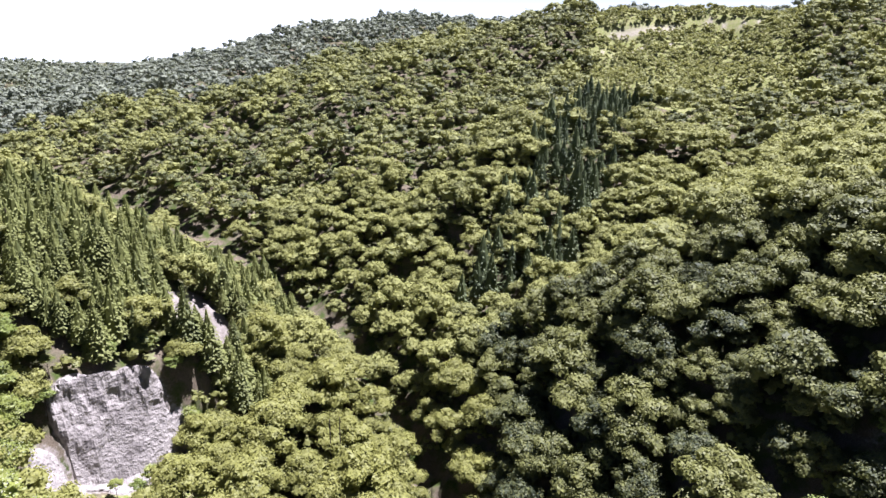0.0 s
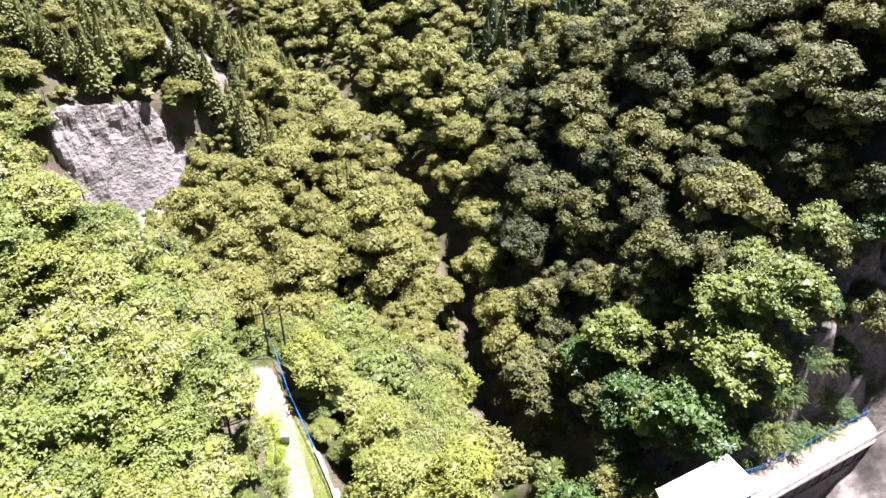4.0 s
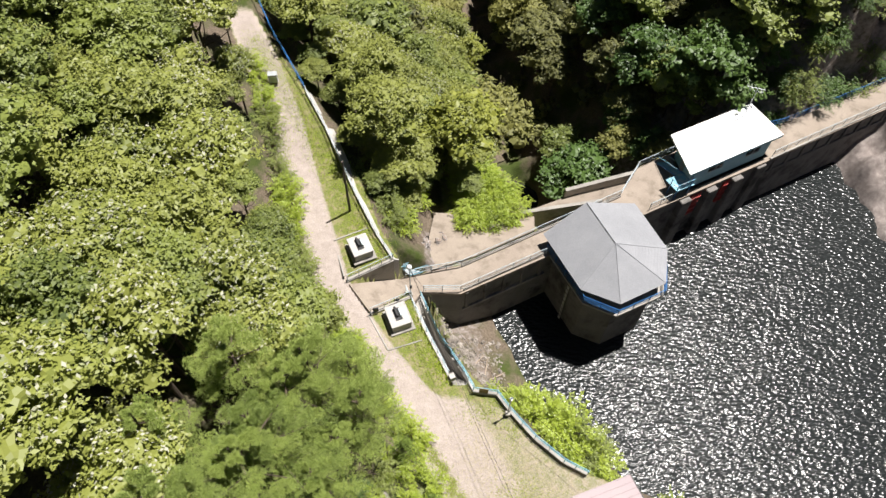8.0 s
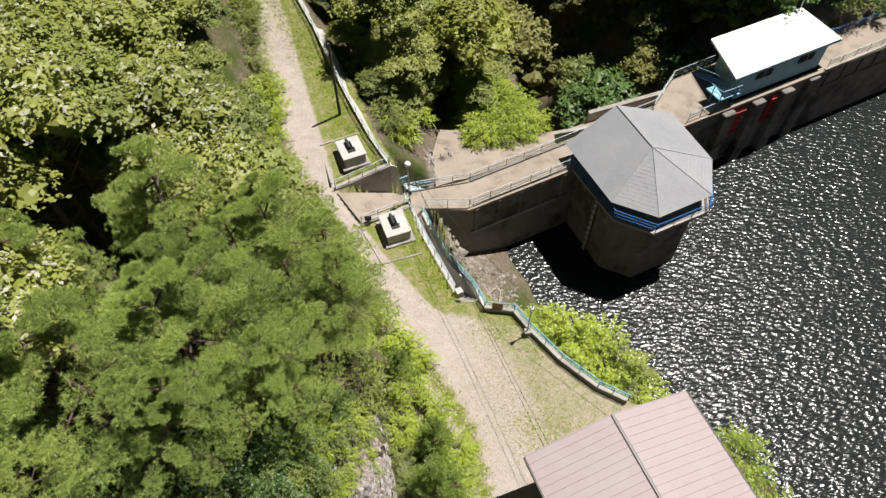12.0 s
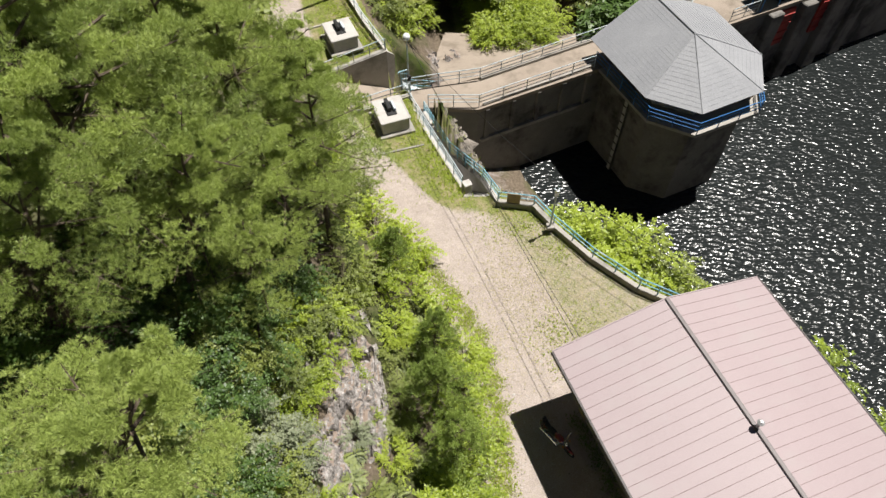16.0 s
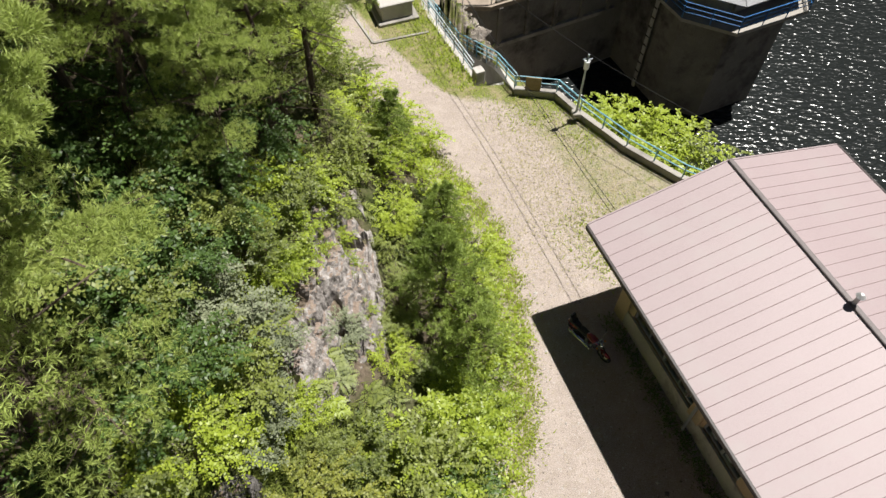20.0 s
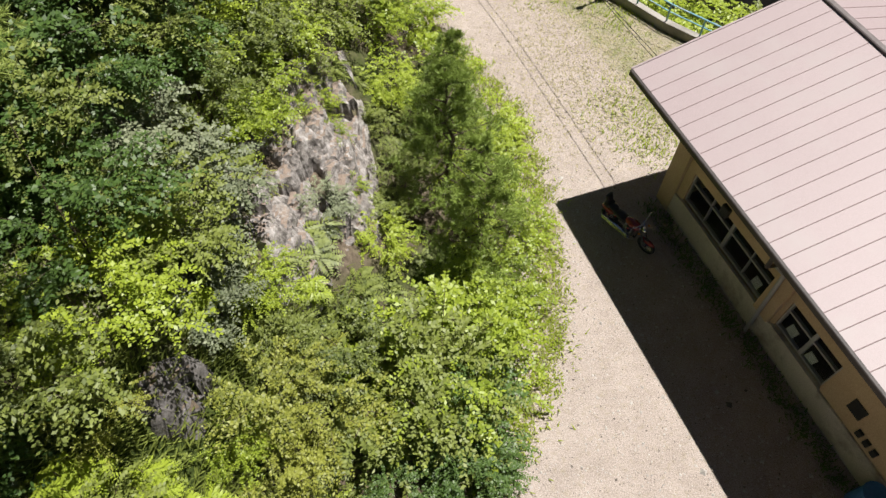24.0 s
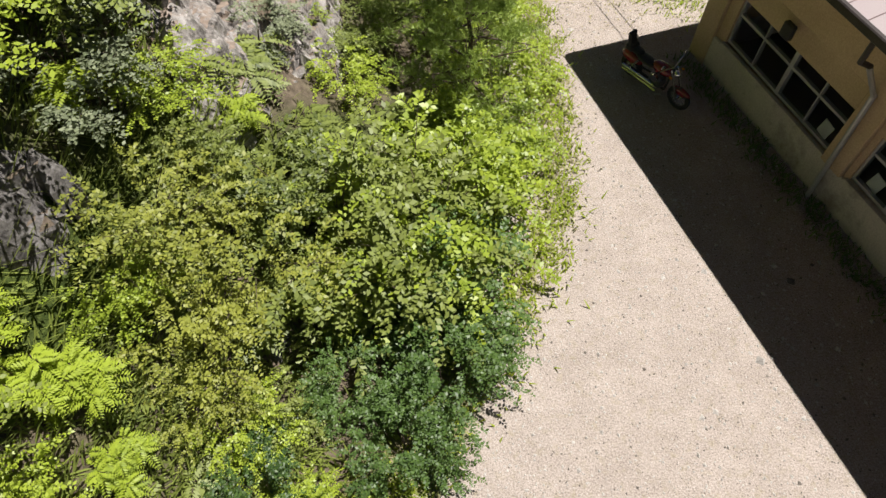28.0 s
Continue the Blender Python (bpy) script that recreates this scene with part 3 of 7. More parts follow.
def ground_material():
    """Forest floor, trodden grass, dusty gravel and bare rock."""
    m, nt, out = node_mat("ground_soil")
    p = nt.nodes.new("ShaderNodeBsdfPrincipled")
    big, mid, fine, grit, grain = noise_node(nt, 0.25, 5), noise_node(nt, 1.4, 6, 0.7), noise_node(nt, 16, 4), noise_node(nt, 33, 3), noise_node(nt, 5.5, 6, 0.75)

    def attr(name):
        a = nt.nodes.new("ShaderNodeAttribute")
        a.attribute_name = name
        return a.outputs["Fac"]

    def edge(fac, ragged, lo, hi):
        n = nt.nodes.new("ShaderNodeMath")
        n.operation = "MULTIPLY_ADD"
        n.inputs[1].default_value = 0.9
        link(nt, ragged, n.inputs[0])
        link(nt, fac, n.inputs[2])
        return ramp(nt, n.outputs[0], [(lo, (0, 0, 0)), (hi, (1, 1, 1))])

    soil = ramp(nt, grain, [(0.3, (0.05, 0.04, 0.03)), (0.5, (0.12, 0.095, 0.07)), (0.7, (0.20, 0.16, 0.12))])
    weeds = ramp(nt, fine, [(0.3, (0.025, 0.038, 0.010)), (0.7, (0.07, 0.09, 0.022))])
    c = mix(nt, ramp(nt, big, [(0.42, (0, 0, 0)), (0.6, (1, 1, 1))]), soil, weeds)
    lush = ramp(nt, fine, [(0.3, (0.085, 0.105, 0.028)), (0.7, (0.185, 0.205, 0.055))])
    dry = ramp(nt, fine, [(0.3, (0.17, 0.145, 0.08)), (0.7, (0.29, 0.25, 0.15))])
    g = mix(nt, ramp(nt, mid, [(0.44, (0, 0, 0)), (0.62, (1, 1, 1))]), lush, dry)
    c = mix(nt, edge(attr("grass"), mid, 0.75, 0.95), c, g)
    dirt = ramp(nt, mid, [(0.3, (0.25, 0.200, 0.168)), (0.7, (0.38, 0.318, 0.278))])
    pale = ramp(nt, grit, [(0.35, (0.13, 0.115, 0.105)), (0.5, (0.33, 0.295, 0.275)), (0.68, (0.54, 0.50, 0.475))])
    d = mix(nt, 0.42, dirt, pale)
    d = mix(nt, ramp(nt, grain, [(0.52, (0, 0, 0)), (0.75, (0.65, 0.65, 0.65))]), d, dry)
    c = mix(nt, edge(attr("bare"), grain, 0.72, 1.05), c, d)
    stone = ramp(nt, mid, [(0.25, (0.13, 0.11, 0.10)), (0.5, (0.21, 0.18, 0.165)), (0.75, (0.31, 0.275, 0.255))])
    c = mix(nt, edge(attr("rock"), mid, 0.72, 0.95), c, stone)
    link(nt, c, p.inputs["Base Color"])
    p.inputs["Roughness"].default_value = 0.95
    p.inputs["Specular IOR Level"].default_value = 0.1
    b1 = nt.nodes.new("ShaderNodeBump")
    b1.inputs["Strength"].default_value, b1.inputs["Distance"].default_value = 0.7, 0.035
    link(nt, grit, b1.inputs["Height"])
    b2 = nt.nodes.new("ShaderNodeBump")
    b2.inputs["Strength"].default_value, b2.inputs["Distance"].default_value = 0.7, 0.12
    link(nt, mid, b2.inputs["Height"])
    link(nt, b1.outputs[0], b2.inputs["Normal"])
    link(nt, b2.outputs[0], p.inputs["Normal"])
    link(nt, p.outputs[0], out.inputs[0])
    return m


M["soil"] = ground_material()
gx = axis([(-2600, -700, 14), (-700, -300, 22), (-300, -90, 40), (-90, -30, 60), (-30, -9, 40), (-9, 16, 100), (16, 90, 120), (90, 300, 60), (300, 800, 30), (800, 2600, 12)])
gy = axis([(-900, -120, 10), (-120, -40, 20), (-40, -14, 30), (-14, 30, 176), (30, 66, 80), (66, 140, 90), (140, 330, 70), (330, 800, 60), (800, 1700, 25), (1700, 4200, 10)])
ground = new("ground", grid_mesh("ground", gx, gy, ground_z, [M["soil"]]))
tagged(ground, "forest floor, gravel yard and dirt road in a steep valley", "ground", kind="structure")
_co = np.zeros(len(ground.data.vertices) * 3, dtype=np.float32)
ground.data.vertices.foreach_get("co", _co)
for _name, _vals in zip(("bare", "grass", "rock"), cover(_co[0::3].astype(float), _co[1::3].astype(float))):
    _at = ground.data.attributes.new(_name, "FLOAT", "POINT")
    _at.data.foreach_set("value", np.asarray(_vals, dtype=np.float32))


# ---- lake ----
def water_material():
    m, nt, out = node_mat("lake_water")
    p = nt.nodes.new("ShaderNodeBsdfPrincipled")
    p.inputs["Base Color"].default_value = (0.012, 0.014, 0.014, 1)
    p.inputs["Roughness"].default_value = 0.2
    p.inputs["IOR"].default_value = 1.33
    tc = nt.nodes.new("ShaderNodeTexCoord")
    mp = nt.nodes.new("ShaderNodeMapping")
    mp.inputs["Rotation"].default_value = (0, 0, radians(20))
    mp.inputs["Scale"].default_value = (0.8, 1.5, 1)
    link(nt, tc.outputs["Object"], mp.inputs[0])
    n1 = nt.nodes.new("ShaderNodeTexNoise")
    n1.inputs["Scale"].default_value, n1.inputs["Detail"].default_value = 2.1, 1.4
    link(nt, mp.outputs[0], n1.inputs["Vector"])
    link(nt, bump(nt, n1.outputs["Fac"], 1.0, 0.19), p.inputs["Normal"])
    link(nt, p.outputs[0], out.inputs[0])
    return m


M["water"] = water_material()
_bm = bmesh.new()
_v = [_bm.verts.new(p) for p in ((3, 25.6, WATER_Z), (3, -220, WATER_Z), (150, -220, WATER_Z), (150, 44, WATER_Z), (62, 48.4, WATER_Z))]
_bm.faces.new(_v)
lake = part("water", _bm, M["water"])
tagged(lake, "dark rippled reservoir water with sun glitter", "water", kind="structure")
_bm = bmesh.new()
_v = [_bm.verts.new(p) for p in ((10, 40, -25.6), (27, 44, -25.6), (21, 75, -25.6), (8, 75, -25.6))]
_bm.faces.new(_v)
tagged(part("water", _bm, M["water"]), "dark stream pool below the dam", "water", kind="structure")


# ---- dam ----
def dam_face(x):
    return 25.8 + (x - 5.35) * (14.8 / 37.35)


dam = thing("dam", "weathered grey concrete gravity dam with a walkway on its crest", "dam", kind="structure")
UP = [(1.5, 26.2), (5.35, 25.8), (14.8, 29.6), (42.7, 40.6), (66.5, 50.1)]
DOWN = [(-0.6, 28.0), (5.75, 29.0), (24.3, 36.75), (27.4, 40.7), (33.4, 43.2), (46.3, 46.0), (66.5, 53.8)]
part("wall", prism(UP + DOWN[::-1], -30, DECK_Z - 0.3), M["dam"], dam)
_o = [(1.45, 26.1), (5.3, 25.65), (14.8, 29.4), (42.7, 40.4), (66.5, 49.9)]
part("deck", prism(_o + DOWN[::-1], DECK_Z - 0.3, DECK_Z), M["deck"], dam, "sandy concrete walkway slab")
# kerbs, ledge and ribs of the upstream face
FACE = (Vector((42.7, 40.6, 0)) - Vector((5.35, 25.8, 0))).normalized()
FACE_N = Vector((FACE.y, -FACE.x, 0))
FACE_TURN = Matrix.Rotation(math.atan2(FACE.y, FACE.x), 4, "Z")


def face_point(d, z, out=0.0):
    p = Vector((5.35, 25.8, z)) + FACE * d + FACE_N * out
    return p


def face_box(d0, d1, z0, z1, out0, out1, bevel=0.02):
    return box(face_point((d0 + d1) / 2, (z0 + z1) / 2, (out0 + out1) / 2), (d1 - d0, abs(out1 - out0), z1 - z0), FACE_TURN, bevel)


part("ledge", face_box(0.2, 10.1, -7.35, -7.05, -0.1, 0.22), M["concrete"], dam, "pale concrete ledge")
part("ledge", face_box(41.2, 65.0, -6.6, -6.35, -0.1, 0.16), M["dam"], dam)
for k in range(5):
    part("rib", face_box(0.5 + k * 2.2, 0.85 + k * 2.2, -7.05, -4.3, -0.1, 0.16), M["dam"], dam)
for k in range(10):
    part("rib", face_box(41.6 + k * 2.35, 41.95 + k * 2.35, -6.35, -4.3, -0.1, 0.14), M["dam"], dam)
for k in range(4):
    part("pier", face_box(27.3 + k * 3.75, 28.7 + k * 3.75, -12.6, -4.3, -0.3, 0.75 if k < 3 else 0.45, 0.08), M["dam"], dam, "stained concrete gate pier")
part("kerb", box((10.1, 27.95, DECK_Z + 0.09), (9.6, 0.22, 0.18), Matrix.Rotation(math.atan2(3.95, 9.4), 4, "Z"), 0.02), M["concrete"], dam)
part("kerb", box((15.0, 32.75, DECK_Z + 0.12), (20.0, 0.25, 0.24), Matrix.Rotation(math.atan2(7.75, 18.55), 4, "Z"), 0.02), M["concrete"], dam)
part("kerb", box((54.6, 45.35, DECK_Z + 0.09), (25.0, 0.22, 0.18), Matrix.Rotation(math.atan2(9.4, 23.1), 4, "Z"), 0.02), M["concrete"], dam)


def railing(name, label, pts, mat, height=1.1, step=1.9, bars=3, r=0.028, post_r=0.034):
    t = thing(name, label, "railing")
    for i in range(len(pts) - 1):
        a, b = Vector(pts[i]), Vector(pts[i + 1])
        n = max(1, round((b - a).length / step))
        for k in range(n + (1 if i == len(pts) - 2 else 0)):
            p = a.lerp(b, k / n)
            part("post", rod(p, p + Vector((0, 0, height)), post_r, sides=6), mat, t)
        for k in range(bars):
            h = Vector((0, 0, height - k * (height - 0.12) / bars))
            part("rail", rod(a + h, b + h, r * (1.25 if k == 0 else 1), sides=6), mat, t)
    return t


def zed(poly, z):
    return [(x, y, z) for x, y in poly]


railing("railing", "pale weathered steel railing along the downstream edge of the dam crest", zed([(0.0, 28.1), (2.6, 28.5), (5.75, 28.9), (24.2, 36.6), (27.3, 40.6), (32.0, 42.6)], DECK_Z), M["rail_pale"])
railing("railing", "pale steel railing along the upstream edge of the dam crest", zed([(1.7, 26.25), (5.35, 25.95), (14.6, 29.65)], DECK_Z), M["rail_pale"])
railing("railing", "blue steel railing on the far downstream edge of the dam", zed([(42.4, 45.2), (46.3, 45.9), (66.3, 53.6), (66.9, 55.6)], DECK_Z), M["rail_deep"])
railing("railing", "pale steel railing on the far upstream edge of the dam", zed([(43.4, 41.0), (66.3, 50.2)], DECK_Z), M["rail_pale"])
railing("railing", "short pale railing beside the blue gate house stair", zed([(26.9, 34.5), (29.6, 35.6)], DECK_Z), M["rail_pale"])

# spillway apron below the crest
spill = thing("spillway", "sandy concrete spillway apron with low side walls", "spillway", kind="structure")
part("apron", prism([(2.8, 29.3), (7.4, 30.6), (14.2, 33.4), (14.6, 35.6), (11.4, 35.3), (8.2, 34.4), (6.2, 37.2), (3.8, 37.6), (2.8, 33.6)], -12, [-4.8, -4.8, -4.8, -5.2, -5.2, -5.3, -5.9, -5.9, -5.2]), M["deck"], spill, "weathered sandy concrete apron")
part("chute", prism([(23.8, 38.0), (27.2, 41.2), (28.2, 42.6), (20.5, 42.4), (14.6, 41.2), (14.2, 40.0)], -30, [-8.4, -8.4, -8.8, -10.6, -11.8, -11.8]), M["deck"], spill, "weathered sandy concrete chute")
part("side_wall", prism([(14.2, 39.45), (23.6, 38.95), (23.6, 39.35), (14.2, 39.95)], -24, [-9.6, -7.6, -7.6, -9.6]), M["concrete"], spill)
part("side_wall", prism([(20.3, 42.3), (28.4, 42.7), (28.4, 43.2), (20.3, 42.8)], -24, [-9.4, -7.4, -7.4, -9.4]), M["concrete"], spill)
# solid dark block stands in for the shaded inside of a hut opening
part("drain_mouth", box((4.6, 30.9, -5.6), (1.3, 0.5, 0.7), Matrix.Rotation(0.4, 4, "Z") @ Matrix.Rotation(0.5, 4, "X"), 0.04), M["dark"], spill, "dark solid block for a hut opening's inner shade")

# concrete access ramp, its walls and the walled plots
ramp_slab = thing("ramp", "sandy concrete access ramp from the road to the dam", "ramp", kind="structure")
part("slab", prism([(-5.3, 25.6), (-3.4, 22.4), (0.35, 23.9), (1.5, 26.2), (-0.6, 28.0), (-1.1, 27.2)], -6, [-0.62, -0.72, -2.6, DECK_Z + 0.02, DECK_Z + 0.02, -2.9]), M["deck"], ramp_slab)
part("retaining_wall", prism([(-5.45, 25.75), (-1.0, 27.35), (-1.1, 27.75), (-5.55, 26.1)], -6, [-0.45, 0.15, 0.15, -0.4]), M["concrete"], ramp_slab)
part("retaining_wall", prism([(-3.35, 22.15), (0.45, 23.65), (0.35, 23.95), (-3.45, 22.45)], -6, [-0.6, -0.65, -0.65, -0.6]), M["concrete"], ramp_slab)
railing("railing", "grey railing on top of the ramp retaining wall", [(-5.4, 25.9, -0.42), (-1.05, 27.5, 0.15)], M["rail_pale"], height=0.9, step=1.2, bars=2)
railing("railing", "grey railing beside the concrete access ramp", [(-3.4, 22.3, -0.6), (0.4, 23.8, -0.65)], M["rail_pale"], height=0.9, step=1.2, bars=2)
part("notice_box", box((-2.9, 22.4, -0.2), (0.5, 0.12, 0.5), None, 0.01), M["dark"], ramp_slab, "small dark notice box")

# stairway between two walls, from the crest up to the yard
stairway = thing("stairway", "narrow concrete stairway between white walls beside the lake", "stairs")
def ribbon(pts, w0, w1, lo, tops):
    """Wall that follows a plan line, between two side offsets, with its own top heights."""
    left, right = [], []
    for i, (x, y) in enumerate(pts):
        a, b = Vector(pts[max(i - 1, 0)]), Vector(pts[min(i + 1, len(pts) - 1)])
        d = (b - a).normalized()
        n = Vector((-d.y, d.x))
        left.append((x + n.x * w0, y + n.y * w0))
        right.append((x + n.x * w1, y + n.y * w1))
    return prism(left + right[::-1], lo, list(tops) + list(tops)[::-1])


LAND = [(-0.05, 24.95), (1.5, 20.4), (3.08, 15.9)]
WATERSIDE = [(1.36, 25.75), (2.72, 20.27), (4.3, 16.02), (5.0, 14.15)]
part("side_wall", ribbon(LAND, -0.16, 0.16, -12.5, [-1.45, -1.35, -1.2]), M["white_wall"], stairway, "whitewashed concrete wall")
part("side_wall", ribbon(WATERSIDE, -0.16, 0.16, -12.5, [-3.95, -2.7, -0.8, -0.62]), M["white_wall"], stairway, "whitewashed concrete wall")
part("landing", ribbon([(0.7, 25.6), (2.12, 20.3), (2.95, 17.95)], -0.58, 0.58, -12, [-4.02, -4.02, -4.02]), M["concrete"], stairway, "stained concrete passage floor")
SA, SB = Vector((2.95, 17.95, -4.0)), Vector((4.1, 14.75, -0.98))
STAIR_TURN = Matrix.Rotation(math.atan2((SB - SA).y, (SB - SA).x), 4, "Z")
for k in range(16):
    p = SA.lerp(SB, (k + 0.5) / 16)
    part("step", box((p.x, p.y, p.z - 0.56), (0.225, 1.12, 1.3), STAIR_TURN, 0.015), M["concrete"], stairway)
part("landing", box((4.15, 14.35, -1.0), (1.0, 1.3, 0.3), STAIR_TURN, 0.02), M["white_wall"], stairway)
part("newel", box((3.3, 15.5, -0.75), (0.5, 0.5, 0.7), STAIR_TURN, 0.03), M["white_wall"], stairway)
railing("railing", "pale railing along the landward wall of the stairway", [(x, y, z) for (x, y), z in zip(LAND, (-1.45, -1.35, -1.2))], M["rail_pale"], height=0.92, step=1.3, bars=3)
railing("railing", "pale blue railing along the lakeside wall of the stairway", [(x, y, z) for (x, y), z in zip(WATERSIDE, (-3.97, -2.72, -0.82, -0.64))], M["rail_blue"], height=0.95, step=1.3, bars=3)

# yard parapet with rails, sign and lamp
parapet = thing("parapet", "low weathered concrete parapet along the lakeside yard edge", "wall", kind="structure")
YARD = [(4.9, 14.0), (6.9, 13.5), (7.7, 11.9), (9.3, 9.4), (11.2, 7.3), (12.8, 6.2)]
for (x0, y0), (x1, y1) in zip(YARD[:-1], YARD[1:]):
    d = Vector((x1 - x0, y1 - y0, 0))
    n = Vector((d.y, -d.x, 0)).normalized() * 0.14
    z0, z1 = float(ground_z(x0 - 0.4, y0 - 0.3)), float(ground_z(x1 - 0.4, y1 - 0.3))
    part("block", prism([(x0 - n.x, y0 - n.y), (x1 - n.x, y1 - n.y), (x1 + n.x, y1 + n.y), (x0 + n.x, y0 + n.y)], -4, [z0 + 0.35, z1 + 0.35, z1 + 0.35, z0 + 0.35]), M["concrete"], parapet)
railing("railing", "turquoise steel railing on the yard parapet", [(x, y, float(ground_z(x - 0.4, y - 0.3)) + 0.33) for x, y in YARD], M["rail_blue"], height=0.75, step=1.25, bars=2)
sign = thing("notice_board", "weathered brown notice board on the yard railing", "sign")
part("board", box((5.75, 13.72, 0.0), (0.75, 0.05, 0.8), Matrix.Rotation(-0.25, 4, "Z"), 0.01), M["sign_brown"], sign)
part("post", rod((5.45, 13.82, -1.0), (5.45, 13.82, 0.3), 0.03), M["rail_pale"], sign)
part("post", rod((6.05, 13.66, -1.0), (6.05, 13.66, 0.3), 0.03), M["rail_pale"], sign)


def lamp_post(x, y, z, h, label, globe):
    t = thing("lamp_post", label, "lamp")
    part("pole", rod((x, y, z - 0.3), (x, y, z + h), 0.06, 0.04), M["rail_pale"], t)
    part("footing", box((x, y, z + 0.02), (0.4, 0.4, 0.25), None, 0.03), M["concrete"], t)
    if globe:
        bm = bmesh.new()
        bmesh.ops.create_uvsphere(bm, u_segments=16, v_segments=10, radius=0.24, matrix=Matrix.Translation((x, y, z + h + 0.2)))
        part("globe", bm, M["lamp_white"], t, "round white lamp globe", smooth=True)
        part("junction_box", box((x + 0.05, y - 0.1, z + h * 0.35), (0.22, 0.16, 0.4), None, 0.02), M["dark"], t)
    else:
        bm = bmesh.new()
        add_rod(bm, (x, y, z + h - 0.75), (x, y, z + h - 0.35), 0.11, 0.13, 10)
        part("lantern", bm, M["lamp_white"], t, "white cylindrical lantern")
        part("arm", rod((x - 0.2, y, z + h - 0.25), (x + 0.2, y, z + h - 0.25), 0.025), M["rail_pale"], t)
    return t


lamp_post(7.45, 11.65, -0.1, 3.4, "grey lamp post behind the yard railing", False)
lamp_post(0.35, 24.3, -1.2, 4.4, "lamp post with a white globe beside the ramp", True)


def wire(pts, r=0.012, sag=0.35, label="thin black overhead wire"):
    line = []
    for a, b in zip(pts[:-1], pts[1:]):
        a, b = Vector(a), Vector(b)
        line += [a.lerp(b, k / 10) - Vector((0, 0, sag * 4 * k / 10 * (1 - k / 10))) for k in range(10)]
    line.append(Vector(pts[-1]))
    bm = bmesh.new()
    rings = []
    for i, p in enumerate(line):
        d = (line[min(i + 1, len(line) - 1)] - line[max(i - 1, 0)]).normalized()
        u = d.cross(Vector((0, 0, 1))).normalized() * r
        w = d.cross(u).normalized() * r
        rings.append([bm.verts.new(p + o) for o in (u, w, -u, -w)])
    for a, b in zip(rings[:-1], rings[1:]):
        for j in range(4):
            bm.faces.new((a[j], a[(j + 1) % 4], b[(j + 1) % 4], b[j]))
    return tagged(part("overhead_wire", bm, M["dark"]), label, "wire", "overhead wires")


wire([(0.35, 24.3, 3.3), (6.9, 0.9, 3.9)])
wire([(0.45, 24.3, 3.0), (7.25, 0.95, 3.7)])
wire([(0.35, 24.3, 3.1), (7.45, 11.65, 3.35), (15.6, 2.6, 3.9)], 0.014)


# machine plinths in kerbed grass plots
def plinth(x, y, z, rz):
    t = thing("concrete_plinth", "pale concrete plinth with a dark machine socket on top", "plinth", pose(x, y, z, 0, 0, rz), "concrete plinths")
    part("base", box((0, 0, 0.06), (2.3, 2.7, 0.2), None, 0.03), M["concrete"], t)
    part("block", box((0, 0, 0.55), (1.75, 2.15, 0.9), None, 0.05), M["white_wall"], t)
    part("top_slab", box((0, 0.05, 1.02), (1.95, 2.3, 0.14), None, 0.04), M["white_wall"], t)
    part("socket", box((-0.05, 0.1, 1.11), (0.62, 1.25, 0.1), None, 0.01), M["dark"], t, "dark recessed socket")
    part("bearing", box((-0.12, 0.25, 1.28), (0.22, 1.0, 0.4), None, 0.03), M["dark"], t, "dark steel bearing")
    part("bearing", box((0.2, 0.1, 1.24), (0.16, 0.8, 0.32), None, 0.03), M["rail_pale"], t)
    return t


plinth(-0.9, 21.45, float(ground_z(-0.9, 21.4)), 16)
plinth(-4.05, 28.85, float(ground_z(-4.05, 28.8)), 19)
plot = thing("plot_kerb", "low concrete kerbs round the grass plots", "kerb", kind="structure")
for pts in ([(-3.6, 22.3), (-2.0, 18.6), (1.0, 19.3)], [(-5.7, 26.2), (-6.6, 30.2), (-3.4, 31.4)]):
    for (x0, y0), (x1, y1) in zip(pts[:-1], pts[1:]):
        z0 = float(ground_z((x0 + x1) / 2, (y0 + y1) / 2))
        part("kerb", box(((x0 + x1) / 2, (y0 + y1) / 2, z0), (math.hypot(x1 - x0, y1 - y0), 0.14, 0.16), Matrix.Rotation(math.atan2(y1 - y0, x1 - x0), 4, "Z"), 0.02), M["concrete"], plot)

# roadside wall with pipe railing
road_wall = thing("roadside_wall", "pale concrete wall with a pipe rail along the road", "wall", kind="structure")
RW = [(-1.1, 27.6), (-2.6, 30.5), (-4.6, 35.8), (-7.3, 43.5), (-9.3, 48.0)]
for k, ((x0, y0), (x1, y1)) in enumerate(zip(RW[:-1], RW[1:])):
    d = Vector((x1 - x0, y1 - y0, 0))
    n = Vector((d.y, -d.x, 0)).normalized()
    z0, z1 = [float(np.interp(v, [26, 30, 34, 40, 50, 58], [-0.4, 0.3, 0.5, 1.2, 3.9, 5.8])) for v in (y0, y1)]
    w = [0.7, 0.9, 0.9, 0.6][k]
    part("coping", prism([(x0, y0), (x1, y1), (x1 + n.x * w, y1 + n.y * w), (x0 + n.x * w, y0 + n.y * w)], -6, [z0 + 0.15, z1 + 0.15, z1 - 0.5, z0 - 0.5]), M["white_wall"], road_wall)
railing("railing", "pale pipe railing along the dirt road", [(x, y, float(np.interp(y, [26, 30, 34, 40, 50, 58], [-0.3, 0.4, 0.6, 1.3, 4.0, 5.9]))) for x, y in RW], M["rail_pale"], height=0.8, step=1.6, bars=2)
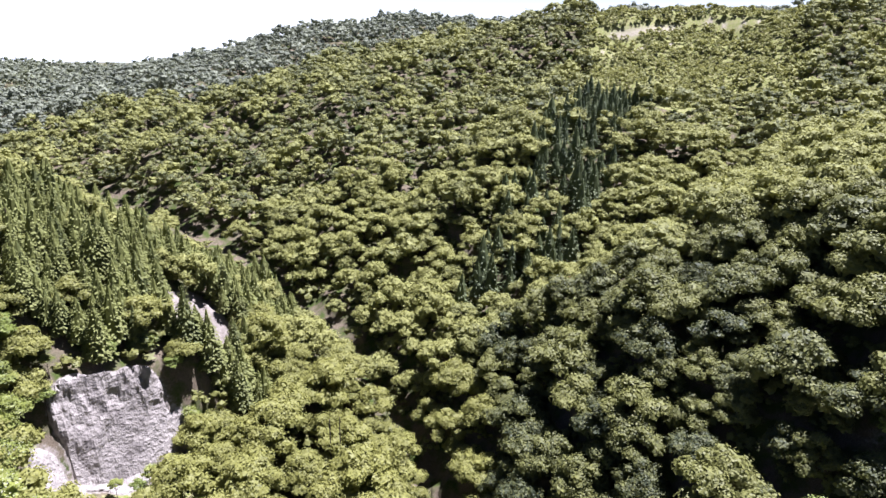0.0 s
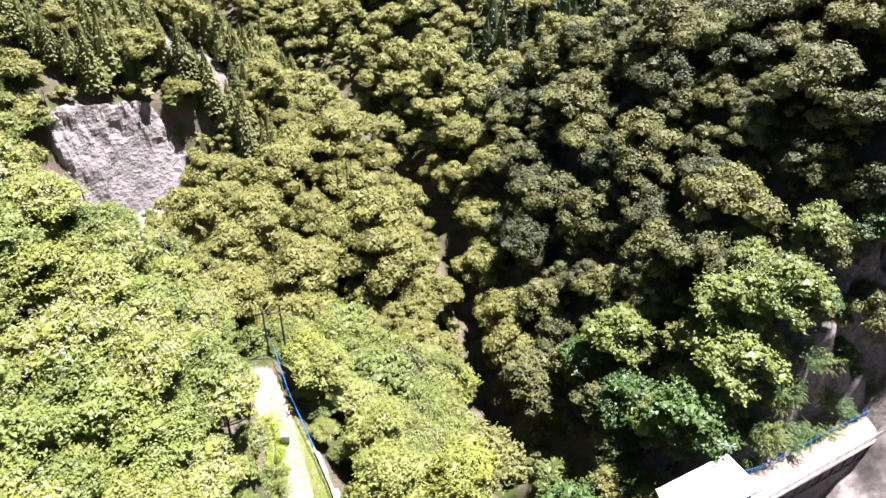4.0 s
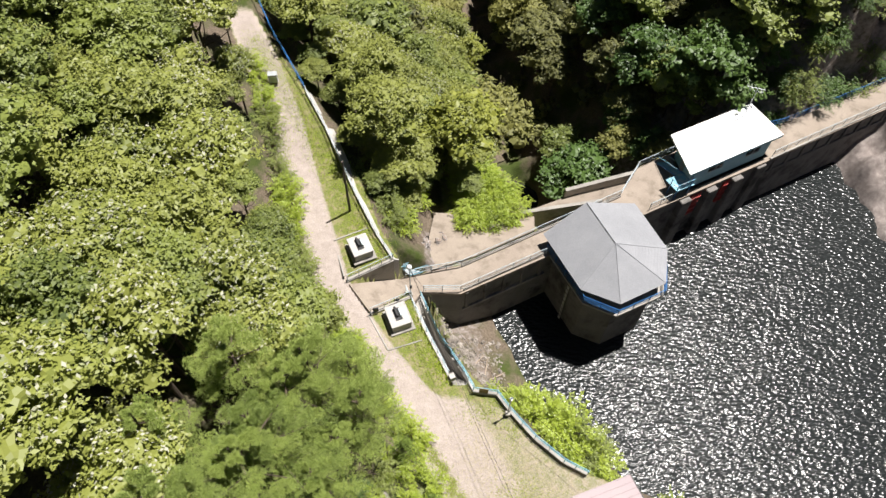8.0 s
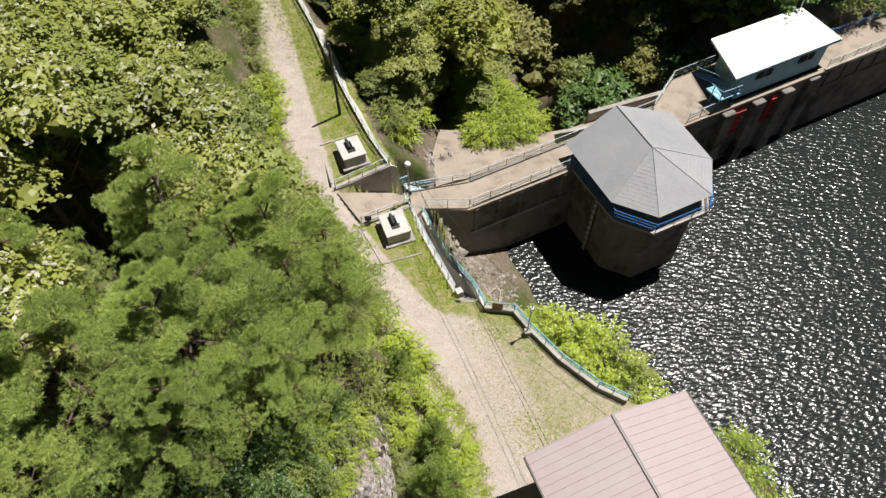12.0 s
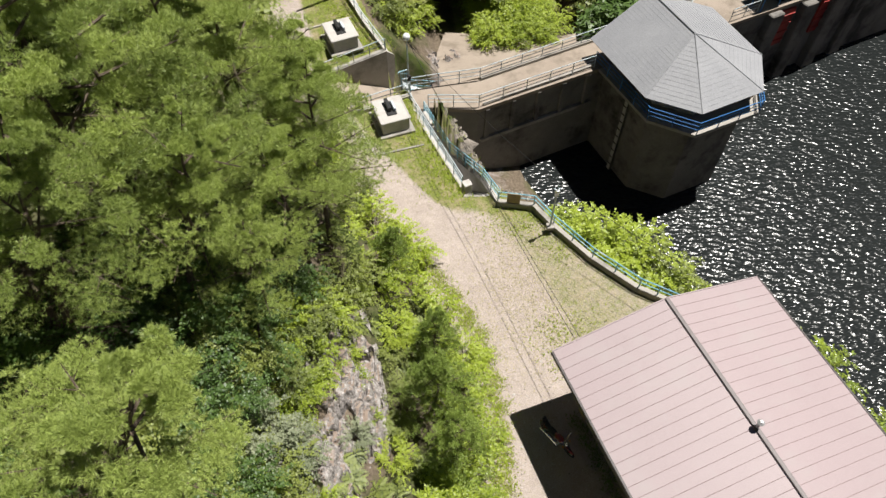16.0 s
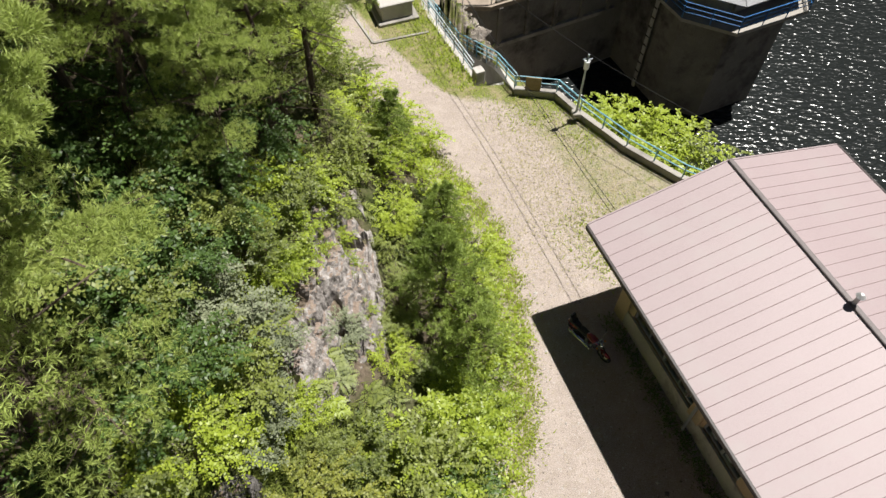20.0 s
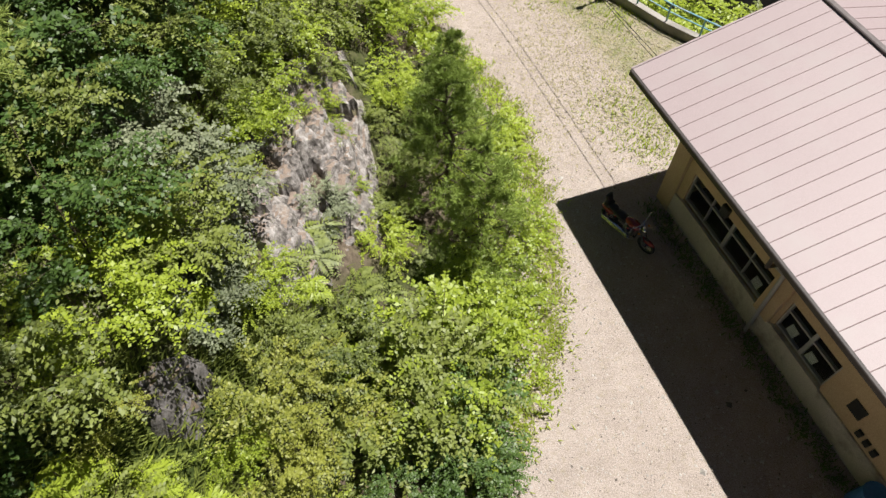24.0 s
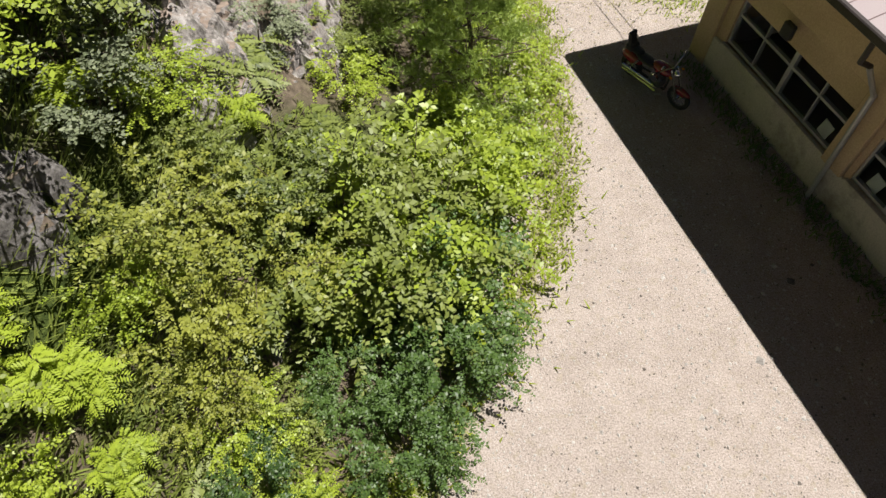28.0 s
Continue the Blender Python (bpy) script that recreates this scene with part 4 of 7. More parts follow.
railing("railing", "blue pipe railing along the upper dirt road", [(-9.3, 48.0, 3.4), (-12.6, 55.0, 5.4), (-15.2, 62.5, 6.3)], M["rail_deep"], height=1.0, step=1.8, bars=2)
box_t = thing("utility_box", "small grey utility box beside the dirt road", "box")
part("body", box((-12.6, 49.4, 4.3), (0.9, 0.6, 1.0), None, 0.03), M["rail_grey"], box_t)
part("lid", box((-12.6, 49.4, 4.84), (1.0, 0.7, 0.08), None, 0.02), M["rail_grey"], box_t)


def utility_pole(x, y, z, h, arm):
    t = thing("utility_pole", "dark tarred wooden utility pole beside the road", "pole")
    part("pole", rod((x, y, z - 1), (x, y, z + h), 0.14, 0.10, 10), M["wood_pole"], t)
    if arm:
        part("crossarm", box((x + 0.9, y, z + h - 0.4), (3.0, 0.12, 0.12), None, 0.01), M["wood_pole"], t)
    return t


utility_pole(-5.0, 33.6, 0.2, 7.2, False)
utility_pole(-15.9, 62.6, 6.0, 7.0, True)
utility_pole(-13.9, 63.6, 6.0, 7.2, False)
utility_pole(-8.8, 113.0, -7.0, 16.5, False)
utility_pole(-6.9, 113.6, -7.0, 16.5, False)

# steel stair down the downstream side
steel = thing("steel_stair", "pale blue steel stair descending below the dam crest", "stairs")
_a, _b = Vector((0.2, 28.7, -4.1)), Vector((3.9, 31.6, -7.0))
for k in range(14):
    p = _a.lerp(_b, (k + 0.5) / 14)
    part("tread", box(p, (0.3, 0.95, 0.04), Matrix.Rotation(math.atan2(2.9, 3.7), 4, "Z")), M["rail_pale"], steel)
_n = Vector((-2.9, 3.7, 0)).normalized()
for sgn in (-0.5, 0.5):
    part("stringer", rod(_a + _n * sgn, _b + _n * sgn, 0.06, sides=6), M["rail_blue"], steel)
    for h in (0.45, 0.95):
        part("handrail", rod(_a + _n * sgn + Vector((0, 0, h)), _b + _n * sgn + Vector((0, 0, h)), 0.03, sides=6), M["rail_blue"], steel)
    for k in range(8):
        p = _a.lerp(_b, k / 7) + _n * sgn
        part("baluster", rod(p, p + Vector((0, 0, 0.95)), 0.025, sides=6), M["rail_blue"], steel)
gate_small = thing("barrier_gate", "pale blue barred gate across the stair head", "gate")
for k in range(9):
    part("bar", rod((-0.85 + k * 0.14, 28.15 + k * 0.06, -4.0), (-0.85 + k * 0.14, 28.15 + k * 0.06, -2.5), 0.025, sides=6), M["rail_blue"], gate_small)
part("top_bar", rod((-0.9, 28.12, -2.5), (0.35, 28.66, -2.5), 0.04), M["rail_blue"], gate_small)

# ---- intake house ----
OE = -2.45
OCT = [(14.4, 31.05), (16.75, 24.2), (20.2, 22.25), (25.25, 24.2), (26.6, 28.2), (24.9, 34.2)]
intake = thing("intake_house", "intake tower with a grey hipped metal roof at the dam", "building")
TW = [(15.6, 30.0), (17.6, 24.4), (20.3, 22.9), (24.6, 24.5), (25.8, 28.2), (24.6, 33.4)]
part("tower", prism(TW, -30, DECK_Z - 0.25), M["dam"], intake, "dark stained concrete tower shaft")
part("walkway", prism([(14.7, 30.2), (17.1, 23.6), (20.1, 21.8), (25.3, 23.7), (26.7, 28.2), (25.4, 33.6)], DECK_Z - 0.25, DECK_Z - 0.02), M["concrete"], intake)
HW = [(16.1, 30.4), (18.0, 25.3), (20.5, 23.9), (24.0, 25.2), (25.1, 28.4), (23.9, 33.3)]
HC = Vector((20.5, 27.8, 0))
for i in range(6):
    a, b = Vector((*HW[i], 0)), Vector((*HW[(i + 1) % 6], 0))
    d = (b - a)
    ang = math.atan2(d.y, d.x)
    L = d.length
    mid = (a + b) / 2
    inn = (HC - mid).normalized() * 0.1
    turn = Matrix.Rotation(ang, 4, "Z")
    part("wall", box((mid.x + inn.x, mid.y + inn.y, DECK_Z + 0.42), (L, 0.2, 0.88), turn), M["white_wall"], intake)
    part("wall", box((mid.x + inn.x, mid.y + inn.y, OE - 0.18), (L, 0.2, 0.36), turn), M["white_wall"], intake)
    part("corner_post", box((a.x, a.y, (DECK_Z + OE) / 2), (0.24, 0.24, OE - DECK_Z - 0.1), turn, 0.02), M["white_wall"], intake)
    w = part("window", box((mid.x + inn.x * 0.8, mid.y + inn.y * 0.8, DECK_Z + 1.02), (L - 0.3, 0.05, 0.36), turn), M["glass_dark"], intake, "dark window band")
    part("mullion", box((mid.x, mid.y, DECK_Z + 1.02), (0.06, 0.1, 0.36), turn), M["rail_grey"], w)
part("door_panel", box((25.35, 25.6, DECK_Z + 0.7), (0.1, 0.85, 1.35), Matrix.Rotation(-0.32, 4, "Z"), 0.01), M["render"], intake, "ochre door in the lakeside corner")

APEX, RIDGE = Vector((20.4, 27.4, 0.3)), Vector((18.75, 32.6, 0.3))
OV = [Vector((x, y, OE)) for x, y in OCT]


def slab_face(pts, thick, name, mat, parent, label=""):
    bm = bmesh.new()
    n = (pts[1] - pts[0]).cross(pts[2] - pts[0]).normalized()
    if n.z < 0:
        n = -n
    t = [bm.verts.new(p) for p in pts]
    u = [bm.verts.new(p - n * thick) for p in pts]
    bm.faces.new(t)
    bm.faces.new(u[::-1])
    for i in range(len(pts)):
        j = (i + 1) % len(pts)
        bm.faces.new((t[i], u[i], u[j], t[j]))
    bmesh.ops.recalc_face_normals(bm, faces=bm.faces)
    return part(name, bm, mat, parent, label), n


for pts in ((OV[0], OV[1], APEX, RIDGE), (OV[1], OV[2], APEX), (OV[2], OV[3], APEX), (OV[3], OV[4], APEX), (OV[4], OV[5], RIDGE, APEX), (OV[5], OV[0], RIDGE)):
    ob, n = slab_face(list(pts), 0.1, "roof_panel", M["oct_roof"], intake)
    if len(pts) == 4:
        for i in range(1, 18):
            f = i / 18
            p, q = pts[1].lerp(pts[2], f), pts[0].lerp(pts[3], f)
            part("roof_lap", rod(p + n * 0.004, q + n * 0.004, 0.009, sides=4), M["oct_roof"], ob)
    else:
        for i in range(1, 16):
            f = i / 16
            part("roof_lap", rod(pts[0].lerp(pts[2], f) + n * 0.004, pts[1].lerp(pts[2], f) + n * 0.004, 0.009, sides=4), M["oct_roof"], ob)
part("ridge_cap", rod(RIDGE + Vector((0, 0, 0.03)), APEX + Vector((0, 0, 0.03)), 0.06, sides=6), M["oct_roof"], intake, "grey metal ridge capping")
for v in OV[1:5]:
    part("hip_cap", rod(v + Vector((0, 0, 0.01)), APEX + Vector((0, 0, 0.03)), 0.03, sides=6), M["oct_roof"], intake)
railing("railing", "deep blue railing round the intake tower walkway", zed([(14.75, 30.1), (17.1, 23.65), (20.1, 21.85), (25.3, 23.75), (26.65, 28.2)], DECK_Z), M["rail_deep"])
gauge = thing("staff_gauge", "pale white water level staff on the intake tower", "gauge")
part("staff", box((16.55, 26.45, -8.2), (0.32, 0.08, 7.4), Matrix.Rotation(math.atan2(-5.6, 2.0), 4, "Z"), 0.01), M["white_wall"], gauge)
for k in range(9):
    part("mark", box((16.5, 26.43, -11.2 + k * 0.75), (0.34, 0.09, 0.05), Matrix.Rotation(math.atan2(-5.6, 2.0), 4, "Z")), M["dark"], gauge)

# ---- gate house ----
gate = thing("gate_house", "pale blue gate house with a white metal roof on the dam", "building")
GR = [(30.6, 42.1), (31.0, 36.2), (43.4, 41.2), (41.5, 46.4)]
GW = [(32.0, 41.9), (32.2, 37.2), (42.5, 41.3), (41.2, 45.3)]
part("wall", prism(GW, DECK_Z, -0.76), M["blue_wall"], gate)
part("floor_slab", prism([(31.7, 42.2), (31.8, 36.7), (43.0, 41.1), (41.6, 45.7)], DECK_Z - 0.35, DECK_Z), M["rail_deep"], gate, "dark blue painted floor edge")
part("roof", prism(GR, -0.76, [-0.5, -0.62, -0.62, -0.5]), M["white_roof"], gate)
part("fascia", box((37.2, 38.72, -0.85), (13.35, 0.06, 0.22), Matrix.Rotation(math.atan2(5.0, 12.4), 4, "Z")), M["rail_blue"], gate, "blue fascia board")
GT = Matrix.Rotation(math.atan2(4.1, 10.3), 4, "Z")
for f in (0.27, 0.76):
    x, y = 32.2 + 10.3 * f, 37.2 + 4.1 * f
    w = part("window", box((x + 0.02, y - 0.05, -1.95), (1.9, 0.08, 0.75), GT), M["glass_dark"], gate, "dark sliding window")
    part("frame", box((x + 0.03, y - 0.08, -2.36), (2.0, 0.1, 0.08), GT), M["rail_grey"], w)
    part("frame", box((x + 0.03, y - 0.08, -1.95), (0.06, 0.1, 0.75), GT), M["rail_grey"], w)
part("door", box((32.02, 39.8, -2.9), (0.08, 0.9, 2.0), Matrix.Rotation(0.04, 4, "Z"), 0.01), M["rail_grey"], gate, "grey steel door")
ant = thing("antenna", "thin metal antenna mast on the gate house roof", "antenna")
part("mast", rod((39.9, 44.4, -0.6), (39.9, 44.4, 3.6), 0.05), M["rail_grey"], ant)
part("boom", rod((38.9, 44.9, 3.4), (40.6, 44.1, 3.5), 0.03), M["rail_grey"], ant)
for k in range(4):
    part("element", rod((39.0 + k * 0.4, 44.5 - k * 0.19 - 0.3, 3.42), (39.0 + k * 0.4, 44.9 - k * 0.19 + 0.3, 3.42), 0.018), M["rail_grey"], ant)
for d0 in (28.9, 33.9):
    g = thing("sluice_gate", "red painted steel sluice gate in the dam face", "gate", group="sluice gates")
    part("leaf", face_box(d0, d0 + 1.7, -8.2, -4.6, -0.1, 0.18), M["red"], g)
    for k in range(4):
        part("stiffener", face_box(d0 - 0.02, d0 + 1.72, -7.7 + k * 0.85, -7.6 + k * 0.85, 0.18, 0.3), M["red"], g)
st = thing("steel_stair", "bright blue steel stair beside the gate house", "stairs")
_a, _b = Vector((30.3, 41.2, -4.0)), Vector((31.0, 38.0, -2.6))
for k in range(8):
    p = _a.lerp(_b, (k + 0.5) / 8)
    part("tread", box(p, (1.15, 0.32, 0.05), Matrix.Rotation(-0.22, 4, "Z") , 0.008), M["rail_blue"], st)
for sgn in (-0.58, 0.58):
    part("stringer", rod(_a + Vector((sgn, 0.05 * sgn, 0)), _b + Vector((sgn, 0.05 * sgn, 0)), 0.07, sides=6), M["rail_deep"], st)
    part("handrail", rod(_a + Vector((sgn, 0, 0.95)), _b + Vector((sgn, 0, 0.95)), 0.03, sides=6), M["rail_blue"], st)
part("landing", box((30.7, 36.9, -2.62), (2.4, 2.0, 0.1), Matrix.Rotation(0.37, 4, "Z"), 0.01), M["rail_blue"], st)
for p, q in (((29.3, 36.9), (29.9, 35.6)), ((29.9, 35.6), (32.0, 36.4))):
    for h in (0.5, 1.0):
        part("handrail", rod((*p, -2.6 + h), (*q, -2.6 + h), 0.035, sides=6), M["rail_blue"], st)
for x, y in ((29.5, 36.6), (29.95, 35.7), (31.7, 36.35)):
    part("leg", rod((x, y, -4.05), (x, y, -1.6), 0.05, sides=6), M["rail_deep"], st)

# ---- office building ----
BO, BU, BS = Vector((5.21, 1.87, 0)), Vector((0.958, 0.285, 0)).normalized(), Vector((0.285, -0.958, 0)).normalized()
BT = Matrix.Rotation(math.atan2(BU.y, BU.x), 4, "Z")


def bl(u, s, z=0.0):
    return BO + BU * u + BS * s + Vector((0, 0, z))


def bbox(u0, u1, s0, s1, z0, z1, bevel=0.0):
    return box(bl((u0 + u1) / 2, (s0 + s1) / 2, (z0 + z1) / 2), (u1 - u0, s1 - s0, z1 - z0), BT, bevel)


office = thing("office_building", "single-storey ochre office with a rose metal gable roof", "building")
LEN, WID, EAVE, TOP = 24.0, 9.85, 4.5, 5.62
W0, S0, TH = 1.45, 1.25, 0.22
WIN = [(2.06, 5.68), (6.35, 8.15), (13.5, 16.5)]
HEAD, SILL = 2.06, 0.9
part("plinth", bbox(W0 - 0.06, W0 + TH, S0 - 0.06, LEN - 1, -0.3, 0.84, 0.02), M["plinth"], office, "pale rough concrete plinth")
part("plinth", bbox(W0 + TH, WID - W0, S0 - 0.06, S0 + TH, -0.6, 0.84, 0.02), M["plinth"], office, "pale rough concrete plinth")
part("wall", bbox(W0, W0 + TH, S0, LEN - 1, 0.84, SILL), M["render"], office)
part("wall", bbox(W0, W0 + TH, S0, LEN - 1, HEAD, 4.45), M["render"], office)
edges_s = [S0] + [v for w in WIN for v in w] + [LEN - 1]
for k in range(0, len(edges_s), 2):
    part("wall", bbox(W0, W0 + TH, edges_s[k], edges_s[k + 1], SILL, HEAD), M["render"], office)
part("corner_pillar", bbox(W0 - 0.08, W0 + 0.5, S0 - 0.12, S0 + 0.5, -0.3, 4.3, 0.03), M["render"], office, "thick ochre corner pillar")
part("beam", bbox(W0 - 0.22, W0, S0 + 0.5, LEN - 1, 2.75, 4.0, 0.02), M["render"], office)
for s in (5.95, 12.5, 18.5):
    part("pilaster", bbox(W0 - 0.14, W0, s - 0.28, s + 0.28, 0.84, 2.75, 0.02), M["render"], office)
part("wall", bbox(W0 + TH, WID - W0, S0, S0 + TH, 0.84, 4.4), M["render"], office)
part("wall", bbox(WID - W0 - TH, WID - W0, S0 + TH, LEN - 1, -3, 4.4), M["render"], office)
part("wall", bbox(W0 + TH, WID - W0 - TH, LEN - 1 - TH, LEN - 1, 0, 4.4), M["render"], office)
part("floor", bbox(W0 + TH, WID - W0 - TH, S0 + TH, LEN - 1 - TH, 0.05, 0.12), M["dark_floor"], office)
part("ceiling", bbox(W0 + TH, WID - W0 - TH, S0 + TH, LEN - 1 - TH, 3.0, 3.05), M["white_wall"], office)
for w0, w1 in WIN:
    w = part("window", bbox(W0 + 0.12, W0 + 0.135, w0, w1, SILL, HEAD), M["glass"], office, "dark aluminium-framed window")
    n = max(2, round((w1 - w0) / 0.9))
    part("sill", bbox(W0 - 0.08, W0 + 0.14, w0 - 0.05, w1 + 0.05, SILL - 0.07, SILL, 0.01), M["plinth"], w)
    for z0, z1 in ((SILL, SILL + 0.06), (HEAD - 0.06, HEAD), (1.62, 1.68)):
        part("frame", bbox(W0 + 0.07, W0 + 0.17, w0, w1, z0, z1), M["alu"], w)
    for k in range(n + 1):
        s = w0 + (w1 - w0) * k / n
        thick = 0.1 if (k * 2 == n or k in (0, n)) else 0.03
        part("frame", bbox(W0 + 0.06, W0 + 0.18, max(w0, s - thick / 2), min(w1, s + thick / 2), SILL, HEAD), M["alu"], w)
for s, z in ((5.25, 1.05), (6.75, 1.05), (7.5, 1.0)):
    part("paper_notice", box(bl(W0 + 0.16, s, z + 0.1), (0.01, 0.28, 0.36), BT @ Matrix.Rotation(0.15, 4, "X")), M["paper"], office, "white paper notice in the window")
part("vent_grille", bbox(W0 - 0.03, W0 + 0.02, 8.8, 9.2, 1.35, 1.8, 0.01), M["dark"], office, "dark vent grille")
for k in range(3):
    part("meter_box", bbox(W0 - 0.08, W0, 9.35 + k * 0.24, 9.5 + k * 0.24, 1.05, 1.25, 0.01), M["dark"], office)
part("wall_lamp", bbox(W0 - 0.33, W0 - 0.2, 3.5, 3.78, 2.3, 2.62, 0.02), M["dark"], office, "dark box lamp under the eave")
part("downpipe", rod(bl(W0 - 0.2, 5.98, 0.0), bl(W0 - 0.24, 5.86, 2.75), 0.055, sides=10), M["alu"], office, "pale grey downpipe")
part("gutter_elbow", rod(bl(0.1, 5.95, 4.4), bl(0.1, 5.95, 3.85), 0.05, sides=8), M["gutter"], office, "dark gutter outlet elbow")
part("gutter_elbow", rod(bl(0.1, 5.95, 3.87), bl(0.5, 5.9, 3.62), 0.05, sides=8), M["gutter"], office)
part("downpipe", rod(bl(0.48, 5.9, 3.62), bl(W0 - 0.24, 5.86, 2.72), 0.05, sides=8), M["alu"], office, "pale grey downpipe")
part("soffit", bbox(0.1, W0, 0.1, LEN - 0.1, 4.22, 4.3), M["render"], office, "ochre eave soffit")
part("soffit", bbox(W0, WID - 0.1, 0.1, S0, 4.3, 4.36), M["render"], office, "ochre gable soffit")
for side in (0, 1):
    ua, ub = (0, WID / 2) if side == 0 else (WID, WID / 2)
    p = [bl(ua, 0, EAVE), bl(ub, 0, TOP), bl(ub, LEN, TOP), bl(ua, LEN, EAVE)]
    roof, n = slab_face(p, 0.1, "roof", M["pink_roof"], office)
    k = int(LEN / 0.44)
    for i in range(1, k):
        s = i * 0.44
        part("seam", rod(bl(ua, s, EAVE) + n * 0.006, bl(ub, s, TOP) + n * 0.004, 0.010, sides=4), M["seam"], roof)
    part("gutter", bbox(ua - 0.09 if side == 0 else ua - 0.02, ua + 0.02 if side == 0 else ua + 0.09, 0, LEN, EAVE - 0.15, EAVE + 0.015, 0.02), M["gutter"], office, "dark brown gutter")
    part("barge", box((p[0] + p[1]) / 2 + Vector((0, 0, -0.06)) - BS * 0.03, ((p[1] - p[0]).length, 0.05, 0.16), BT @ Matrix.Rotation(-math.atan2(TOP - EAVE, WID / 2) if side == 0 else math.atan2(TOP - EAVE, WID / 2), 4, "Y")), M["pink_roof"], office)
part("ridge_cap", box(bl(WID / 2, LEN / 2, TOP + 0.03), (0.17, LEN + 0.05, 0.07), BT, 0.02), M["ridge_metal"], office, "dark brown ridge capping")
part("gable", prism([tuple(bl(W0, S0 + 0.02).xy), tuple(bl(WID / 2, S0 + 0.02).xy), tuple(bl(WID - W0, S0 + 0.02).xy), tuple(bl(WID - W0, S0 + 0.2).xy), tuple(bl(WID / 2, S0 + 0.2).xy), tuple(bl(W0, S0 + 0.2).xy)], 4.4, [4.6, 5.4, 4.6, 4.6, 5.4, 4.6]), M["render"], office)
vp = part("roof_vent", rod(bl(WID / 2 + 0.02, 5.72, TOP), bl(WID / 2 + 0.02, 5.72, TOP + 0.42), 0.07, sides=10), M["alu"], office, "small grey roof vent pipe")
part("vent_cap", rod(bl(WID / 2 + 0.02, 5.72, TOP + 0.42), bl(WID / 2 + 0.02, 5.72, TOP + 0.52), 0.14, 0.05, 10), M["alu"], vp)
drum = thing("blue_drum", "bright blue plastic drum beside the office wall", "drum")
part("barrel", rod(bl(1.05, 10.65, 0), bl(1.05, 10.65, 0.85), 0.28, 0.28, 16), M["rail_deep"], drum)
part("rim", rod(bl(1.05, 10.65, 0.83), bl(1.05, 10.65, 0.88), 0.3, 0.3, 16), M["rail_deep"], drum)


# ---- motorcycle ----
def torus(bm, m, R, r, nu=20, nv=8):
    ring = []
    for i in range(nu):
        a = 2 * math.pi * i / nu
        row = []
        for j in range(nv):
            b = 2 * math.pi * j / nv
            row.append(bm.verts.new(m @ Vector(((R + r * math.cos(b)) * math.cos(a), r * math.sin(b), (R + r * math.cos(b)) * math.sin(a)))))
        ring.append(row)
    for i in range(nu):
        for j in range(nv):
            bm.faces.new((ring[i][j], ring[(i + 1) % nu][j], ring[(i + 1) % nu][(j + 1) % nv], ring[i][(j + 1) % nv]))
    bmesh.ops.recalc_face_normals(bm, faces=bm.faces)
    return bm


def blob(centre, size, turn=None, seg=12):
    bm = bmesh.new()
    bmesh.ops.create_uvsphere(bm, u_segments=seg, v_segments=8, radius=1.0)
    m = Matrix.Translation(centre) @ (turn if turn is not None else Matrix()) @ Matrix.Diagonal((*size, 1))
    bmesh.ops.transform(bm, matrix=m, verts=bm.verts)
    return bm


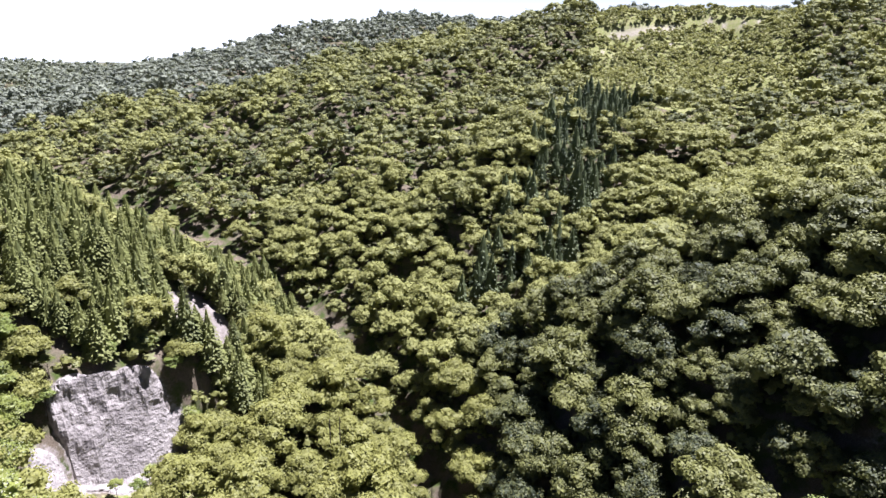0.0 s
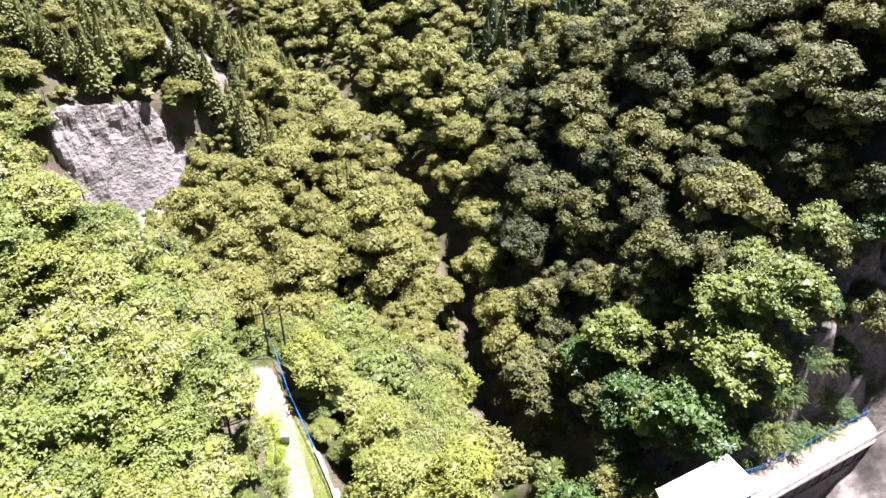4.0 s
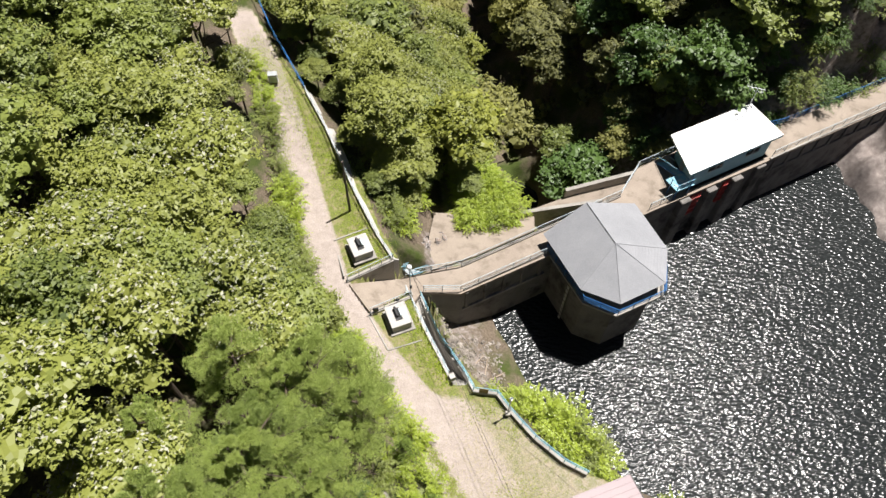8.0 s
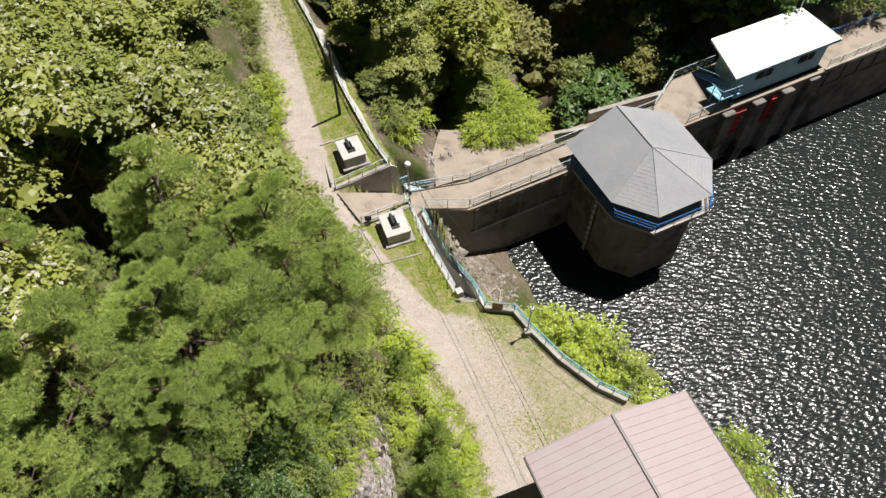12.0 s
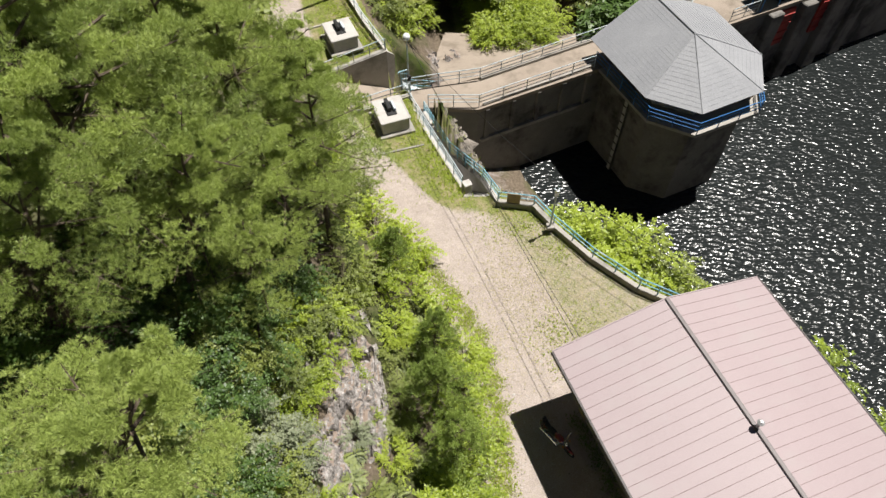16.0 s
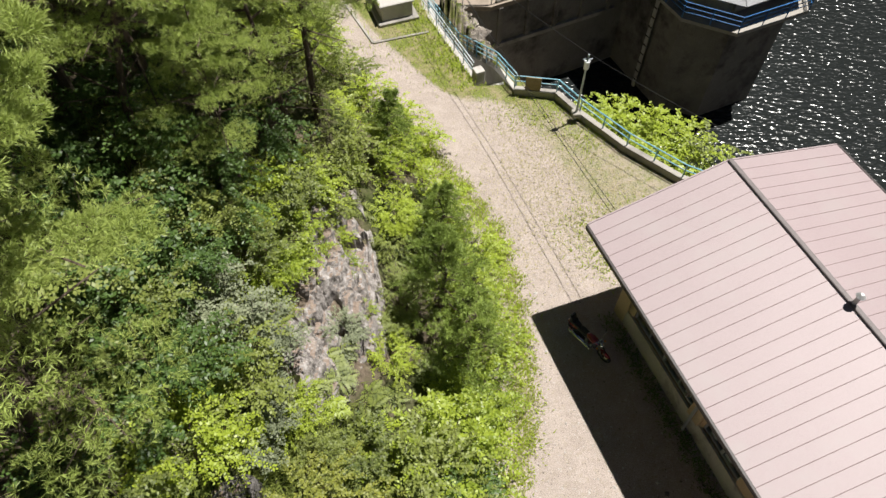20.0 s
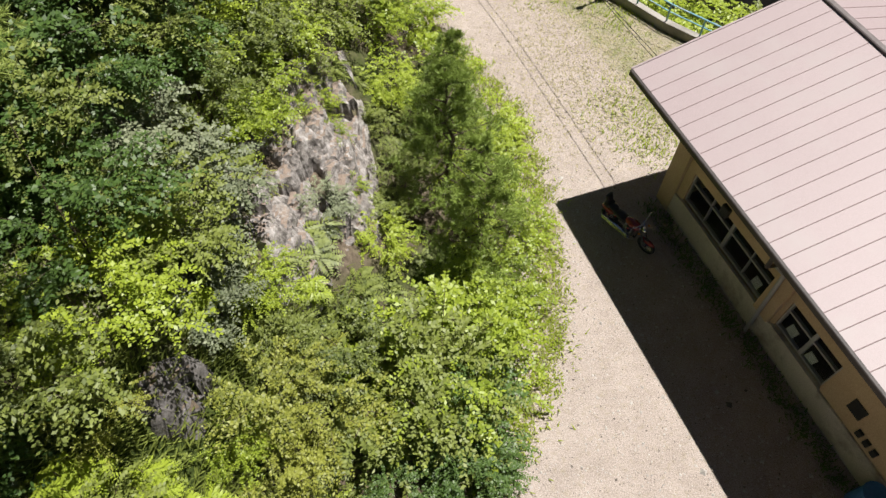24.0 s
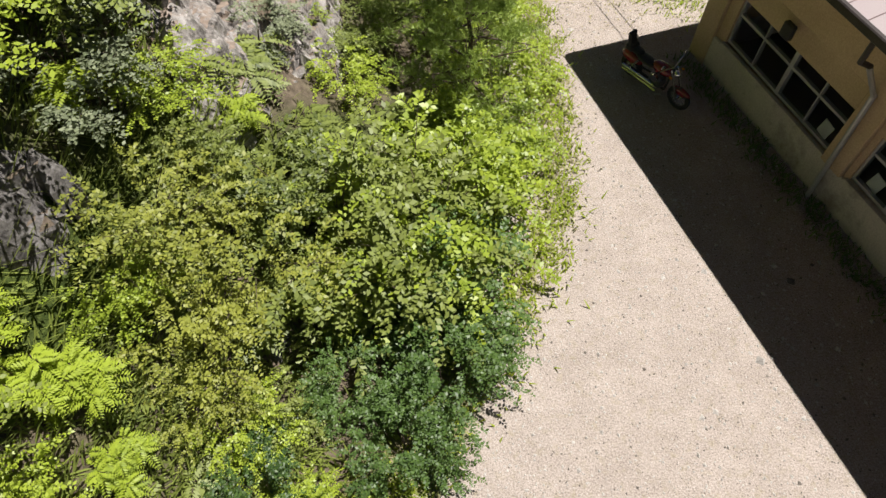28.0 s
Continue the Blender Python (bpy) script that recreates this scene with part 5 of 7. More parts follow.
def motorcycle(at):
    """Cruiser; x forward, wheels on z = 0."""
    t = thing("motorcycle", "dark red cruiser motorcycle on its stand in shade", "motorcycle", at)
    lean = Matrix.Rotation(radians(7), 4, "X")
    for x, R in ((-0.70, 0.24), (0.72, 0.255)):
        w = part("wheel", torus(bmesh.new(), Matrix.Translation((x, 0, R + 0.07)), R * 0.78, 0.018), M["chrome"], t, "chrome spoked wheel")
        part("tyre", torus(bmesh.new(), Matrix.Translation((x, 0, R + 0.07)), R, 0.07 if x < 0 else 0.055), M["rubber"], w, smooth=True)
        bm = bmesh.new()
        for k in range(12):
            a = 2 * math.pi * k / 12
            add_rod(bm, (x, 0, R + 0.07), (x + R * 0.78 * math.cos(a), 0, R + 0.07 + R * 0.78 * math.sin(a)), 0.005, sides=4)
        add_rod(bm, (x, -0.07, R + 0.07), (x, 0.07, R + 0.07), 0.05, sides=10)
        part("spokes", bm, M["chrome"], w)
    for s in (-0.09, 0.09):
        part("fork", rod((0.72, s, 0.33), (0.42, s, 1.0), 0.026), M["chrome"], t)
        part("rear_shock", rod((-0.66, s * 1.3, 0.36), (-0.45, s * 1.3, 0.72), 0.03), M["chrome"], t)
        part("swing_arm", rod((-0.70, s, 0.32), (-0.1, s, 0.38), 0.025), M["dark"], t)
    part("tank", blob((0.14, 0, 0.80), (0.30, 0.15, 0.14)), M["cherry"], t, "dark red fuel tank", smooth=True)
    part("front_fender", blob((0.74, 0, 0.52), (0.26, 0.07, 0.11)), M["cherry"], t, smooth=True)
    part("rear_fender", blob((-0.74, 0, 0.52), (0.32, 0.10, 0.16)), M["cherry"], t, smooth=True)
    part("seat", blob((-0.30, 0, 0.74), (0.34, 0.15, 0.07)), M["leather"], t, smooth=True)
    part("pillion_seat", blob((-0.62, 0, 0.82), (0.18, 0.13, 0.06)), M["leather"], t, smooth=True)
    part("backrest", box((-0.84, 0, 1.05), (0.10, 0.24, 0.34), Matrix.Rotation(-0.2, 4, "Y"), 0.03), M["leather"], t, "tall black backrest")
    part("luggage", box((-0.80, 0, 0.84), (0.22, 0.30, 0.16), None, 0.04), M["leather"], t)
    part("engine", box((0.06, 0, 0.42), (0.36, 0.26, 0.30), None, 0.05), M["engine"], t)
    for a in (-0.35, 0.35):
        part("cylinder", rod((0.06, 0, 0.45), (0.06 + 0.26 * math.sin(a), 0, 0.45 + 0.26 * math.cos(a)), 0.075, 0.065, 10), M["engine"], t)
    part("air_cleaner", rod((0.08, -0.13, 0.58), (0.08, -0.19, 0.58), 0.09, 0.09, 14), M["chrome"], t)
    for z, x0 in ((0.27, 0.2), (0.36, 0.15)):
        part("exhaust", rod((x0, -0.17, z), (-0.82, -0.19, z + 0.02), 0.042, sides=10), M["chrome"], t, "chrome exhaust pipe")
    part("frame_tube", rod((0.40, 0, 0.95), (0.30, 0, 0.28), 0.03), M["dark"], t)
    part("frame_tube", rod((0.30, 0, 0.26), (-0.45, 0, 0.28), 0.03), M["dark"], t)
    part("handlebar", rod((0.32, -0.40, 1.10), (0.40, 0, 1.04), 0.016), M["chrome"], t)
    part("handlebar", rod((0.32, 0.40, 1.10), (0.40, 0, 1.04), 0.016), M["chrome"], t)
    for s in (-0.40, 0.40):
        part("grip", rod((0.32, s, 1.10), (0.27, s * 1.18, 1.08), 0.022), M["rubber"], t)
        part("mirror", blob((0.36, s * 0.9, 1.22), (0.02, 0.07, 0.04)), M["chrome"], t, smooth=True)
        part("indicator", blob((0.50, s * 0.5, 0.92), (0.04, 0.03, 0.03)), M["amber"], t, smooth=True)
    part("headlight", blob((0.53, 0, 0.93), (0.09, 0.09, 0.09)), M["chrome"], t, smooth=True)
    part("side_stand", rod((0.1, 0.1, 0.3), (0.0, 0.32, 0.0), 0.015), M["dark"], t)
    return t


_r, _f = Vector((5.22, 0.34, 0)), Vector((5.98, -0.76, 0))
_c, _d = (_r + _f) / 2, _f - _r
motorcycle(pose(_c.x, _c.y, 0.0, 6, 0, math.degrees(math.atan2(_d.y, _d.x))))

# ---- rock outcrop by the yard ----
def rough_noise(x, y, z, octaves=5):
    return noise.fractal(Vector((x, y, z)), 0.9, 2.1, octaves)


def rock_material(name, pale, mid, dark, soil):
    """Fractured rock: pale where it is steep, brown soil on its flat ledges, crack shade painted as dark noise."""
    m, nt, out = node_mat(name)
    p = nt.nodes.new("ShaderNodeBsdfPrincipled")
    big, small, crack_shade = noise_node(nt, 0.9, 6, 0.7), noise_node(nt, 11, 5, 0.7), noise_node(nt, 3.2, 6, 0.75)
    c = ramp(nt, crack_shade, [(0.40, dark), (0.50, mid), (0.66, pale)])
    c = mix(nt, 0.3, c, ramp(nt, small, [(0.32, dark), (0.5, mid), (0.68, pale)]))
    geo, sep = nt.nodes.new("ShaderNodeNewGeometry"), nt.nodes.new("ShaderNodeSeparateXYZ")
    link(nt, geo.outputs["True Normal"], sep.inputs[0])
    flat = nt.nodes.new("ShaderNodeMath")
    flat.operation = "MULTIPLY_ADD"
    flat.inputs[1].default_value = 0.6
    link(nt, big, flat.inputs[0])
    link(nt, sep.outputs[2], flat.inputs[2])
    half = nt.nodes.new("ShaderNodeMath")
    half.operation = "MULTIPLY"
    half.inputs[1].default_value = 1 / 1.6
    link(nt, flat.outputs[0], half.inputs[0])
    s = ramp(nt, half.outputs[0], [(1.02 / 1.6, (0, 0, 0)), (1.16 / 1.6, (1, 1, 1))])
    c = mix(nt, s, c, ramp(nt, small, [(0.3, tuple(v * 0.6 for v in soil)), (0.7, soil)]))
    link(nt, c, p.inputs["Base Color"])
    p.inputs["Roughness"].default_value = 0.9
    p.inputs["Specular IOR Level"].default_value = 0.2
    link(nt, bump(nt, small, 0.9, 0.05), p.inputs["Normal"])
    link(nt, p.outputs[0], out.inputs[0])
    return m


M["outcrop"] = rock_material("outcrop_rock", (0.54, 0.51, 0.50), (0.26, 0.235, 0.22), (0.065, 0.058, 0.054), (0.28, 0.22, 0.18))
# outcrop rock at half brightness: the slope's shade is put into the colour
M["ledge_rock_shade"] = rock_material("ledge_rock_shade", (0.26, 0.245, 0.245), (0.13, 0.12, 0.115), (0.035, 0.032, 0.03), (0.16, 0.125, 0.095))


def rock_patch(name, label, x0, x1, y0, y1, step, lift, amp, seed, mat, blocks=14):
    """Broken rock that stands proud of the slope: slabs, steps and cracks."""
    xs, ys = np.arange(x0, x1 + step, step), np.arange(y0, y1 + step, step)
    X, Y = np.meshgrid(xs, ys)
    G = ground_z(X, Y)
    U, V = (X - x0) / (x1 - x0) * 2 - 1, (Y - y0) / (y1 - y0) * 2 - 1
    N, F, K, H = np.zeros(X.shape), np.zeros(X.shape), np.zeros(X.shape), np.zeros(X.shape)
    for q in np.ndindex(X.shape):
        p = Vector((X[q] + seed, Y[q], G[q]))
        N[q] = rough_noise(p.x * 0.42, p.y * 0.42, p.z * 0.42)
        F[q] = rough_noise(p.x * 1.9, p.y * 1.3, p.z * 1.9, 4)
        w = Vector((p.x * 1.7 + 0.5 * N[q], p.y * 0.9 + 0.3 * F[q], p.z * 0.7))
        ds, ps = noise.voronoi(w)
        K[q] = min(1.0, (ds[1] - ds[0]) * 4)
        tilt = noise.cell_vector(ps[0] * 7.7)
        off = w - ps[0]
        H[q] = noise.cell(ps[0] * 9.1) + 0.9 * (off.x * (tilt.x - 0.5) + off.y * (tilt.y - 0.5))
    left, right = np.interp(V, [-1, -0.4, 0.3, 1], [0.30, 0.0, 0.22, 0.62]), np.interp(V, [-1, -0.2, 0.4, 1], [0.80, 1.0, 0.93, 0.80])
    U = ((X - x0) / (x1 - x0) - left) / (right - left) * 2 - 1
    edge = np.abs(U) ** 3.5 + np.abs(V) ** 4 + 0.45 * N + 0.16 * F
    env = np.clip(1.35 * (1 - edge), -0.4, 1)
    Z = G - 0.2 + env * (lift + amp * (0.6 * N + 0.42 * (H - 0.5) + 0.2 * F) - 0.2 * amp * (1 - K))
    XX, YY = X + env * amp * (0.22 * N + 0.07 * F), Y - env * amp * 0.10 * F
    nx, ny = len(xs), len(ys)
    i = np.arange((ny - 1) * (nx - 1))
    r, c = i // (nx - 1), i % (nx - 1)
    a = r * nx + c
    me = mesh_from(name, np.stack([XX.ravel(), YY.ravel(), Z.ravel()], 1), np.stack([a, a + 1, a + nx + 1, a + nx], 1), [mat])
    o = new(name, me)
    r = np.random.default_rng(int(seed * 10))
    ring = np.argwhere(env > 0.8)
    for k in range(blocks):
        i, j = ring[int(r.integers(0, len(ring)))]
        bm = bmesh.new()
        s = r.uniform(0.10, 0.26) * np.array([1.0, r.uniform(0.6, 1.1), r.uniform(0.45, 0.8)])
        for v in r.normal(size=(14, 3)):
            v = v / np.linalg.norm(v) * r.uniform(0.8, 1.1)
            bm.verts.new(Vector((XX[i, j], YY[i, j], Z[i, j])) + Vector(v * s))
        res = bmesh.ops.convex_hull(bm, input=bm.verts)
        bmesh.ops.delete(bm, geom=[v for v in res["geom_interior"] if isinstance(v, bmesh.types.BMVert)], context="VERTS")
        part("boulder", bm, mat, o)
    return tagged(o, label, "rock")


rock_patch("rock_outcrop", "pale weathered rock outcrop above the yard", -6.2, -1.3, -3.6, 6.2, 0.075, 0.8, 0.95, 3.0, M["outcrop"])
rock_patch("rock_outcrop", "grey rock face on the wooded slope, shade in its colour", -9.0, -5.6, -9.0, -4.5, 0.12, 0.1, 0.5, 9.0, M["ledge_rock_shade"], 4)
rock_patch("rock_outcrop", "rock ledge among the shrubs, darkened as if in shade", -6.3, -4.6, -6.7, -4.9, 0.08, 0.25, 0.9, 21.0, M["ledge_rock_shade"], 3)
rock_patch("rock_outcrop", "small rock under the shrubs, darkened as if shaded", -3.0, -1.5, -7.0, -5.5, 0.1, 0.3, 0.5, 27.0, M["ledge_rock_shade"], 3)
rock_patch("rock_outcrop", "pale rock knob below the dam crest", 1.4, 5.4, 31.4, 35.0, 0.13, 0.7, 0.9, 15.0, M["outcrop"], 6)


def cliff_face():
    A, S = np.meshgrid(np.arange(-15, 30, 0.35), np.arange(-13, 11, 0.35))
    X, Y = -52 + A * 0.76 - S * 0.65, 97 + A * 0.65 + S * 0.76
    G = ground_z(X, Y)
    mask = cover(X, Y)[2]
    env = np.clip((mask - 0.25) / 0.4, 0, 1)
    N = np.array([[rough_noise(p * 0.10 + 3, q * 0.10, g * 0.05) for p, q, g in zip(u, v, w)] for u, v, w in zip(X, Y, G)])
    R = np.array([[abs(rough_noise((p + q) * 0.26, (q - p) * 0.03 + 9, g * 0.10, 3)) for p, q, g in zip(u, v, w)] for u, v, w in zip(X, Y, G)])
    F = np.array([[rough_noise(p * 0.35, q * 0.35, g * 0.22, 5) for p, q, g in zip(u, v, w)] for u, v, w in zip(X, Y, G)])
    out = env * np.maximum(0.35 + 0.2 * F, 0.9 + 1.7 * N - 0.6 * R + 0.5 * F) - (1 - env) * 0.8
    X, Y, Z = X + 0.65 * out * np.clip((S + 4) / 4, 0, 1), Y - 0.76 * out * np.clip((S + 4) / 4, 0, 1), G + out * 0.7
    ny, nx = A.shape
    i = np.arange((ny - 1) * (nx - 1))
    r, k = i // (nx - 1), i % (nx - 1)
    q = r * nx + k
    me = mesh_from("cliff", np.stack([X.ravel(), Y.ravel(), Z.ravel()], 1), np.stack([q, q + 1, q + nx + 1, q + nx], 1), [M["cliff"]])
    return tagged(new("cliff", me), "pale bare landslide cliff above the valley", "cliff")


cliff_face()


# ---- plants ----
def leaf_quads(r, centre, normal, size, aspect=0.55):
    """Diamond leaves: n x 4 x 3 corners."""
    n = len(centre)
    normal = normal / (np.linalg.norm(normal, axis=1, keepdims=True) + 1e-9)
    t = r.normal(size=(n, 3))
    t -= (t * normal).sum(1, keepdims=True) * normal
    t /= np.linalg.norm(t, axis=1, keepdims=True) + 1e-9
    b = np.cross(normal, t)
    s = (size * r.uniform(0.65, 1.35, n))[:, None]
    return np.stack([centre + t * s * 0.5, centre + b * s * 0.5 * aspect, centre - t * s * 0.5, centre - b * s * 0.5 * aspect], 1)


def ball_quads(n):
    """A ball of quads, open underneath: corner points and faces."""
    g = np.linspace(-1, 1, n + 1)
    pts = []
    for ax, sg in ((0, 1), (0, -1), (1, 1), (1, -1), (2, 1)):
        for i, j in itertools.product(range(n), range(n)):
            f = []
            for a, b in ((i, j), (i + 1, j), (i + 1, j + 1), (i, j + 1)):
                p = np.zeros(3)
                p[ax], p[(ax + 1) % 3], p[(ax + 2) % 3] = sg, math.tan(g[a] * math.pi / 4), math.tan(g[b] * math.pi / 4)
                f.append(p / np.linalg.norm(p))
            pts.append(f if sg > 0 else f[::-1])
    q = np.array(pts)
    return q[q[:, :, 2].mean(1) > -0.45]


BALLS = {n: ball_quads(n) for n in (1, 2, 3, 4)}


def lump_shells(r, c, lr, flat, n, rough=0.16, size=0.84):
    """Rough inner masses of foliage, one ball of facets for each leafy lump."""
    q = BALLS[n]
    ph, fr = r.uniform(0, 6.28, (len(c), 3, 1, 1)), r.uniform(2.0, 5.0, (len(c), 3, 1, 1))
    w = sum(np.sin(fr[:, i] * q[None, :, :, i] * 1.7 + fr[:, (i + 1) % 3] * q[None, :, :, (i + 1) % 3] + ph[:, i]) for i in range(3))
    v = q[None] * (1 + rough * w[..., None]) * (lr * size)[:, None, None, None] * np.array([1, 1, flat])
    return (v + c[:, None, None, :]).reshape(-1, 4, 3)


def crown_lumps(r, radius, height, lumps, lump=(0.22, 0.42)):
    """Centres and radii of the leafy lumps that together form a broad domed crown."""
    th = np.arange(lumps) * 2.4 + r.uniform(-0.5, 0.5, lumps)
    rr = np.sqrt((np.arange(lumps) + r.uniform(0.1, 0.9, lumps)) / lumps) * radius * 0.8
    zz = height * (0.88 - 0.46 * (rr / radius) ** 2 + r.uniform(-0.14, 0.07, lumps))
    return np.stack([rr * np.cos(th), rr * np.sin(th), zz], 1), radius * r.uniform(*lump, lumps)


def crown_points(r, n, c, lr, up=0.5, flat=0.5, jitter=0.4):
    """Points and outward normals on the lumps."""
    k = r.choice(len(c), n, p=lr ** 2 / (lr ** 2).sum())
    d = r.normal(size=(n, 3))
    d[:, 2] = np.where(d[:, 2] < -0.1, -d[:, 2], d[:, 2])
    d /= np.linalg.norm(d, axis=1, keepdims=True)
    p = c[k] + d * lr[k][:, None] * r.uniform(0.78, 1.14, n)[:, None] * np.array([1, 1, flat])
    return p, d + np.array([0, 0, up]) + r.normal(size=(n, 3)) * jitter


def spray_points(r, n, c, lr, per=7, twig=0.42, **kw):
    """Leaves set along short twigs that leave the crown's surface."""
    p, nr = crown_points(r, n // per, c, lr, **kw)
    m = len(p)
    d = nr + r.normal(size=(m, 3)) * 0.7
    d[:, 2] -= 0.25
    d /= np.linalg.norm(d, axis=1, keepdims=True)
    t = (np.arange(per) / (per - 1))[None, :, None]
    q = p[:, None] + d[:, None] * t * twig + r.normal(size=(m, per, 3)) * twig * 0.13
    w = nr[:, None] * 0.5 + np.array([0, 0, 0.7]) + r.normal(size=(m, per, 3)) * 0.34
    return q.reshape(-1, 3), w.reshape(-1, 3)


def trunk_mesh(r, h, rad, limbs, spread, base=-1.5, top=0.62):
    bm = bmesh.new()
    b = Vector((r.uniform(-0.3, 0.3), r.uniform(-0.3, 0.3), h * top))
    add_rod(bm, (0, 0, base), b * 0.5, rad, rad * 0.75, 7)
    add_rod(bm, b * 0.5, b, rad * 0.75, rad * 0.45, 7)
    for i in range(limbs):
        a = r.uniform(0, 2 * math.pi)
        z = h * r.uniform(0.25, top)
        e = spread * r.uniform(0.5, 0.95)
        m = Vector((e * 0.5 * math.cos(a), e * 0.5 * math.sin(a), z + h * r.uniform(0.04, 0.12)))
        q = Vector((e * math.cos(a + 0.2), e * math.sin(a + 0.2), m.z + h * r.uniform(0.04, 0.16)))
        add_rod(bm, (0, 0, z), m, rad * 0.42, rad * 0.26, 5)
        add_rod(bm, m, q, rad * 0.26, rad * 0.08, 5)
    me = bpy.data.meshes.new("trunk")
    bm.to_mesh(me)
    bm.free()
    me.materials.append(M["bark"])
    return me


def broad_kind(seed, n, radius, height, lumps, size, mat, low=0.3, extra=None, share=0.0, per=0, twig=0.4, lump=(0.22, 0.42), facets=3, **kw):
    r = np.random.default_rng(seed)
    c, lr = crown_lumps(r, radius, height, lumps, lump)
    c[:, 2] = c[:, 2] * (1 - low) + height * low
    p, nr = spray_points(r, n, c, lr, per, twig, **kw) if per else crown_points(r, n, c, lr, **kw)
    n = len(p)
    core = lump_shells(r, c, lr, kw.get("flat", 0.5), facets, 0.16, 0.78)
    crown = quads_mesh("crown", np.concatenate([leaf_quads(r, p, nr, size), core]), [mat] + ([extra] if extra else []))
    if extra:
        hi = p[:, 2] > np.quantile(p[:, 2], 0.45)
        pick = np.concatenate([(r.random(n) < share) & hi, np.zeros(len(core), bool)])
        crown.polygons.foreach_set("material_index", pick.astype(np.int32))
    return crown, trunk_mesh(r, height, radius * 0.055, 8, radius * 0.8)


def cedar_quads(r, radius, height, sprays, sides=8, rings=6):
    """Conifer: a ragged inner cone, clothed in short sprays that point out and down."""
    def reach(f):
        return radius * (1.03 - f) ** 0.8

    def at(rad, ang, zz):
        return np.stack([rad * np.cos(ang), rad * np.sin(ang), zz], -1)

    f = np.linspace(0.0, 1.0, rings + 1)
    a = np.arange(sides + 1) * 2 * math.pi / sides + r.uniform(0, 6.28)
    rag = r.uniform(0.55, 0.95, (rings + 1, sides))
    rag = np.concatenate([rag, rag[:, :1]], 1)
    v = at(reach(f)[:, None] * rag, np.broadcast_to(a, rag.shape), height * (0.12 + 0.86 * np.broadcast_to(f[:, None], rag.shape)) - 0.25 * rag)
    core = np.stack([v[:-1, :-1], v[:-1, 1:], v[1:, 1:], v[1:, :-1]], 2).reshape(-1, 4, 3)
    f = 1 - np.sqrt(r.uniform(0, 1, sprays))
    a = r.uniform(0, 6.28, sprays)
    R = reach(f) * r.uniform(0.85, 1.15, sprays)
    z = height * (0.12 + 0.88 * f)
    L = (0.14 + 0.26 * reach(f)) * r.uniform(0.6, 1.4, sprays)
    w = 0.32 * L / np.maximum(R, 0.15)
    k = R - L * 0.6
    tip = np.stack([at(k, a, z + 0.22 * L), at(k + L * 0.55, a - w, z), at(k + L, a, z - 0.18 * L), at(k + L * 0.55, a + w, z)], 1)
    return np.concatenate([tip, core])


def cedar_kind(seed, sprays, radius, height, mat):
    r = np.random.default_rng(seed)
    return quads_mesh("crown", cedar_quads(r, radius, height, sprays), [mat]), trunk_mesh(r, height, radius * 0.08, 0, 0, top=0.9)


def tufts(r, centres, axis_dirs, blades, length, width):
    """Bursts of needles round each centre."""
    n = len(centres)
    c = np.repeat(centres, blades, 0)
    ax = np.repeat(axis_dirs, blades, 0)
    d = ax * 0.6 + r.normal(size=(n * blades, 3)) * 0.6
    d /= np.linalg.norm(d, axis=1, keepdims=True)
    s = np.cross(d, r.normal(size=(n * blades, 3)))
    s /= np.linalg.norm(s, axis=1, keepdims=True) + 1e-9
    L = (length * r.uniform(0.7, 1.2, n * blades))[:, None]
    return np.stack([c, c + d * L * 0.45 + s * width, c + d * L, c + d * L * 0.45 - s * width], 1)


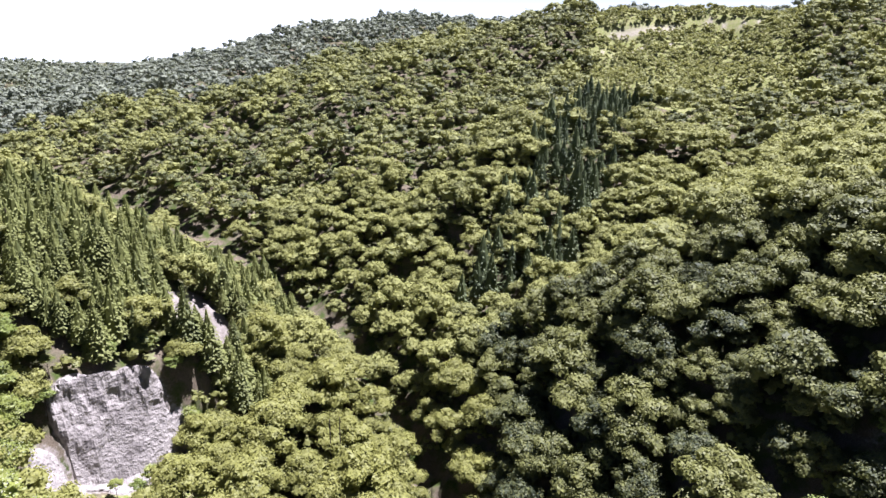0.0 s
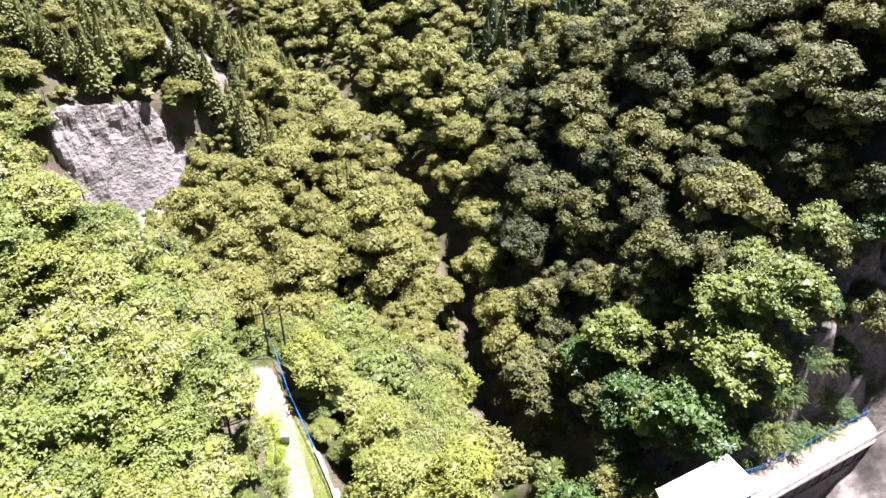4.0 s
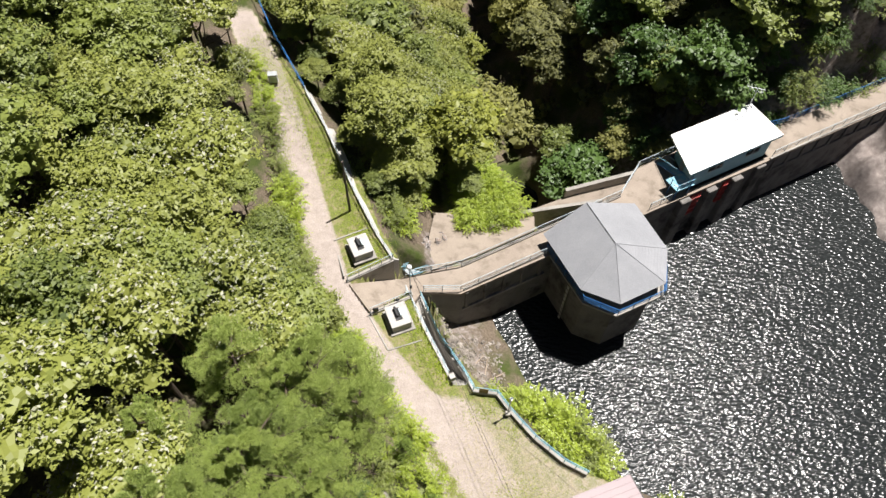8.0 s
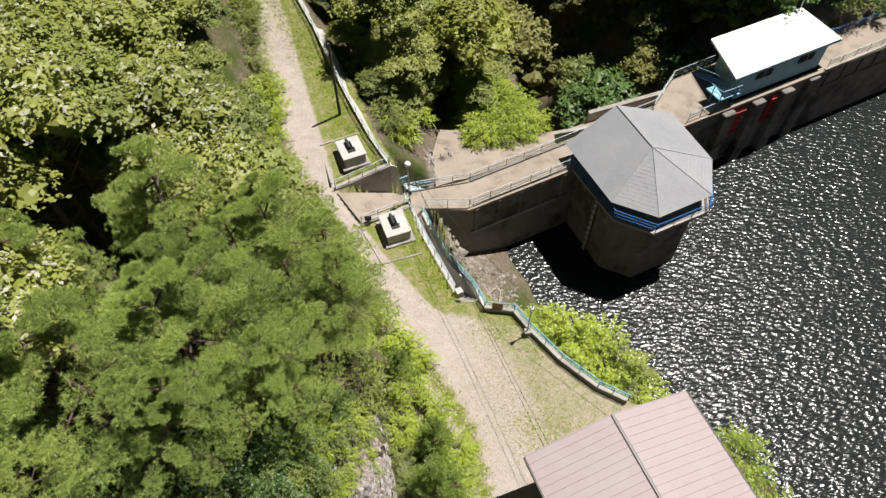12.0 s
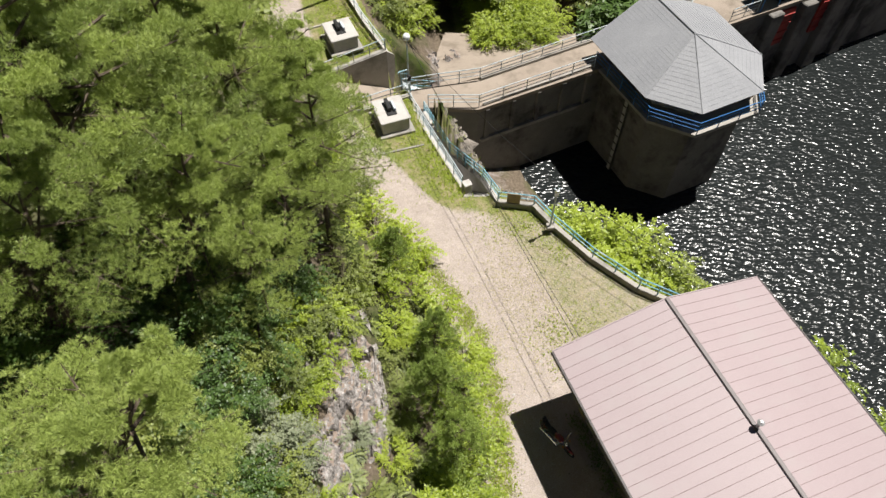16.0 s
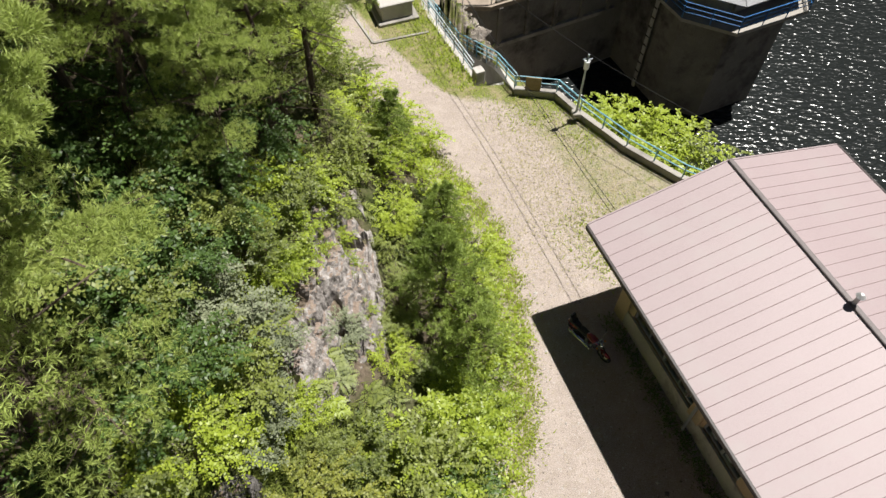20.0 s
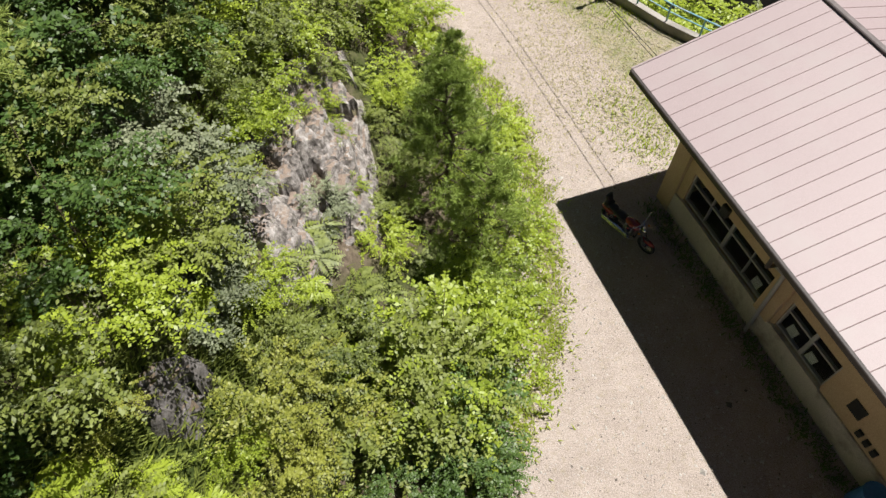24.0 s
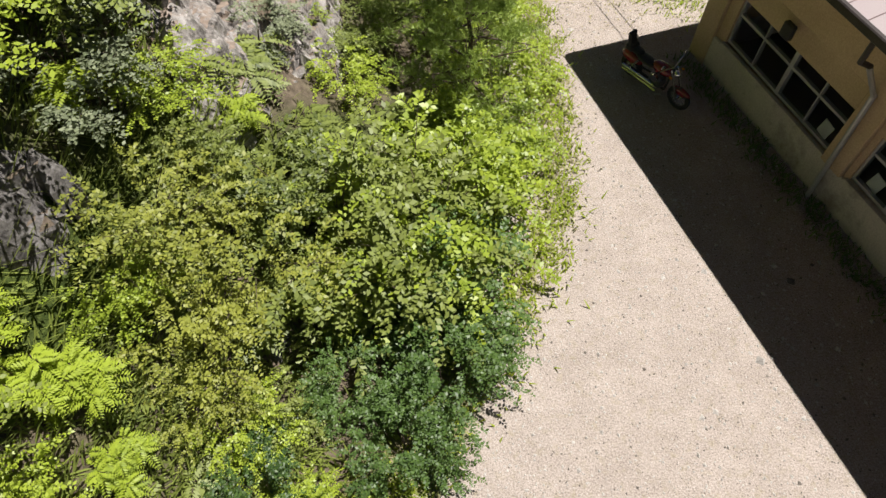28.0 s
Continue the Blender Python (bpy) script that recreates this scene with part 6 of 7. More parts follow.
def pine_kind(seed, height, radius, branches, first, pads, per_pad, blades, length, width, mat):
    r = np.random.default_rng(seed)
    bm = bmesh.new()
    pts = [Vector((0, 0, -1.5))]
    for k in range(1, 7):
        pts.append(Vector((r.uniform(-0.12, 0.12) * k * 0.5, r.uniform(-0.12, 0.12) * k * 0.5, height * k / 6)))
    rad = height * 0.011 + 0.03
    for k in range(6):
        add_rod(bm, pts[k], pts[k + 1], rad * (1 - k / 6.6), rad * (1 - (k + 1) / 6.6), 7)
    for i in range(7):
        a, z = i * 2.1 + r.uniform(-0.4, 0.4), height * (first - 0.03 - 0.035 * i)
        o, e = Vector((0, 0, z)), Vector((math.cos(a), math.sin(a), r.uniform(-0.15, 0.2))) * radius * r.uniform(0.45, 0.8)
        add_rod(bm, o, o + e, rad * 0.26, rad * 0.07, 5)
        for g in (0.45, 0.65, 0.85):
            d = Vector((math.cos(a + r.uniform(-1.2, 1.2)), math.sin(a + r.uniform(-1.2, 1.2)), r.uniform(-0.3, 0.3))) * radius * 0.16
            add_rod(bm, o + e * g, o + e * g + d, rad * 0.09, rad * 0.03, 4)
    cs, ax = [], []
    for i in range(branches):
        f = first + (1 - first) * (i + r.uniform(0, 0.6)) / branches
        z = height * f
        a = i * 2.4 + r.uniform(-0.4, 0.4)
        reach = radius * (1.08 - ((f - first) / (1 - first)) ** 1.6 * 0.95) * r.uniform(0.75, 1.1)
        o = pts[min(5, int(f * 6))].lerp(pts[min(6, int(f * 6) + 1)], f * 6 - int(f * 6))
        o = Vector((o.x, o.y, z))
        e = o + Vector((reach * math.cos(a), reach * math.sin(a), reach * r.uniform(0.05, 0.3)))
        add_rod(bm, o, e, rad * 0.32, rad * 0.08, 5)
        for k in range(pads):
            g = 0.35 + 0.65 * (k + r.uniform(0, 1)) / pads
            c = o.lerp(e, min(1, g))
            w = reach * 0.34 * (1.1 - g * 0.4)
            side = Vector((-math.sin(a), math.cos(a), 0)) * r.uniform(-w, w) * 1.3
            c = c + side + Vector((0, 0, r.uniform(0.0, 0.25)))
            if abs(side.length) > 0.3:
                add_rod(bm, o.lerp(e, max(0.1, min(1, g) - 0.15)), c, rad * 0.1, rad * 0.04, 4)
            th, rr = r.uniform(0, 6.28, per_pad), np.sqrt(r.uniform(0, 1, per_pad)) * w * 0.72
            off = np.stack([rr * np.cos(th), rr * np.sin(th), 0.16 * w * (1 - (rr / (w * 0.72)) ** 2) + r.normal(0, 0.03, per_pad)], 1)
            cs.append(np.array(c)[None] + off)
            dd = off * np.array([1.2, 1.2, 0.6]) / (w + 0.1) + np.array([math.cos(a) * 0.35, math.sin(a) * 0.35, 0.75])
            ax.append(dd / np.linalg.norm(dd, axis=1, keepdims=True))
    me = bpy.data.meshes.new("trunk")
    bm.to_mesh(me)
    bm.free()
    me.materials.append(M["bark"])
    return quads_mesh("crown", tufts(r, np.concatenate(cs), np.concatenate(ax), blades, length, width), [mat]), me


def pinnate_kind(seed, stems, fronds, length, leaflet, spread, height, mat):
    """Shrub with feather leaves: rows of leaflets along drooping midribs."""
    r = np.random.default_rng(seed)
    bm = bmesh.new()
    quads = []
    for s in range(stems):
        a = r.uniform(0, 6.28)
        e = Vector((spread * r.uniform(0.1, 0.9) * math.cos(a), spread * r.uniform(0.1, 0.9) * math.sin(a), height * r.uniform(0.7, 1.0)))
        add_rod(bm, (0, 0, -0.6), e, 0.03, 0.012, 5)
        for k in range(fronds):
            b = 2 * math.pi * k / fronds + r.uniform(-0.3, 0.3)
            d = np.array([math.cos(b), math.sin(b), 0.0])
            base = np.array(e) - np.array([0, 0, r.uniform(0, 0.5)])
            up = r.uniform(0.15, 0.55)
            L = length * r.uniform(0.75, 1.15)
            side = np.array([-d[1], d[0], 0.0])
            m = 8
            for j in range(1, m + 1):
                f = j / m
                c = base + d * L * f + np.array([0, 0, L * (up * f - 0.75 * f * f)])
                w = leaflet * (0.55 + 0.9 * math.sin(math.pi * min(f * 0.9 + 0.08, 1)))
                for sg in (-1, 1):
                    t = side * sg * 0.9 + d * 0.45 + np.array([0, 0, -0.18 + r.uniform(-0.1, 0.1)])
                    t = t / np.linalg.norm(t)
                    h = np.cross(t, np.array([0, 0, 1.0]))
                    h = h / np.linalg.norm(h) * w * 0.17
                    quads.append([c, c + t * w * 0.45 + h, c + t * w, c + t * w * 0.45 - h])
    me = bpy.data.meshes.new("trunk")
    bm.to_mesh(me)
    bm.free()
    me.materials.append(M["bark"])
    return quads_mesh("crown", np.array(quads), [mat]), me


def twig_shrub(seed, boughs, twigs, leaves, radius, height, leaf, twig, mat, open_=0.0):
    """Shrub of arching boughs that carry flat leafy twigs, with gaps between them."""
    r = np.random.default_rng(seed)
    bm = bmesh.new()
    base, run = [], []
    for k in range(boughs):
        a, f = r.uniform(0, 6.28), math.sqrt(r.uniform(0.02, 1))
        tip = np.array([radius * f * math.cos(a), radius * f * math.sin(a), height * (1.0 - 0.62 * f * f) * r.uniform(0.62, 1.12)])
        ctl = np.array([tip[0] * 0.3, tip[1] * 0.3, tip[2] * 0.8])
        last = np.array([tip[0] * 0.06, tip[1] * 0.06, -0.4])
        for s in (0.5, 1.0):
            q = 2 * s * (1 - s) * ctl + s * s * tip
            if k % 2 == 0:
                add_rod(bm, last, q, 0.022 * (1.3 - s), 0.022 * (0.85 - 0.6 * s), 4)
            last = q
        for j in range(twigs):
            s = 1 - 0.62 * (j / twigs) ** 1.2
            q = 2 * s * (1 - s) * ctl + s * s * tip
            b = a + (0.9 if j % 2 else -0.9) * r.uniform(0.2, 1.3) if j else a
            base.append(q)
            run.append([math.cos(b), math.sin(b), r.uniform(-0.35, 0.35)])
    base, run = np.array(base), np.array(run)
    m = len(base)
    L = twig * r.uniform(0.6, 1.25, m)
    t = np.linspace(0.12, 1, leaves)
    droop = r.uniform(0.1, 0.5, m)
    p = base[:, None] + run[:, None] * (L[:, None] * t)[..., None]
    p[..., 2] -= (droop * L)[:, None] * t ** 2
    side = np.stack([-run[:, 1], run[:, 0], np.zeros(m)], 1)
    sg = np.where(np.arange(leaves) % 2 == 0, 1.0, -1.0)[None, :, None]
    ax = side[:, None] * sg * 0.85 + run[:, None] * 0.55 + r.normal(size=(m, leaves, 3)) * 0.28
    ax /= np.linalg.norm(ax, axis=2, keepdims=True)
    up = np.array([0, 0, 1.0]) + r.normal(size=(m, leaves, 3)) * 0.42
    wd = np.cross(ax, up)
    wd /= np.linalg.norm(wd, axis=2, keepdims=True) + 1e-9
    size = (leaf * r.uniform(0.6, 1.3, (m, leaves)))[..., None]
    q = np.stack([p, p + ax * size * 0.5 + wd * size * 0.3, p + ax * size, p + ax * size * 0.5 - wd * size * 0.3], 2)
    me = bpy.data.meshes.new("trunk")
    bm.to_mesh(me)
    bm.free()
    me.materials.append(M["bark"])
    return quads_mesh("crown", q.reshape(-1, 4, 3), [mat]), me


def plant(name, kind, x, y, scale, label, category="tree", group="", turn=None, z=None, sink=0.2, squash=1.0, lean=0.0):
    crown, trunk = kind
    rz = random.uniform(0, 360) if turn is None else turn
    zz = float(ground_z(x, y)) if z is None else z
    t = thing(name, label, category, pose(x, y, zz - sink, random.uniform(-lean, lean), random.uniform(-lean, lean), rz) @ Matrix.Diagonal((scale, scale, scale * squash, 1)), group)
    for n, me in (("trunk", trunk), ("crown", crown)):
        o = new(n, me)
        o.parent = t
    return t


HILL = [broad_kind(100 + i, 6000, 3.5, 12.0, 26, 0.25, M[("leaf_sun", "leaf_wood", "leaf", "leaf_wood", "leaf_wood", "leaf")[i]], 0.42,
                   M["blossom"] if i in (0, 3) else None, 0.18, 6, 0.6, lump=(0.18, 0.36), facets=4, flat=0.5) for i in range(6)]
MID = [broad_kind(140 + i, 3600, 4.6, 12.5, 26, 0.36, M[("leaf", "leaf_olive", "leaf_shade", "leaf_deep", "leaf_gully_shade", "leaf_gully_shade")[i]], 0.22, None, 0.0, 5, 0.55, lump=(0.17, 0.34), flat=0.7) for i in range(6)]
CED = [cedar_kind(200 + i, 700, 2.6, 13.0, M["sugi"]) for i in range(3)]
PINE = [pine_kind(300 + i, 14.0, 3.5, 20, 0.46, 5, 60, 16, 0.17, 0.0065, M["needle"]) for i in range(3)]
NEAR = [pine_kind(340 + i, 14.0, 3.4, 20, 0.46, 5, 70, 16, 0.16, 0.0065, M["needle"]) for i in range(3)]
YOUNG = [pine_kind(320 + i, 5.2, 1.6, 32, 0.10, 4, 12, 12, 0.17, 0.009, M["needle_young"]) for i in range(2)]
BUSH = [twig_shrub(400 + i, (34, 32, 38, 40, 26, 32)[i], 7, 18, 1.75, 2.7, (0.11, 0.10, 0.115, 0.10, 0.095, 0.105)[i], (0.66, 0.58, 0.68, 0.58, 0.55, 0.62)[i], M[("leaf_bright", "leaf", "leaf_bright", "leaf_deep", "leaf_olive", "leaf")[i]]) for i in range(6)]
WILLOW = [twig_shrub(430, 30, 7, 16, 1.3, 2.4, 0.10, 0.5, M["leaf_grey"])]
SUMAC = [pinnate_kind(450 + i, 11, 10, 0.5, 0.13, 0.95, 2.0, M["leaf_bright"]) for i in range(2)]
FERN = [pinnate_kind(460 + i, 4, 8, 0.5, 0.13, 0.5, 0.6, M["leaf"]) for i in range(2)]


def crest_y(x):
    return 29.0 + (x - 5.75) * 0.41


def on_rock(x, y):
    return float(cover(np.array(x, float), np.array(y, float))[2]) > 0.35


rng = np.random.default_rng(5)
random.seed(4)

# pines on the near slope, then the leafy wood beyond the road
for x, y, k, s in ((-4.4, 6.4, 2, 0.72), (-7.6, 5.0, 1, 1.0), (-6.4, 10.4, 0, 0.98), (-11.2, 1.2, 2, 1.05), (-10.4, -6.2, 0, 0.95), (-5.4, 13.6, 2, 0.72), (-12.8, -3.4, 1, 1.0), (-9.6, 9.6, 1, 0.9), (-13.4, 4.2, 1, 0.8), (-15.2, -1.4, 2, 0.85), (-9.8, -9.4, 2, 0.85), (-7.2, 8.2, 0, 0.85), (-9.4, 3.8, 0, 0.95), (-4.2, 11.6, 1, 0.85), (-3.9, 8.6, 0, 0.78), (-5.9, 3.8, 0, 0.55), (-6.9, 6.2, 1, 0.62)):
    plant("pine_tree", PINE[k], x, y, s, "yellow-green pine with bare dead limbs on the slope", "tree", "slope pines", lean=4)
for x, y, k, s, tip in ((-9.0, -4.8, 1, 0.86, 20), (-10.6, 0.4, 2, 0.74, 14), (-8.4, 3.2, 0, 0.72, 15)):
    t = plant("pine_tree", NEAR[k], x, y, s, "yellow-green pine leaning out over the yard from the slope", "tree", "slope pines")
    foot = Matrix.Translation((x, y, float(ground_z(x, y))))
    t.matrix_basis = foot @ Matrix.Rotation(radians(tip), 4, "Y") @ foot.inverted() @ t.matrix_basis
for x, y, k, s in ((0.4, 1.6, 0, 1.05), (1.1, -0.9, 1, 0.95), (0.6, 4.2, 1, 0.8), (-1.3, 8.4, 0, 0.8)):
    plant("young_pine", YOUNG[k], x, y, s, "young green pine at the gravel yard edge", "tree", "young pines", lean=3)

for gxx, gyy in itertools.product(np.arange(-46, -4, 3.5), np.arange(-2, 74, 3.5)):
    x, y = gxx + rng.uniform(-1.3, 1.3), gyy + rng.uniform(-1.3, 1.3)
    xw = float(np.interp(y, EDGE_Y, EDGE_X))
    if x > xw - 1.0 or (x > -13.5 and y < 12) or x < -20 - 0.5 * y:
        continue
    big = 1.08 if x < xw - 4.5 else 0.6
    plant("tree", HILL[int(rng.integers(0, 6))], x, y, big * rng.uniform(0.8, 1.15), "bright leafy broadleaf tree above the dirt road", "tree", "hillside trees", squash=rng.uniform(0.9, 1.1))

# trees below the road and round the gorge, up to the cliff
spots = []
for gxx, gyy in itertools.product(np.arange(-98, 112, 5.5), np.arange(33, 142, 5.5)):
    x, y = gxx + rng.uniform(-2.6, 2.6), gyy + rng.uniform(-2.6, 2.6)
    xe = float(np.interp(y, FENCE_Y, FENCE_X))
    if math.hypot(x, y) > 142 or abs(x) > 40 + 0.75 * y or (y < 72 and x < xe + 2.8):
        continue
    if y < crest_y(x) + (4.5 if x < 7 else 17 if x < 19 else 9.5 if x < 30 else 5.5) or (on_rock(x, y) and x < 8) or (x < 8 and y < 38 and x > 2):
        continue
    s, al = (x + 52) * -0.65 + (y - 97) * 0.76, (x + 52) * 0.76 + (y - 97) * 0.65
    if -3 < al < 23 and -10 < s < 1:
        continue
    d, side = river_dist(np.array(x), np.array(y))
    if d > 3.5:
        spots.append((math.hypot(x - 5, y - 10), x, y, float(side)))
spots.sort()
rest = []
n_cedar = 0
for k, (d, x, y, side) in enumerate(spots):
    if side < 0 and x < -26 and (y > 119 or (x < -43 and y > 110)) and rng.random() < 0.85:
        if n_cedar < 45:
            plant("cedar", CED[k % 3], x, y, rng.uniform(0.75, 1.15), "dark green cedar on the valley slope", "tree", "valley cedars")
        n_cedar += 1
    elif k < 55:
        # east of x 12 the darker leaf kinds carry the slope's shade
        plant("tree", (HILL if d < 52 and x < 6 else MID)[(2, 3, 3, 4, 5, 0)[int(rng.integers(0, 6))] if x > 12 else (0, 1, 2, 4)[int(rng.integers(0, 4))]], x, y, rng.uniform(0.65, 1.35), "round-crowned broadleaf tree on the valley slope", "tree", "valley trees", squash=rng.uniform(0.85, 1.1))
    else:
        rest.append((x, y))

# smaller trees take the deep leaf, which paints in the gorge's shade
for x, y, s in ((33, 49.5, 0.75), (38, 52, 0.8), (35.5, 55.5, 0.9), (43, 55, 0.8), (31, 54.5, 0.7), (47.5, 58.5, 0.85), (53, 61, 0.9), (58, 64, 0.9), (63, 62, 0.7), (49, 54.5, 0.55), (56, 58, 0.6), (61, 57, 0.5), (67, 63, 0.75), (70, 67, 0.8), (51, 66, 0.8), (73, 61, 0.7), (45.5, 52.5, 0.5)):
    plant("tree", MID[3 if s < 0.8 else 0], x, y, s, "broadleaf tree in the shaded gorge below the dam", "tree", "valley trees")

for al, s, k in ((-6, 4, 1), (-5.5, -1, 4), (-8, -6, 0), (-12, 0, 1), (-11, 6, 4), (-7, 9, 0), (-11, -10, 1), (-15, -5, 0), (-16, 4, 2), (-3.5, 11, 2)):
    plant("tree", HILL[k], -52 + al * 0.76 - s * 0.65, 97 + al * 0.65 + s * 0.76, 1.05, "bright leafy broadleaf tree beside the bare cliff", "tree", "valley trees")

for i, (al, s) in enumerate(((7, -4), (10, -5.5), (13, -4.2), (16, -5.5), (19, -4), (22, -2.5), (23.5, 1.5), (23, 5), (21, -7), (12, -9), (16, -9.5), (25.5, -1), (3, 7.5), (13, 8), (20, 7.5), (1, 4.5))):
    plant("tree", HILL[(1, 2, 3, 5)[i % 4]], -52 + al * 0.76 - s * 0.65, 97 + al * 0.65 + s * 0.76, 0.36 + 0.05 * (i % 4), "small leafy sapling round the bare cliff", "tree", "valley trees")

# wooded block between the upper road and the gorge
for i, (gxx, gyy) in enumerate(itertools.product(np.arange(-14, 11, 3.0), np.arange(36, 74, 3.0))):
    x, y = gxx + rng.uniform(-1.1, 1.1), gyy + rng.uniform(-1.1, 1.1)
    if x < float(np.interp(y, FENCE_Y, FENCE_X)) + 2.2 or x > 10.2 - 0.03 * (y - 36) or (x > 1.5 and y < 39.5):
        continue
    top = 0.5 + 0.10 * (y - 36) - 0.42 * max(x + 2, 0) + rng.uniform(-1.2, 1.2)
    h = min(max(top - float(ground_z(x, y)), 4.0), 15.0)
    plant("tree", HILL[(0, 1, 2, 4, 5, 1)[i % 6]], x, y, h / 12.0 * 0.55 + 0.32, "leafy broadleaf tree between the road and the gorge", "tree", "valley trees", squash=h / 12.0 / (h / 12.0 * 0.55 + 0.32))

plant("dead_cedar", cedar_kind(230, 400, 1.7, 11.0, M["rust"]), 45.5, 136.5, 1.0, "rust-brown dying cedar on the valley slope", "tree", lean=2)

# shrubs: place, size, kind
SHRUBS = [(0.15, -5.3, 1.15, 5), (0.75, -3.6, 1.0, 2), (0.6, -5.6, 0.85, 3), (-0.2, -4.4, 1.25, 0), (-1.5, -4.6, 1.3, 1), (-1.3, -7.2, 0.5, 3), (-2.8, -5.3, 0.95, 4), (-2.2, -3.9, 0.8, 5),
          (-4.1, -5.5, 0.8, 4), (-3.6, -7.0, 0.75, 4), (0.45, -6.6, 0.7, 3), (-0.4, -8.4, 0.6, 3), (0.3, -7.4, 0.7, 3), (-2.6, -8.9, 0.55, 3), (-1.9, -9.6, 0.5, 0), (1.35, -2.2, 0.8, 2),
          (1.9, -0.2, 0.8, 0), (1.6, 2.2, 0.8, 0), (1.9, 4.0, 0.7, 2), (0.2, 6.2, 1.0, 0), (-0.6, 10.0, 1.0, 2), (-2.2, 12.0, 1.1, 0), (-3.2, 14.6, 1.0, 1), (-4.6, 16.8, 1.0, 0), (-5.8, 18.6, 0.9, 2),
          (-2.9, 4.6, 1.0, 0), (-3.9, 2.4, 0.9, 5), (-4.4, -0.8, 1.0, 1), (-5.3, -2.6, 1.0, 5), (-3.4, 6.8, 1.0, 1), (-6.6, -3.8, 1.1, 3), (-7.2, -6.2, 1.0, 5), (-6.4, 2.6, 1.0, 3), (-5.0, 4.0, 1.0, 1),
          (-1.9, 7.4, 0.9, 0), (-8.2, -8.4, 1.0, 3), (-9.0, 4.2, 1.2, 3), (-4.4, 9.6, 1.1, 1), (-7.4, 8.0, 1.2, 3), (-8.3, 12.6, 1.3, 1), (-6.9, 15.6, 1.2, 0),
          (7.3, 15.6, 0.9, 0), (8.6, 13.6, 0.8, 2), (10.2, 12.4, 1.35, 2), (12.3, 10.6, 1.75, 0), (13.3, 9.4, 1.7, 1), (11.3, 11.2, 1.5, 2), (14.3, 8.0, 1.4, 0), (9.2, 13.6, 1.0, 0), (9.2, 16.2, 0.8, 4), (18.8, 2.4, 1.2, 0), (20.4, -2.0, 1.2, 2), (6.2, 17.4, 0.5, 4)]
SHRUBS += [(float(np.interp(v, EDGE_Y, EDGE_X)) - 0.6 + 0.5 * math.sin(v * 7), v, 0.85 + 0.2 * math.sin(v * 3), (0, 1, 2, 5)[int(v * 1.3) % 4]) for v in np.arange(19, 52, 1.7)]
for i, j in itertools.product(range(7), range(8)):
    x, y = 7.6 + 1.25 * i + 0.5 * math.sin(i * 5 + j * 3), 33.0 + 1.7 * j + 0.5 * math.sin(i * 3 + j)
    if crest_y(x) + 4.0 < y and x < 13.6 - 0.55 * (y - 36):
        SHRUBS.append((x, y, 0.95, 2 if (i + j) % 3 else 0))
SHRUBS += [(-9.4, -6.6, 1.2, 3), (-9.9, -2.2, 1.3, 5), (-11.6, -4.6, 1.3, 3), (-8.3, -0.4, 1.3, 3), (-11.0, -8.0, 1.3, 1), (-9.2, -9.6, 1.2, 3), (-7.0, -9.6, 1.1, 5), (-10.2, 3.4, 1.3, 3), (-12.4, -1.0, 1.4, 3), (-7.6, -2.0, 1.0, 1), (-6.2, -5.0, 0.9, 0), (-5.6, 6.2, 1.1, 3), (-8.0, 2.0, 1.2, 3), (-13.0, -6.0, 1.4, 3), (-6.4, -8.6, 0.9, 1), (-3.9, 3.6, 0.9, 2), (-4.3, 1.0, 0.8, 1)]
SHRUBS += [(-1.2 + 1.5 * (i % 4) - 0.35 * (i // 4) * 2 + 0.4 * math.sin(i * 5), 33.6 + 2.6 * (i // 4) + 0.5 * math.sin(i * 3), 1.1, (1, 0, 5, 2)[i % 4]) for i in range(16) if i % 4 < 2 or i > 7]
SHRUBS += [(-36 + 2.6 * (i % 6) + math.sin(i * 7), 91 + 2.8 * (i // 6) + math.sin(i * 4), 1.1, (2, 0, 5)[i % 3]) for i in range(24) if not on_rock(-36 + 2.6 * (i % 6) + math.sin(i * 7), 91 + 2.8 * (i // 6) + math.sin(i * 4))]
SHRUBS.append((-38.5, 102.5, 1.3, 0))
SHRUBS += [(-4.2, -3.3, 0.55, 0), (-3.6, -4.3, 0.6, 5), (-3.6, -7.6, 0.5, 4), (-3.0, -8.0, 0.5, 0), (-4.4, -6.5, 0.5, 2), (-2.4, -7.6, 0.45, 5), (-5.4, -9.6, 0.6, 0)]
def bare_spot(x, y):
    """The open outcrop and the bare shaded soil under the pines."""
    return (-5.3 < x < -1.7 and -2.0 < y < 5.3) or (-8.2 < x < -6.4 and -5.8 < y < -4.0)


SHRUBS += [(46 + 3.1 * (i % 9) + math.sin(i * 5), 25.8 + (46 + 3.1 * (i % 9) - 5.35) * 0.393 + 5.6 + 1.5 * (i // 9) + 0.7 * math.sin(i * 3), 1.2 + 0.3 * math.sin(i * 7), (3, 1, 3)[i % 3]) for i in range(27)]
SHRUBS = [q for q in SHRUBS if not bare_spot(q[0], q[1])]
# dark kind 3 near x -7: its leaf colour also stands for deep shade
SHRUBS += [(-7.2, -0.4, 0.9, 3), (-6.6, 1.2, 0.9, 5), (-7.3, -2.4, 0.7, 3), (-6.1, -2.9, 0.6, 0), (-6.4, -6.4, 0.5, 4), (-6.0, -3.6, 0.5, 5), (-8.2, 1.6, 1.0, 1)]
